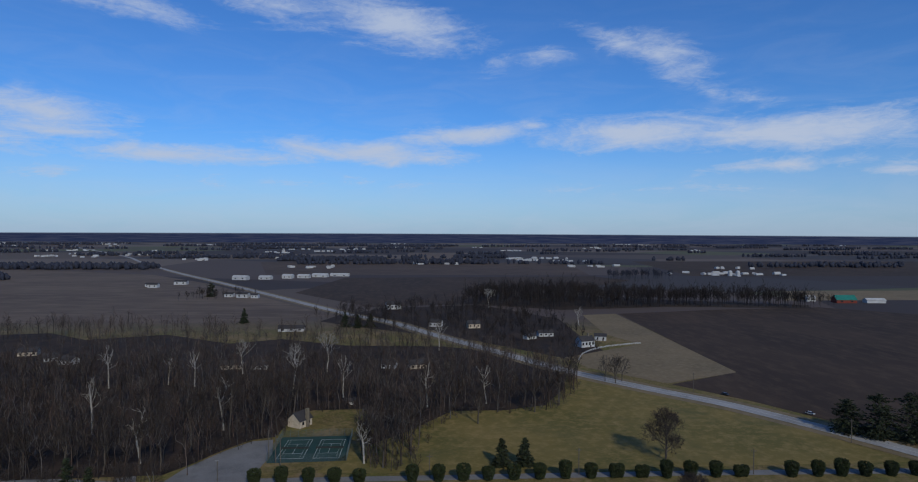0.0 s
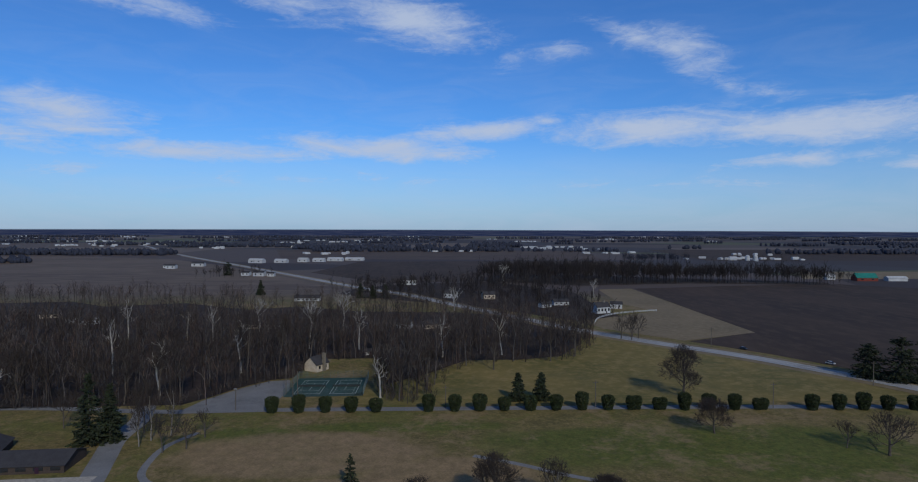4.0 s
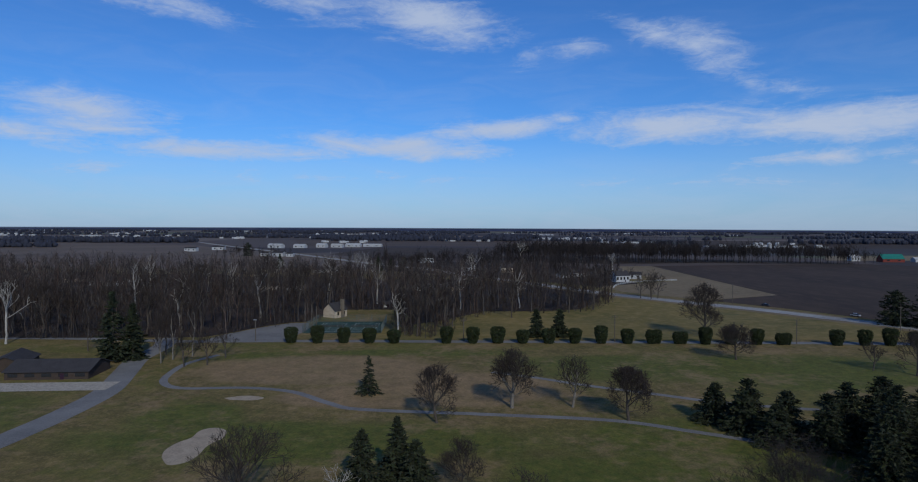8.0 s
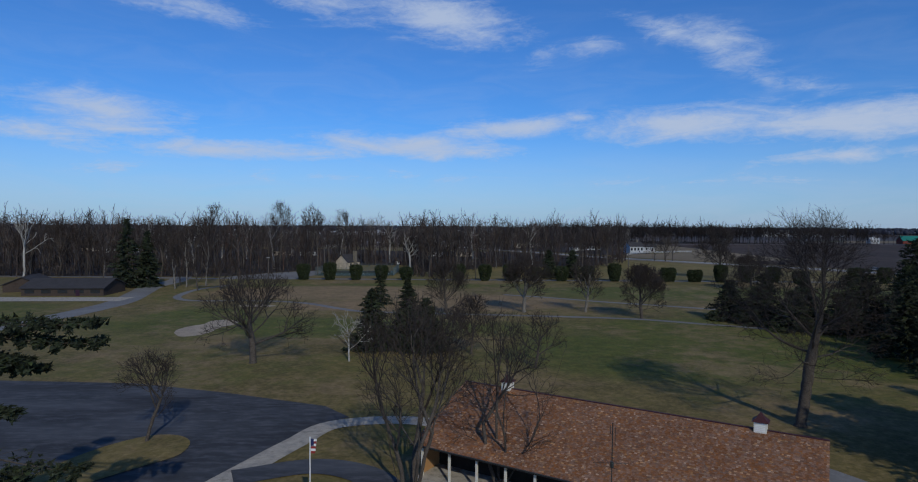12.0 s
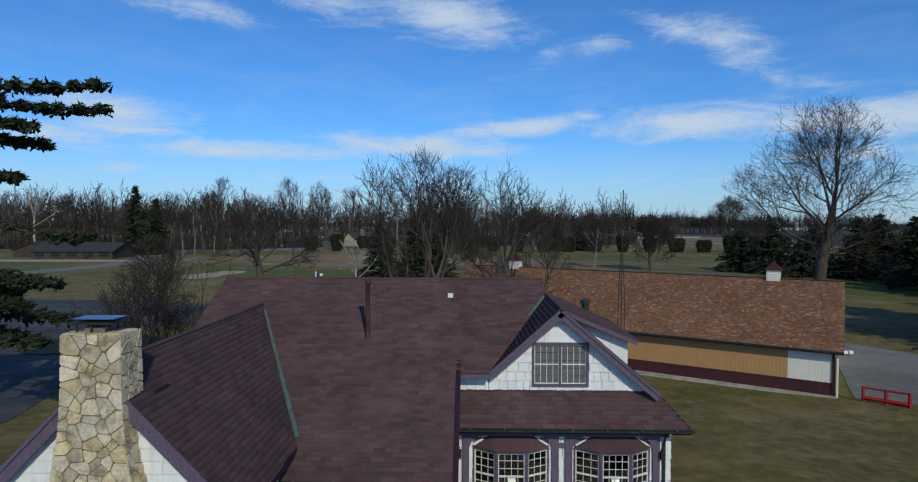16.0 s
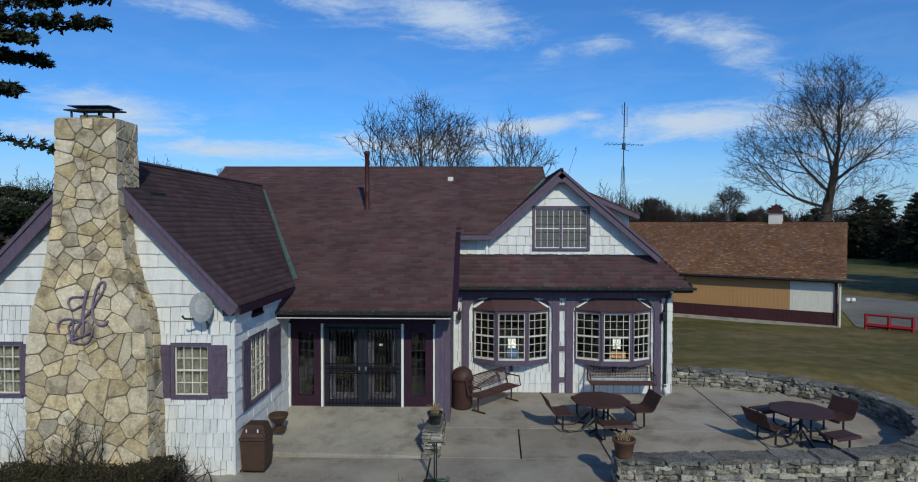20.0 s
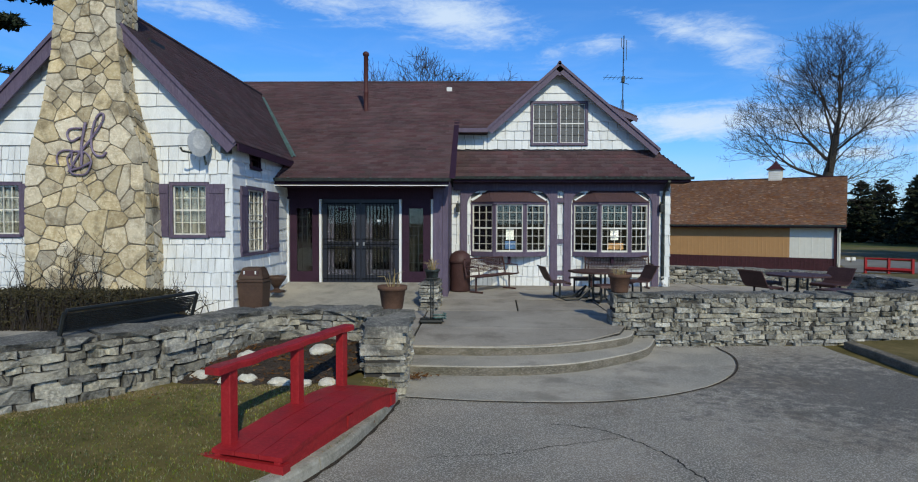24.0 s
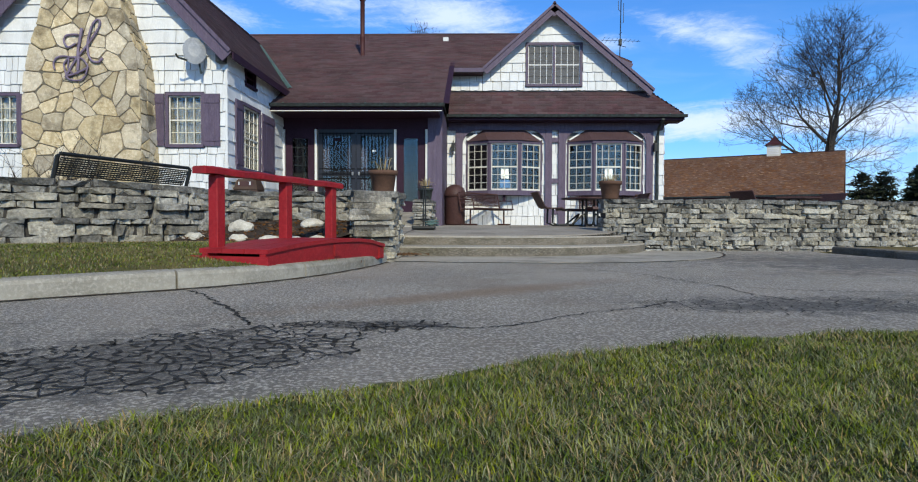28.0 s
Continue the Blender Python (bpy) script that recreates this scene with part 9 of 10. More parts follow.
woods("undergrowth", [p for p in WOODS if p[1] < 420] + [(60, 400), (-430, 400)], 900, wood_protos(4, 5, 4.0, 9, 0.6, 0.05, 340, 1, 0.1, 3), "brown leafless undergrowth in the woods", "woods", 14, (0.5, 1.2), (), 3.0)
woods("roadside_woods", [(-110, 640), (-70, 600), (40, 520), (120, 430), (150, 480), (140, 560), (150, 660), (70, 800), (-40, 760), (-90, 700)], 300, farther_p, "leafless trees round the roadside houses", "dark_woods", 5, (0.5, 1.0), ((138, 484, 15), (160, 515, 12), (110, 522, 12), (14, 598, 10), (52, 590, 10)))
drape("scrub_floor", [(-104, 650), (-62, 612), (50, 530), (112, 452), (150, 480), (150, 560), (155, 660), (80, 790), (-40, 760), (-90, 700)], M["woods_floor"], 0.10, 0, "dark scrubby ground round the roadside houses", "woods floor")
woods("creek_woods", [(85, 890), (60, 800), (180, 735), (330, 765), (500, 740), (520, 775), (330, 850), (200, 910)], 720, farther_p, "dark leafless tree belt along a creek", "dark_woods", 6, (0.8, 1.4))
woods("farm_trees", [(490, 745), (560, 760), (560, 800), (500, 790)], 18, farther_p, "leafless trees round a farmyard", "dark_woods", 7, (0.7, 1.1))
woods("farm_trees", [(-330, 840), (-240, 850), (-235, 900), (-320, 930)], 26, farther_p, "leafless trees round a farmyard", "dark_woods", 8, (0.6, 0.9))
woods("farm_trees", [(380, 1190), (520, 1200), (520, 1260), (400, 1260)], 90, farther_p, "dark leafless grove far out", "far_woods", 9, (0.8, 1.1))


def distant_woods():
    """Far tree belts on the plain: many small ragged crowns with gaps."""
    rn = random.Random(8)
    vs, fs = [], []

    def crown(x, y, w, h):
        n0 = len(vs)
        z = gz(x, y)
        k = 5
        a0 = rn.uniform(0, 6)
        for lev, (r, zz) in enumerate(((0.55, 0.05), (1.0, 0.45), (0.6, 0.82))):
            for i in range(k):
                a = a0 + i * math.tau / k
                q = w * r * rn.uniform(0.7, 1.2)
                vs.append((x + q * math.cos(a), y + q * math.sin(a), z + h * zz * rn.uniform(0.9, 1.1)))
        vs.append((x, y, z + h))
        for lev in (0, 1):
            for i in range(k):
                a, b = n0 + lev * k + i, n0 + lev * k + (i + 1) % k
                fs.append((a, b, b + k))
                fs.append((a, b + k, a + k))
        for i in range(k):
            fs.append((n0 + 2 * k + i, n0 + 2 * k + (i + 1) % k, n0 + 3 * k))

    belts = [(-440, -105, 1930, 2010, 260), (130, 330, 2150, 2230, 90), (-60, 0, 2000, 2020, 16), (-1150, -650, 1500, 1620, 260), (-900, -780, 1180, 1240, 60)]
    for _ in range(84):
        y = rn.uniform(1500, 4300)
        x = rn.uniform(-0.85, 0.85) * y
        L = rn.uniform(30, 260)
        belts.append((x - L, x + L, y, y + rn.uniform(10, 60), int(L * rn.uniform(0.16, 0.4))))
    for x0, x1, y0, y1, n in belts:
        for _ in range(n):
            crown(rn.uniform(x0, x1), rn.uniform(y0, y1), rn.uniform(4, 8), rn.uniform(9, 17))
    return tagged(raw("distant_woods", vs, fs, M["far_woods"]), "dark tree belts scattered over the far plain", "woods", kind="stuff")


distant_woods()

# ---- things before the clubhouse ----
# red foot bridge
E0, ED = Vector((-1.76, 5.20, 0)), Vector((0.29, 0.957, 0)).normalized()
EN = Vector((-ED.y, ED.x, 0))
DECK = [(-0.05, -0.065), (0.35, -0.03), (0.75, -0.005), (1.2, 0.005), (1.6, 0.0), (1.95, -0.025), (2.3, -0.085)]
deck_z = lambda s: float(np.interp(s, [d[0] for d in DECK], [d[1] for d in DECK]))
at_b = lambda s, w, z: E0 + ED * s + EN * w + Vector((0, 0, z))
bridge = thing("foot_bridge", "small arched red-painted wooden foot bridge with one handrail", "foot bridge", (-1.7, 6.3, -0.3))


def hexa(bm, pts):
    v = [bm.verts.new(p) for p in pts]
    for f in ((0, 1, 2, 3), (7, 6, 5, 4), (0, 4, 5, 1), (1, 5, 6, 2), (2, 6, 7, 3), (3, 7, 4, 0)):
        bm.faces.new([v[i] for i in f])
    bmesh.ops.recalc_face_normals(bm, faces=bm.faces[:])


for w0, w1 in ((0.0, 0.235), (0.243, 0.478), (0.486, 0.72)):
    bm = bmesh.new()
    for (s0, z0), (s1, z1) in zip(DECK, DECK[1:]):
        hexa(bm, [at_b(s0, w0, z0), at_b(s1, w0, z1), at_b(s1, w1, z1), at_b(s0, w1, z0), at_b(s0, w0, z0 - 0.04), at_b(s1, w0, z1 - 0.04), at_b(s1, w1, z1 - 0.04), at_b(s0, w1, z0 - 0.04)])
    bmesh.ops.remove_doubles(bm, verts=bm.verts[:], dist=0.0005)
    part("deck_board", bm, M["red"], bridge)
for w in (0.02, 0.63):
    bm = bmesh.new()
    for (s0, z0), (s1, z1) in zip(DECK, DECK[1:]):
        lo0, lo1 = -0.26, -0.26
        hexa(bm, [at_b(s0, w, z0 - 0.042), at_b(s1, w, z1 - 0.042), at_b(s1, w + 0.06, z1 - 0.042), at_b(s0, w + 0.06, z0 - 0.042), at_b(s0, w, lo0), at_b(s1, w, lo1), at_b(s1, w + 0.06, lo1), at_b(s0, w + 0.06, lo0)])
    bmesh.ops.remove_doubles(bm, verts=bm.verts[:], dist=0.0005)
    part("side_beam", bm, M["red"], bridge)
for s, a, b in ((-0.02, -0.02, 1.15), (1.15, 0.0, 0.78), (2.2, 0.0, 0.76)):
    bm = bmesh.new()
    z = -0.13 if s < 1 else deck_z(s) - 0.06
    hexa(bm, [at_b(s - 0.05, a, z), at_b(s + 0.06, a, z), at_b(s + 0.06, b, z), at_b(s - 0.05, b, z), at_b(s - 0.05, a, z - 0.12), at_b(s + 0.06, a, z - 0.12), at_b(s + 0.06, b, z - 0.12), at_b(s - 0.05, b, z - 0.12)])
    part("sleeper", bm, M["red"], bridge)
for s in (0.10, 1.17, 2.12):
    bm = bmesh.new()
    t = 0.055
    hexa(bm, [at_b(s - t, 0.60, 0.60), at_b(s + t, 0.60, 0.60), at_b(s + t, 0.70, 0.60), at_b(s - t, 0.70, 0.60), at_b(s - t, 0.60, -0.2), at_b(s + t, 0.60, -0.2), at_b(s + t, 0.70, -0.2), at_b(s - t, 0.70, -0.2)])
    bmesh.ops.bevel(bm, geom=bm.edges[:], offset=0.006, segments=1, affect="EDGES")
    part("rail_post", bm, M["red"], bridge)
bm = bmesh.new()
prev = None
for k in range(25):
    s = -0.12 + k * 2.42 / 24
    w = 0.075 + 0.008 * math.sin(k * 1.7)
    z = 0.60 + 0.004 * math.sin(k)
    ring = [bm.verts.new(at_b(s, 0.65 + a * w, z + b)) for a, b in ((-1, 0), (1, 0), (1, 0.05), (0.8, 0.065), (-0.8, 0.065), (-1, 0.05))]
    if prev:
        for i in range(6):
            bm.faces.new((prev[i], prev[(i + 1) % 6], ring[(i + 1) % 6], ring[i]))
    else:
        bm.faces.new(ring)
    prev = ring
bm.faces.new(prev[::-1])
bmesh.ops.recalc_face_normals(bm, faces=bm.faces[:])
part("handrail", bm, M["red"], bridge)

rail2 = thing("red_rail", "low red-painted timber rail beside the shed drive", "rail", (21.8, 32.7, -0.68))
rp = [Vector((21.05, 33.4, 0)), Vector((22.6, 32.05, 0))]
for t in (0.0, 0.5, 1.0):
    p = rp[0].lerp(rp[1], t)
    part("rail_post", bx(p.x - 0.06, p.x + 0.06, p.y - 0.06, p.y + 0.06, -0.85, 0.16), M["red"], rail2)
for z, h in ((0.10, 0.09), (-0.46, 0.19)):
    part("rail", tubes([[(*rp[0][:2], z), (*rp[1][:2], z)]], h * 0.6, 4), M["red"], rail2)


def mesh_bench(name, a, b, seat_z, back_z, mat, label, facing, floor, depth=0.45, lean=0.10, arms=True):
    """A steel bench of woven strip: back and seat panels, tube frame, arms and legs. facing: unit way that a sitter looks."""
    a, b, f = Vector((*a, 0)), Vector((*b, 0)), Vector((*facing, 0)).normalized()
    mid = (a + b) / 2
    root = thing(name, label, "bench", (mid.x, mid.y, floor))
    L = (b - a).length
    e = (b - a).normalized()
    P = lambda u, v, z: a + e * u + f * v + Vector((0, 0, z))
    bars = bmesh.new()
    nb = 9
    for i in range(nb):
        t = i / (nb - 1)
        z = seat_z + 0.10 + (back_z - seat_z - 0.12) * t
        v = -lean * t
        tube(bars, [P(0.04, v, z), P(L - 0.04, v, z)], 0.009, 4)
    n = int(L / 0.045)
    for i in range(n + 1):
        u = 0.04 + (L - 0.08) * i / n
        tube(bars, [P(u, 0, seat_z + 0.10), P(u, -lean, back_z - 0.02)], 0.006, 4)
    back = part("backrest", bars, mat, root)
    part("back_frame", tubes([[P(0, 0.0, seat_z), P(0, -lean, back_z), P(0.03, -lean, back_z + 0.025), P(L - 0.03, -lean, back_z + 0.025), P(L, -lean, back_z), P(L, 0, seat_z)]], 0.025, 6), mat, root)
    seat = bmesh.new()
    for i in range(10):
        v = 0.02 + depth * i / 9
        tube(seat, [P(0, v, seat_z + 0.02 * (i == 9)), P(L, v, seat_z + 0.02 * (i == 9))], 0.016, 4)
    for i in range(int(L / 0.1)):
        tube(seat, [P(0.05 + i * 0.1, 0.0, seat_z), P(0.05 + i * 0.1, depth, seat_z)], 0.008, 4)
    part("seat", seat, mat, root)
    for u in (0.12, L - 0.12):
        part("leg", tubes([[P(u, depth * 0.5, seat_z), P(u, depth * 0.5, floor + 0.02)], [P(u, 0.02, floor + 0.02), P(u, depth, floor + 0.02)]], 0.025, 6), mat, root)
        if arms:
            part("arm", tubes([[P(0 if u < 1 else L, -lean * 0.4, seat_z + 0.25), P(0 if u < 1 else L, depth * 0.9, seat_z + 0.25), P(0 if u < 1 else L, depth, seat_z)]], 0.018, 6), mat, root)
    return root


mesh_bench("metal_bench", (-4.76, 6.72), (-4.13, 8.55), 0.60, 0.91, M["black_metal"], "black woven-steel bench behind the stone wall", (-0.94, 0.33), 0.155, arms=False)
mesh_bench("metal_bench", (-0.35, 15.75), (0.72, 17.05), 0.55, 0.96, M["brown_metal"], "brown woven-steel bench set at an angle under the window", (0.75, -0.65), 0.13)
mesh_bench("metal_bench", (3.0, 17.32), (4.78, 17.32), 0.55, 0.98, M["brown_metal"], "brown woven-steel bench under the bay window", (0, -1), 0.13)


def picnic_table(x, y, turn):
    """Round-cornered steel table with three fixed seats, two of them with backs, on bent tube legs."""
    root = thing("picnic_table", "dark brown steel picnic table with fixed seats on bent black legs", "table", (0, 0, 0), "picnic tables on the patio")
    bm = bmesh.new()
    n = 8
    prism(bm, [(0.70 * math.cos(math.pi / 8 + k * math.pi / 4), 0.70 * math.sin(math.pi / 8 + k * math.pi / 4)) for k in range(n)], 0.645, 0.685)
    bmesh.ops.bevel(bm, geom=bm.edges[:], offset=0.012, segments=2, affect="EDGES")
    part("tabletop", bm, M["brown_metal"], root)
    for k in range(4):
        a = math.pi / 4 + k * math.pi / 2
        c, s = math.cos(a), math.sin(a)
        part("leg", tubes([[(0.20 * c, 0.20 * s, 0.645), (0.20 * c, 0.20 * s, 0.06), (0.26 * c, 0.26 * s, 0.02), (0.55 * c, 0.55 * s, 0.02)]], 0.025, 6), M["black_metal"], root)
    for k, backed in ((0, True), (2, True), (3, False), (1, False)):
        R = Matrix.Rotation(k * math.pi / 2, 4, "Z")
        # a pressed panel that rolls down at the front and, on two sides, up into a back
        prof = [(0.74, 0.395), (0.745, 0.43), (0.79, 0.45), (1.00, 0.44), (1.13, 0.445)] + ([(1.20, 0.50), (1.25, 0.60), (1.31, 0.71), (1.35, 0.80), (1.38, 0.81)] if backed else [(1.17, 0.445), (1.18, 0.41)])
        pan = bmesh.new()
        rows_ = [[pan.verts.new(R @ Vector((px + off * 0.5, sy, pz - off))) for sy in (-0.34, 0.34)] for off in (0.0, 0.022) for px, pz in prof]
        q = len(prof)
        for b0 in (0, q):
            for u in range(q - 1):
                pan.faces.new((rows_[b0 + u][0], rows_[b0 + u + 1][0], rows_[b0 + u + 1][1], rows_[b0 + u][1]))
        for u in range(q - 1):
            for e in (0, 1):
                pan.faces.new((rows_[u][e], rows_[u + 1][e], rows_[q + u + 1][e], rows_[q + u][e]))
        for u in (0, q - 1):
            pan.faces.new((rows_[u][0], rows_[u][1], rows_[q + u][1], rows_[q + u][0]))
        bmesh.ops.recalc_face_normals(pan, faces=pan.faces[:])
        st = part("seat", pan, M["brown_metal"], root, "brown seat with a curved back" if backed else "")
        for sy in (-0.25, 0.25):
            part("seat_leg", tubes([[R @ Vector((0.22, sy * 0.8, 0.30)), R @ Vector((0.52, sy, 0.05)), R @ Vector((0.84, sy, 0.025)), R @ Vector((0.99, sy, 0.08)), R @ Vector((0.98, sy, 0.43))]], 0.024, 6), M["black_metal"], st)
    root.matrix_basis = pose(x, y, patio_z(x, y), 0, 0, turn)
    return root


t1 = picnic_table(2.78, 14.65, 8)
copy_thing(t1, pose(7.15, 14.0, patio_z(7.15, 14.0), 0, 0, 20))


def flower_pot(x, y, z, r, h, label, mat="terracotta", stems=24, seed=1, straw=True, tall=0.4):
    rn = random.Random(seed)
    root = thing("flower_pot", label, "flower pot", (x, y, z))
    part("pot", lathe([(r * 0.70, 0), (r * 0.74, 0.02), (r * 0.92, h * 0.80), (r * 1.04, h * 0.82), (r * 1.06, h), (r * 0.94, h), (r * 0.90, h * 0.86)], (x, y, z), 22), M[mat], root, "", True)
    part("soil", lathe([(r * 0.89, 0), (r * 0.89, 0.01)], (x, y, z + h * 0.86), 16), M["soil"], root)
    st = bmesh.new()
    for _ in range(stems):
        a, q = rn.uniform(0, math.tau), rn.uniform(0, 0.5) * r
        L = rn.uniform(0.4, 1.0) * tall
        o = rn.uniform(0.1, 0.8) * L
        tube(st, [(x + q * math.cos(a), y + q * math.sin(a), z + h * 0.86), (x + (q + o * 0.4) * math.cos(a), y + (q + o * 0.4) * math.sin(a), z + h * 0.86 + L * 0.7), (x + (q + o) * math.cos(a), y + (q + o) * math.sin(a), z + h * 0.86 + L * (1 - 0.5 * o / L))], [0.006, 0.005, 0.002], 3)
    part("dead_tuft", st, M["straw" if straw else "twig"], root, "dry winter stems")
    return root


flower_pot(-1.40, 9.28, 0.62, 0.215, 0.35, "clay pot with dead stems on the stone pier", seed=1, tall=0.34, stems=14)
flower_pot(2.56, 11.52, 0.64, 0.205, 0.34, "clay pot with dry grass on the patio wall", seed=2, tall=0.22, stems=26)
flower_pot(-1.06, 13.15, 0.67, 0.16, 0.26, "dark pot with drooping dead plant on the stone block", "gutter", 30, 3, True, 0.35)
urn = thing("urn_planter", "brown footed urn beside the entry", "planter", (-4.56, 13.55, 0.37))
part("bowl", lathe([(0.06, 0.10), (0.10, 0.16), (0.19, 0.28), (0.22, 0.36), (0.20, 0.36), (0.15, 0.30)], (-4.56, 13.55, 0.37), 18), M["bin"], urn, "", True)
part("foot", bx(-4.70, -4.42, 13.41, 13.69, 0.372, 0.41), M["bin"], urn)
part("stem", lathe([(0.10, 0.04), (0.06, 0.07), (0.06, 0.11)], (-4.56, 13.55, 0.37), 14), M["bin"], urn)


def litter_bin(x0, x1, y0, y1, z, h, label):
    root = thing("litter_bin", label, "bin", ((x0 + x1) / 2, (y0 + y1) / 2, z))
    bm = bmesh.new()
    hexa(bm, [(x0, y0, z + h * 0.68), (x1, y0, z + h * 0.68), (x1, y1, z + h * 0.68), (x0, y1, z + h * 0.68), (x0 + 0.03, y0 + 0.03, z), (x1 - 0.03, y0 + 0.03, z), (x1 - 0.03, y1 - 0.03, z), (x0 + 0.03, y1 - 0.03, z)])
    bmesh.ops.bevel(bm, geom=bm.edges[:], offset=0.012, segments=2, affect="EDGES")
    part("body", bm, M["bin"], root)
    part("rim", bx(x0 - 0.012, x1 + 0.012, y0 - 0.012, y1 + 0.012, z + h * 0.68, z + h * 0.735, bev=0.008), M["bin"], root)
    li = bmesh.new()
    hexa(li, [(x0 + 0.07, y0 + 0.07, z + h), (x1 - 0.07, y0 + 0.07, z + h), (x1 - 0.07, y1 - 0.07, z + h), (x0 + 0.07, y1 - 0.07, z + h), (x0, y0, z + h * 0.736), (x1, y0, z + h * 0.736), (x1, y1, z + h * 0.736), (x0, y1, z + h * 0.736)])
    bmesh.ops.bevel(li, geom=li.edges[:], offset=0.02, segments=2, affect="EDGES")
    lid = part("lid", li, M["bin"], root)
    part("flap", bx(x0 + 0.09, x1 - 0.09, y0 + 0.012, y0 + 0.03, z + h * 0.78, z + h * 0.94, m=Matrix.Translation((0, 0.012, 0))), M["brown_metal"], lid)
    for dx_ in (x0 + 0.12, x1 - 0.16):
        part("sticker", bx(dx_, dx_ + 0.025, y0 + 0.008, y0 + 0.02, z + h * 0.86, z + h * 0.93), M["paper"], lid, "small worn sticker")
    return root


litter_bin(-4.76, -4.26, 11.80, 12.28, 0.155, 0.88, "brown plastic litter bin with hooded lid by the wall")
barrel = thing("barrel_bin", "round brown litter barrel with domed lid", "bin", (-0.52, 16.1, 0.13))
part("body", lathe([(0.24, 0.0), (0.27, 0.05), (0.27, 0.72), (0.28, 0.74)], (-0.52, 16.1, 0.13), 20), M["brown_metal"], barrel, "", True)
part("lid", lathe([(0.29, 0.74), (0.29, 0.82), (0.24, 0.98), (0.12, 1.06), (0.02, 1.08)], (-0.52, 16.1, 0.13), 20), M["brown_metal"], barrel, "", True)
stand = thing("smokers_stand", "black post stand on a dark green base with a coiled lead", "stand", (-0.95, 11.5, 0.05))
part("post", tubes([[(-0.97, 11.5, 0.1), (-0.97, 11.5, 0.86)], [(-0.93, 11.5, 0.1), (-0.93, 11.5, 0.86)], [(-1.1, 11.5, 0.86), (-0.80, 11.5, 0.88)]], 0.014, 6), M["black_metal"], stand)
part("base", bx(-1.18, -0.74, 11.33, 11.67, 0.06, 0.12, bev=0.03), M["black_metal"], stand)
part("lead", tubes([[(-0.8 + 0.12 * math.cos(t * 0.8), 11.42 + 0.08 * math.sin(t * 0.8), 0.13 + t * 0.006) for t in range(18)]], 0.014, 5), M["copper"], stand)

# fittings on the clubhouse
dish = part("satellite_dish", lathe([(0.03, 0.06), (0.14, 0.045), (0.25, 0.0), (0.255, 0.004), (0.14, 0.055), (0.02, 0.072)], (0, 0, 0), 24), M["dish"], None)
dish.matrix_basis = Matrix.Translation((-5.29, 11.38, 3.40)) @ Vector((0.42, -0.85, 0.30)).to_track_quat("Z", "Y").to_matrix().to_4x4() @ Matrix.Diagonal((0.8, 1.12, 1, 1))
dish.data.materials[0] = M["dish"]
tagged(dish, "grey satellite dish on the gable wall", "satellite dish")
part("dish_arm", tubes([[(-5.26, 11.62, 3.05), (-5.2, 11.45, 3.0), (-5.22, 11.42, 3.2), (-5.28, 11.40, 3.36)], [(-5.25, 11.4, 3.18), (-5.5, 11.16, 3.22), (-5.52, 11.12, 3.28)]], 0.02, 6), M["gutter"], house, "dish bracket and feed arm")
part("meter_box", bx(-4.93, -4.77, 11.46, 11.63, 3.22, 3.46, bev=0.012), M["gutter"], house, "grey service box under the eave")
for x in (5.13, -0.62):
    lb = part("wall_lantern", bx(x - 0.05, x + 0.05, FY - 0.26, FY - 0.14, 2.24, 2.48, bev=0.015), M["black_metal"], house, "black wall lantern")
    part("lantern_arm", tubes([[(x, FY - 0.05, 2.40), (x, FY - 0.14, 2.55), (x, FY - 0.2, 2.48)]], 0.012, 5), M["black_metal"], lb)
part("window_unit", bx(5.43, 5.6, 18.3, 18.9, 0.9, 1.3, bev=0.02), M["white"], house, "white air conditioner on the side wall")
reel = thing("hose_reel", "small black wheeled hose reel by the wall", "hose reel", (8.6, 11.35, -0.2))
part("wheel", tubes([[(8.6 + 0.13 * math.cos(a * 0.4), 11.3, 0.0 + 0.13 * math.sin(a * 0.4)) for a in range(16)]], 0.035, 6), M["black_metal"], reel)
part("frame", tubes([[(8.6, 11.35, 0.0), (8.75, 11.35, 0.12), (8.95, 11.35, -0.1)]], 0.03, 6), M["black_metal"], reel)


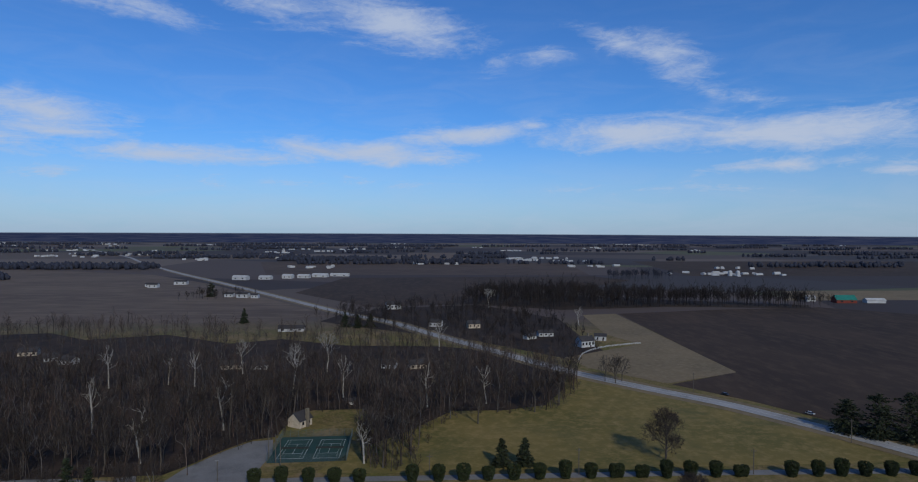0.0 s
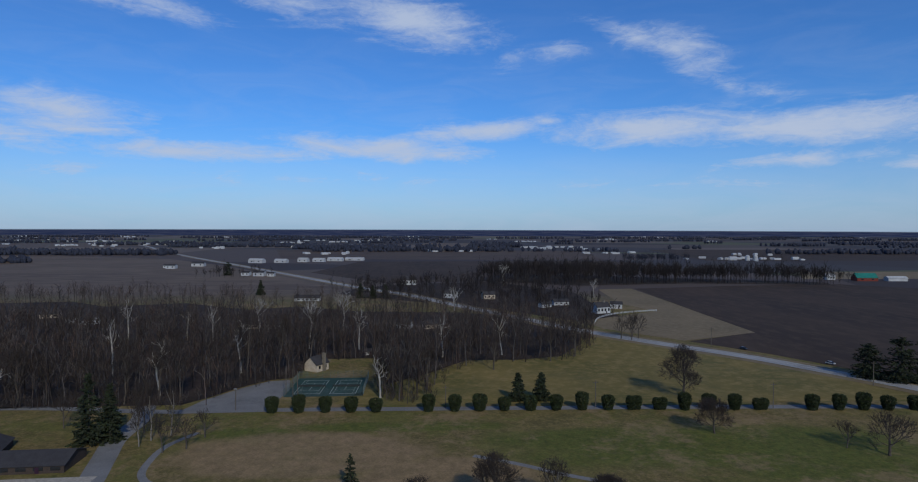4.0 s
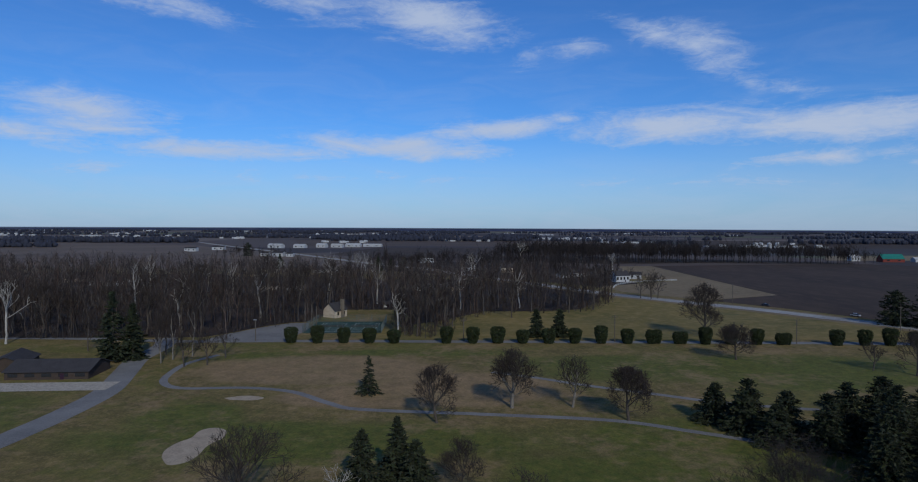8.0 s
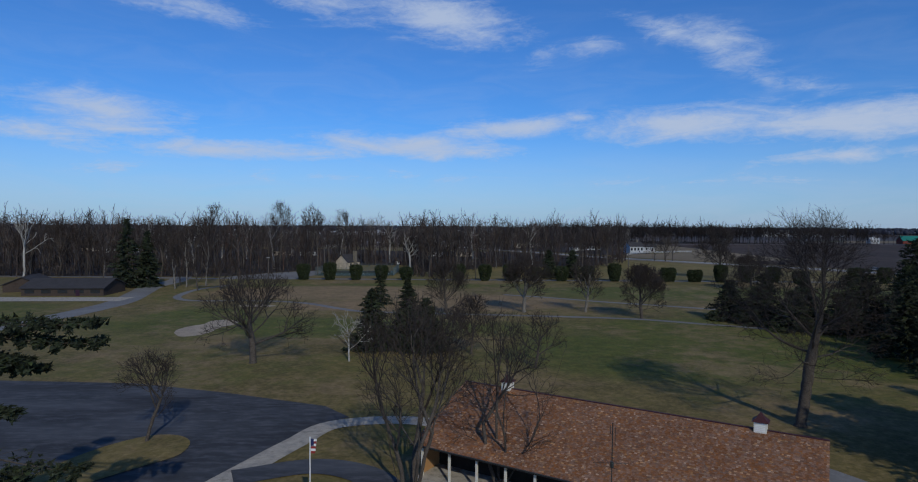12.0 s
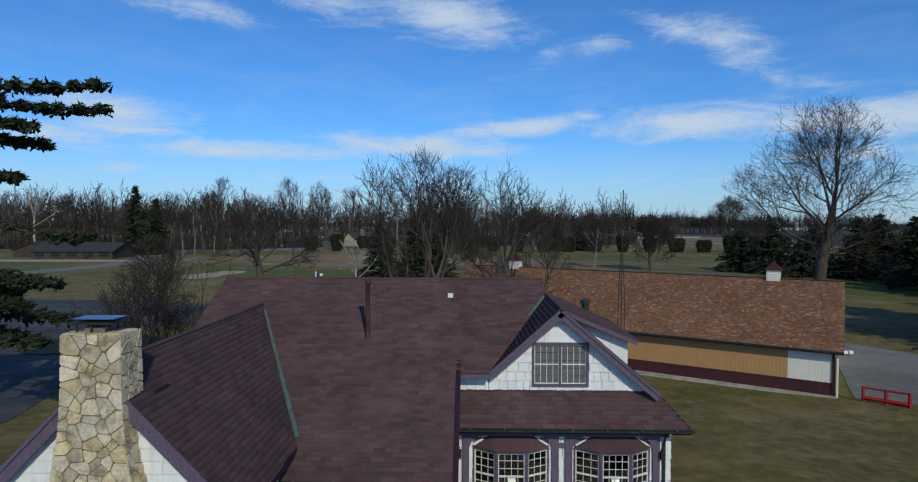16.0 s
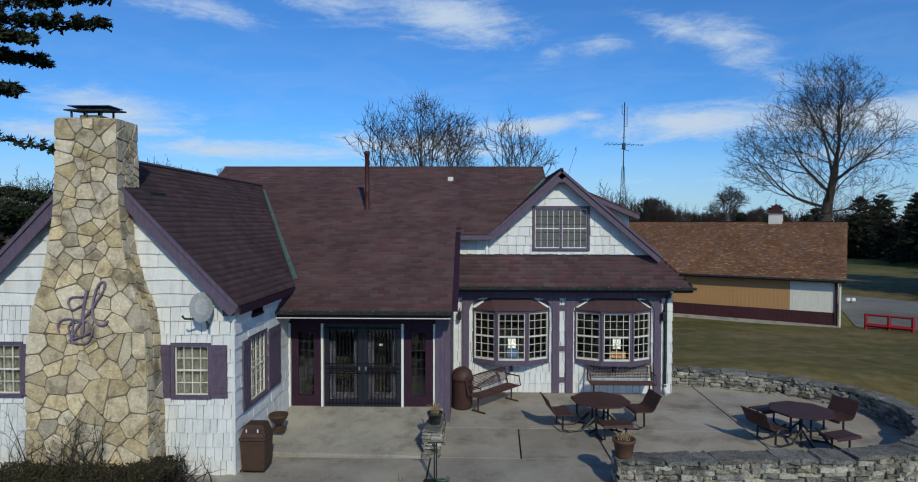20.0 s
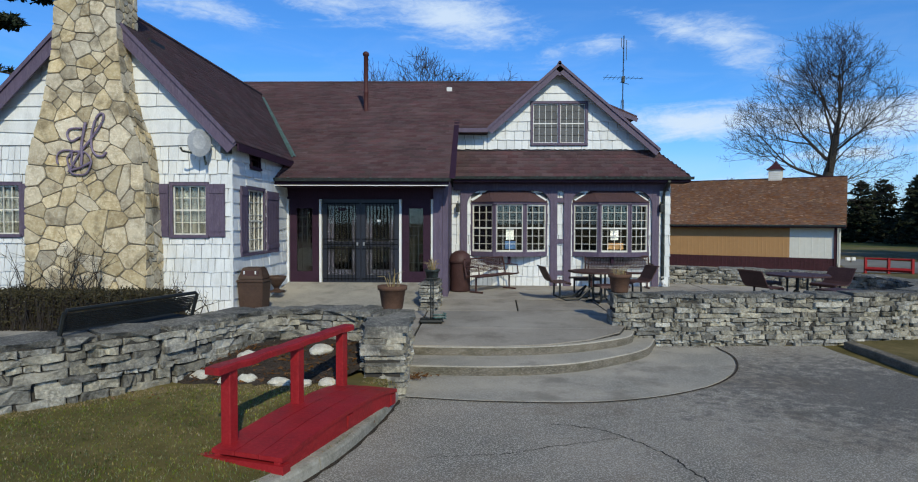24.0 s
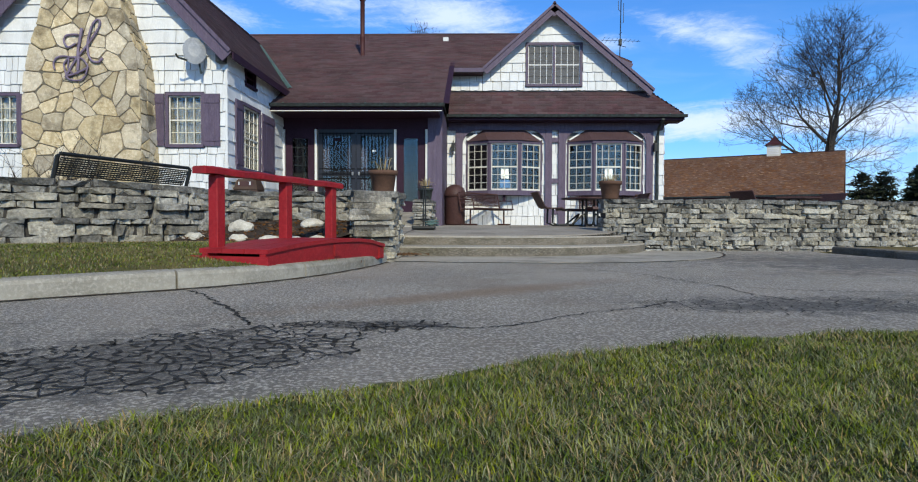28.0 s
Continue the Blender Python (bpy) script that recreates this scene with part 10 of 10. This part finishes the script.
def leafy(name, boxes, count, size, mat, label, category, seed, twig_frac=0.3):
    """A clipped hedge: leaf sprays through its body over a lattice of twigs."""
    rn = random.Random(seed)
    root = thing(name, label, category, (boxes[0][0], boxes[0][2], boxes[0][4]))
    pts, segs = [], []
    for x0, x1, y0, y1, z0, z1 in boxes:
        vol = (x1 - x0) * (y1 - y0)
        for _ in range(int(count * vol)):
            p = Vector((rn.uniform(x0, x1), rn.uniform(y0, y1), rn.uniform(z0, z1)))
            if rn.random() < 0.65:
                k = rn.randrange(3)
                p[2 if k else 1] = (z1 if k else y0) + rn.gauss(0, 0.03)
            p.z += 0.05 * noise.noise(p * 2.5)
            pts.append(p)
            if rn.random() < twig_frac:
                segs.append((Vector((p.x, p.y, z0)), p + Vector((rn.gauss(0, 0.05), rn.gauss(0, 0.05), 0.02)), 0.006, 0.003, 3))
    v, f = sweep(segs)
    raw("branch_frame", v, f, M["twig"], root)
    v, f = tufts(pts, size, rn, 0.8)
    raw("leaves", v, f, M[mat], root)
    return root


leafy("hedge", [(-12.0, -5.75, 9.75, 10.75, 0.15, 0.70), (-6.3, -5.55, 10.3, 11.3, 0.15, 0.62)], 2600, 0.055, "hedge", "low brown-green clipped hedge before the chimney", "hedge", 5)
leafy("shrub", [(-5.3, -4.9, 9.2, 10.6, 0.15, 0.35)], 500, 0.05, "hedge", "low brown-green clipped hedge at the terrace", "hedge", 6)


def twiggy_bush(x, y, z, h, w, n, seed, label):
    rn = random.Random(seed)
    root = thing("twiggy_shrub", label, "shrub", (x, y, z))
    segs = []
    for _ in range(n):
        p = Vector((x + rn.gauss(0, w * 0.15), y + rn.gauss(0, 0.06), z))
        d = Vector((rn.gauss(0, 0.5), rn.gauss(0, 0.2), 1)).normalized()
        L = h * rn.uniform(0.5, 1.0)
        for k in range(5):
            d = (d + Vector((rn.gauss(0, 0.28), rn.gauss(0, 0.12), rn.gauss(0, 0.1)))).normalized()
            e = p + d * L / 5
            segs.append((p, e, 0.015 * (1 - k / 6), 0.015 * (1 - (k + 1) / 6), 2))
            if k > 0:
                for _ in range(2):
                    s = (d + Vector((rn.gauss(0, 0.7), rn.gauss(0, 0.3), rn.gauss(0, 0.5)))).normalized()
                    segs.append((e, e + s * L * rn.uniform(0.08, 0.22), 0.004, 0.0015, 3))
            p = e
    v, f = sweep(segs)
    raw("stem_tangle", v, f, M["twig"], root)
    return root


twiggy_bush(-7.6, 10.86, 0.15, 1.6, 2.4, 48, 3, "leafless climbing shrub against the chimney")
twiggy_bush(-8.4, 10.85, 0.15, 1.0, 1.4, 20, 4, "leafless twiggy shrub by the chimney")
twiggy_bush(-5.6, 11.1, 0.15, 0.95, 1.3, 26, 5, "leafless twiggy shrub by the chimney")


def grass_blades():
    """Single grass blades where the viewer comes down to the ground."""
    rng = np.random.default_rng(3)
    edge = np.array(LAWN_EDGE)
    kerb_in = np.array(KERB)
    ps, hs = [], []
    n = 620000
    x, y = rng.uniform(-3.2, 4.6, n), rng.uniform(0.35, 3.4, n)
    lim = np.interp(x, edge[:, 0], edge[:, 1]) + 0.03 * np.sin(x * 9) + rng.normal(0, 0.015, n)
    ok = (y < lim) & (np.abs(x) < y * 0.95 + 0.4) & (rng.random(n) < np.clip(1.6 / y, 0, 1))
    ps.append(np.stack([x[ok], y[ok], np.full(ok.sum(), -0.325)], 1))
    hs.append(rng.uniform(0.012, 0.036, ok.sum()) * (1 + 0.25 * np.sin(x[ok] * 7.3 + 2 * np.sin(y[ok] * 5.1))))
    n = 150000
    x, y = rng.uniform(-8.6, -1.1, n), rng.uniform(0.6, 8.2, n)
    kx, ky = kerb_in[:, 0], kerb_in[:, 1]
    lo = np.interp(x, kx, ky) + 0.135
    hi = np.interp(x, [-9, -6.6, -5.35, -4.62, -4.08, -3.6, -2.8, -1.7, -1.1], [3.75, 5.1, 6.0, 6.65, 7.2, 7.45, 7.4, 7.6, 7.9])
    along, across = (x - E0.x) * ED.x + (y - E0.y) * ED.y, (x - E0.x) * EN.x + (y - E0.y) * EN.y
    ok = (y > lo) & (y < hi) & ~((along > -0.08) & (along < 2.36) & (across > -0.05) & (across < 0.74))
    q = np.stack([x[ok], y[ok]], 1)
    ps.append(np.concatenate([q, np.array([[lawn_z(a, b) - 0.005] for a, b in q])], 1))
    hs.append(rng.uniform(0.012, 0.028, ok.sum()))
    P, Hh = np.concatenate(ps), np.concatenate(hs)
    n = len(P)
    a = rng.uniform(0, math.tau, n)
    lean = rng.uniform(0.2, 1.7, n) * Hh
    side = np.stack([np.cos(a), np.sin(a), np.zeros(n)], 1)
    fwd = np.stack([-np.sin(a), np.cos(a), np.zeros(n)], 1)
    w = rng.uniform(0.0007, 0.0016, n)[:, None] * (1 + 0.28 * P[:, 1:2])
    up = np.array([[0, 0, 1.0]])
    b0, b1 = P - side * w, P + side * w
    m0 = P + fwd * (lean * 0.35)[:, None] + up * (Hh * 0.62)[:, None] - side * w * 0.8
    m1 = m0 + side * w * 1.6
    t = P + fwd * lean[:, None] + up * Hh[:, None]
    v = np.stack([b0, b1, m1, m0, t], 1).reshape(-1, 3)
    k = np.arange(n)[:, None] * 5
    tri = np.concatenate([k + np.array([[0, 1, 2]]), k + np.array([[0, 2, 3]]), k + np.array([[3, 2, 4]])])
    left = P[:, 2] > -0.31
    hem = left & (P[:, 1] > np.interp(P[:, 0], [-9, -6.6, -5.35, -4.62, -4.08, -3.6], [3.4, 4.75, 5.65, 6.3, 6.8, 7.2]))
    patch = 0.5 + 0.5 * np.sin(P[:, 0] * 5.2 + 1.7 * np.sin(P[:, 1] * 4.3) + 0.6) * np.sin(P[:, 1] * 6.1 + 1.3 * np.sin(P[:, 0] * 3.7))
    dry = rng.random(n) < np.where(hem, 0.75, np.where(left, 0.05 + 0.22 * patch, 0.06 + 0.26 * patch))
    for nm, sel, mat in (("grass_blades", ~dry, "blade"), ("dry_grass_blades", dry, "straw")):
        s = np.concatenate([sel, sel, sel])
        tagged(raw(nm, v, tri[s], M[mat]), "short mown grass with dry blades", "grass", kind="stuff")


grass_blades()


def litter_leaves():
    """Fallen leaves by the steps, in the lawn and along the kerb."""
    rn = random.Random(9)
    spots = [(-1.0 + rn.gauss(0, 0.12), 8.75 + rn.gauss(0, 0.12), -0.29) for _ in range(70)] + [(rn.uniform(-4.6, -3.6), rn.uniform(6.7, 7.4), -0.08) for _ in range(14)] + [(1.72, 2.72, -0.335), (0.62, 1.95, -0.34), (1.3, 2.2, -0.35)] + [(rn.uniform(-2, -1.2), rn.uniform(6.6, 8), -0.27) for _ in range(10)]
    for _ in range(420):
        x, y = rn.uniform(-3.7, -1.7), rn.uniform(7.5, 8.8)
        if in_poly(x, y, bed_pts):
            spots.append((x, y, -0.085 + 0.30 * min(1, max(0, (y - 7.4) / 1.5))))
    pts = np.array([[x, y, z + 0.012] for x, y, z in spots])
    v, f = tufts(pts, 0.06, rn, 0.25)
    return tagged(raw("fallen_leaves", v, f, M["dry_leaf"]), "brown fallen leaves", "leaves", kind="stuff")


litter_leaves()

# ---- far buildings, court, poles, cars ----


def gable_house(name, x, y, w, d, h, roof_h, turn, wall, roof, label, category="house", windows=3, door=True, chimney_at=None, chimney_side=0.0):
    """A far building: walls, overhanging gable roof, windows and a door."""
    z = gz(x, y) - 0.3
    root = thing(name, label, category, (0, 0, 0))
    part("wall", bx(-w / 2, w / 2, -d / 2, d / 2, 0, h), M[wall], root)
    for s in (-1, 1):
        g = bmesh.new()
        v = [g.verts.new((s * w / 2 * 0.998, -d / 2, h)), g.verts.new((s * w / 2 * 0.998, d / 2, h)), g.verts.new((s * w / 2 * 0.998, 0, h + roof_h))]
        g.faces.new(v if s > 0 else v[::-1])
        part("gable", g, M[wall], root)
    r = bmesh.new()
    o, k = 0.5, roof_h / (d / 2)
    for s in (-1, 1):
        slab(r, [(-w / 2 - o, s * (d / 2 + o), h - o * k), (w / 2 + o, s * (d / 2 + o), h - o * k), (w / 2 + o, 0, h + roof_h), (-w / 2 - o, 0, h + roof_h)], 0.2)
    part("roof", r, M[roof], root)
    for i in range(windows):
        wx = -w / 2 + w * (i + 0.5) / windows
        part("window", bx(wx - w * 0.05 - 0.2, wx + w * 0.05 + 0.2, -d / 2 - 0.05, -d / 2 - 0.002, h * 0.38, h * 0.75), M["car_glass"], root)
    if door:
        part("door", bx(w * 0.16, w * 0.16 + 1.1, -d / 2 - 0.06, -d / 2 - 0.003, 0, 2.1), M["plum"], root)
    if chimney_at is not None:
        part("chimney", bx(chimney_at - 0.7, chimney_at + 0.7, chimney_side - 0.7, chimney_side + 0.7, 0, h + roof_h + 1.6), M["mortar"], root, "stone chimney")
    root.matrix_basis = pose(x, y, z, 0, 0, turn)
    return root


gable_house("stone_cottage", -58.0, 302, 8.5, 8.0, 4.2, 3.4, 58, "tan_stone", "dark_shingle", "small pale stone cottage with chimney at the edge of the woods", "cottage", 2, True, 0.5, -4.3)
gable_house("small_shed", -36.5, 338, 3.2, 3.0, 2.6, 1.2, 10, "house_white", "dark_shingle", "small white shed among trees", "shed", 1)
gable_house("bungalow", -117, 181, 23, 13, 2.8, 2.2, 4, "brown_siding", "dark_shingle", "low dark-roofed bungalow beside the lane", "house", 5)
gable_house("bungalow", -137, 190, 14, 10, 2.8, 2.2, -72, "brown_siding", "dark_shingle", "low dark-roofed garage of the bungalow", "garage", 2)
gable_house("farmhouse", 140, 500, 13, 9, 6, 3.5, 20, "house_white", "dark_shingle", "white farmhouse by the highway", "house", 4, True, 3)
gable_house("farm_shed", 162, 529, 10, 7, 4.5, 2, -15, "house_white", "dark_shingle", "white shed of the farmstead", "shed", 2)
gable_house("farm_shed", 117, 552, 14, 7, 4, 2.2, 5, "house_white", "dark_shingle", "white shed of the farmstead", "shed", 3)
gable_house("farm_shed", 100, 538, 11, 6, 3.5, 2, 30, "house_white", "dark_shingle", "white shed of the farmstead", "shed", 2)
gable_house("red_barn", 590, 803, 28, 14, 5, 6, -4, "barn_red", "teal_roof", "red barn with a teal metal roof", "barn", 2, False)
gable_house("white_barn", 632, 800, 26, 10, 4.5, 2.5, -4, "house_white", "house_white", "long white metal shed by the red barn", "barn", 0, False)
gable_house("farmhouse", 553, 822, 12, 9, 6, 3, 0, "house_white", "house_white", "white farmhouse near the red barn", "house", 3)
gable_house("roadside_house", -31, 752, 18, 10, 6.5, 4, 15, "house_white", "dark_shingle", "white two-storey roadside house", "house", 4)
gable_house("roadside_house", 18, 613, 12, 9, 5, 3, -20, "house_white", "dark_shingle", "pale roadside house among trees", "house", 3)
gable_house("roadside_house", 55, 603, 12, 9, 5, 3, 10, "tan_stone", "dark_shingle", "tan roadside house among trees", "house", 3)
for k, (hx, hy, hw, tn) in enumerate(((-297, 483, 13, 12), (-250, 451, 12, -20), (-268, 461, 9, 30), (-129, 430, 14, 4), (-110, 429, 11, 8), (-121, 589, 24, 3), (-1, 427, 12, 20), (-20, 428, 10, -15))):
    gable_house("wood_house", hx, hy, hw, 8, 3.6, 2.6, tn, "house_white" if k % 3 else "tan_stone", "dark_shingle", "pale house half hidden in the woods", "house", 3)
for k, (hx, hy, w, d, h) in enumerate(((-345, 1205, 30, 14, 6), (-300, 1215, 24, 14, 5), (-262, 1240, 20, 14, 6), (-232, 1250, 24, 14, 5), (-203, 1275, 32, 14, 5), (-166, 1300, 40, 12, 4), (-250, 885, 16, 10, 6), (-272, 895, 12, 9, 5), (-232, 880, 10, 8, 5), (-440, 1040, 16, 10, 6), (-455, 1060, 12, 9, 5), (-418, 1100, 22, 10, 6))):
    gable_house("farm_building", hx, hy, w, d, h, d * 0.22, (k * 31) % 30 - 15, "house_white", "house_white" if k < 6 else "dark_shingle", "white farm building on the plain", "farm building", 2, False)


def far_hamlets():
    """Tiny pale buildings strewn over the far plain, too many to count."""
    rn = random.Random(12)
    bm = bmesh.new()
    groups = [(rn.uniform(-0.75, 0.75), rn.uniform(1500, 4600)) for _ in range(46)] + [(0.17, 2110), (0.2, 2130), (0.50, 1350), (0.57, 1330), (0.53, 1340), (-0.34, 2000), (-0.52, 2200), (-0.45, 2500)]
    for a, y in groups:
        for _ in range(rn.randint(2, 9)):
            x, yy = a * y + rn.gauss(0, 35), y + rn.gauss(0, 25)
            w, d, h = rn.uniform(6, 20), rn.uniform(6, 10), rn.uniform(3.5, 6.5)
            m = pose(x, yy, gz(x, yy), 0, 0, rn.uniform(-40, 40))
            box(bm, -w / 2, w / 2, -d / 2, d / 2, 0, h * 0.7, m=m)
            v = [bm.verts.new(m @ Vector(p)) for p in ((-w / 2, -d / 2, h * 0.7), (w / 2, -d / 2, h * 0.7), (w / 2, d / 2, h * 0.7), (-w / 2, d / 2, h * 0.7), (-w / 2, 0, h), (w / 2, 0, h))]
            for f in ((0, 1, 5, 4), (2, 3, 4, 5), (0, 4, 3), (1, 2, 5)):
                bm.faces.new([v[i] for i in f])
    return tagged(part("far_buildings", bm, M["house_white"]), "pale farm buildings scattered over the far plain", "buildings", kind="stuff")


far_hamlets()
silo = thing("grain_silos", "pair of pale grain silos on the plain", "silo", (690, 1300, -3))
for k in (0, 18):
    part("silo", lathe([(4.5, 0), (4.5, 10), (2.5, 12), (0.5, 12.6)], (690 + k, 1300, gz(0, 1300)), 12), M["house_white"], silo)

court = thing("tennis_court", "fenced dark green tennis courts with pale lines", "tennis court", (-45.5, 268, gz(0, 268)))
CZ0 = lambda y: gz(0, y)
cm = bmesh.new()
slab(cm, [(-62, 251.5, CZ0(251.5) + 0.06), (-29.5, 252.5, CZ0(252.5) + 0.06), (-30.5, 285, CZ0(285) + 0.06), (-62.5, 284, CZ0(284) + 0.06)], 0.05)
part("surface", cm, M["court"], court)
for c in (-53.5, -38.5):
    ln = bmesh.new()
    for x0, x1, y0, y1 in [(c - 5.5, c - 5.3, 256, 280), (c + 5.3, c + 5.5, 256, 280), (c - 4.1, c - 4.0, 256, 280), (c + 4.0, c + 4.1, 256, 280), (c - 5.5, c + 5.5, 256, 256.3), (c - 5.5, c + 5.5, 279.7, 280), (c - 4.1, c + 4.1, 262, 262.2), (c - 4.1, c + 4.1, 274, 274.2), (c - 0.1, c + 0.1, 262, 274)]:
        slab(ln, [(x0, y0, CZ0(y0) + 0.09), (x1, y0, CZ0(y0) + 0.09), (x1, y1, CZ0(y1) + 0.09), (x0, y1, CZ0(y1) + 0.09)], 0.01)
    part("lines", ln, M["court_line"], court)
    part("net", bx(c - 6, c + 6, 267.95, 268.05, CZ0(268), CZ0(268) + 1.0), M["gutter"], court)
ring = [(-62, 251.5), (-29.5, 252.5), (-30.5, 285), (-62.5, 284)]
for (ax, ay), (bx2, by2) in zip(ring, ring[1:] + ring[:1]):
    n = 9
    for i in range(n):
        x, y = ax + (bx2 - ax) * i / n, ay + (by2 - ay) * i / n
        part("fence_post", tubes([[(x, y, CZ0(y)), (x, y, CZ0(y) + 3.4)]], 0.05, 5), M["fence"], court)
    wires = []
    for k in range(9):
        wires.append([(ax, ay, CZ0(ay) + 0.2 + k * 0.4), (bx2, by2, CZ0(by2) + 0.2 + k * 0.4)])
    for i in range(70):
        x, y = ax + (bx2 - ax) * i / 70, ay + (by2 - ay) * i / 70
        wires.append([(x, y, CZ0(y) + 0.1), (x, y, CZ0(y) + 3.4)])
    part("fence_mesh", tubes(wires, 0.022, 3), M["fence"], court)


def pole(x, y, h, label, arms=True, lamp_head=False):
    z = gz(x, y)
    root = thing("utility_pole", label, "pole", (x, y, z))
    part("pole", tubes([[(x, y, z - 0.2), (x, y, z + h)]], 0.16, 6), M["pole"], root)
    if arms:
        part("crossarm", bx(x - 1.1, x + 1.1, y - 0.06, y + 0.06, z + h - 0.9, z + h - 0.75), M["pole"], root)
        for d in (-1, 0, 1):
            part("insulator", lathe([(0.06, 0), (0.08, 0.1), (0.04, 0.2)], (x + d, y, z + h - 0.75), 6), M["gutter"], root)
    if lamp_head:
        part("lamp_head", bx(x - 0.7, x + 0.5, y - 0.2, y + 0.2, z + h, z + h + 0.35, bev=0.05), M["grey_metal"], root)
    return root


for px, py, ph in ((63, 232.5, 10.5), (132, 229, 10), (4.5, 233, 9), (165, 352, 12), (197, 262, 11), (-2, 300, 9), (300, 190, 11), (128, 410, 11), (60, 492, 11)):
    pole(px, py, ph, "weathered wooden utility pole")
pole(-75.5, 233, 8, "lamp post at the parking area", False, True)
for px, py in ((-58, 251), (-55, 246), (-62, 256)):
    pole(px, py, 12, "tall bare pole beside the tennis court", False)


def white_fence():
    root = thing("paddock_fence", "white paddock fence round the tan field", "fence", (150, 460, -3))
    for line in ([(120, 445), (131, 470), (152, 492), (178, 505), (191, 509)],):
        pts = curve_through(line, 7)
        for i, (x, y) in enumerate(pts):
            z = gz(x, y)
            part("post", bx(x - 0.12, x + 0.12, y - 0.12, y + 0.12, z - 0.2, z + 1.6), M["house_white"], root)
        for h in (0.5, 0.95, 1.4):
            part("rail", tubes([[(x, y, gz(x, y) + h) for x, y in pts]], 0.12, 4), M["house_white"], root)


white_fence()


def car(x, y, turn, paint, label):
    root = thing("car", label, "car", (0, 0, 0), "cars on the highway")
    b = bmesh.new()
    hexa(b, [(-2.2, -0.9, 0.85), (2.2, -0.9, 0.80), (2.2, 0.9, 0.80), (-2.2, 0.9, 0.85), (-2.25, -0.92, 0.3), (2.25, -0.92, 0.3), (2.25, 0.92, 0.3), (-2.25, 0.92, 0.3)])
    bmesh.ops.bevel(b, geom=b.edges[:], offset=0.1, segments=2, affect="EDGES")
    part("body", b, M[paint], root)
    c = bmesh.new()
    hexa(c, [(-1.3, -0.65, 1.45), (0.6, -0.65, 1.45), (0.6, 0.65, 1.45), (-1.3, 0.65, 1.45), (-2.0, -0.82, 0.84), (1.4, -0.82, 0.82), (1.4, 0.82, 0.82), (-2.0, 0.82, 0.84)])
    part("cabin", c, M["car_glass"], root)
    part("roof", bx(-1.28, 0.58, -0.64, 0.64, 1.44, 1.50, bev=0.02), M[paint], root)
    for wx in (-1.35, 1.4):
        for wy in (-0.9, 0.9):
            part("wheel", tubes([[(wx, wy - 0.1, 0.33), (wx, wy + 0.1, 0.33)]], 0.33, 12), M["black_metal"], root)
    root.matrix_basis = pose(x, y, gz(x, y) + 0.26, 0, 0, turn)
    return root


car(181, 345, -57, "car_black", "black saloon car on the highway")
car(207, 306, -57, "car_silver", "silver saloon car on the highway")
car(236, 262, 122, "car_black", "dark saloon car on the highway")
car(-16, 606, 120, "car_white", "white saloon car on the highway")

# rings of edging stones and shrubs in the loop by the shed
for k in range(44):
    a = k / 44 * math.tau
    x, y = -14.0 + 4.6 * math.cos(a), 42.5 + 3.6 * math.sin(a)
    st = part("edging_stone", None or bx(x - 0.35, x + 0.35, y - 0.28, y + 0.28, gz(x, y) - 0.1, gz(x, y) + 0.25, bev=0.09), M["ledge_stone"], None)
    tagged(st, "rough grey stone edging a round bed", "stone", "stones round the bed")
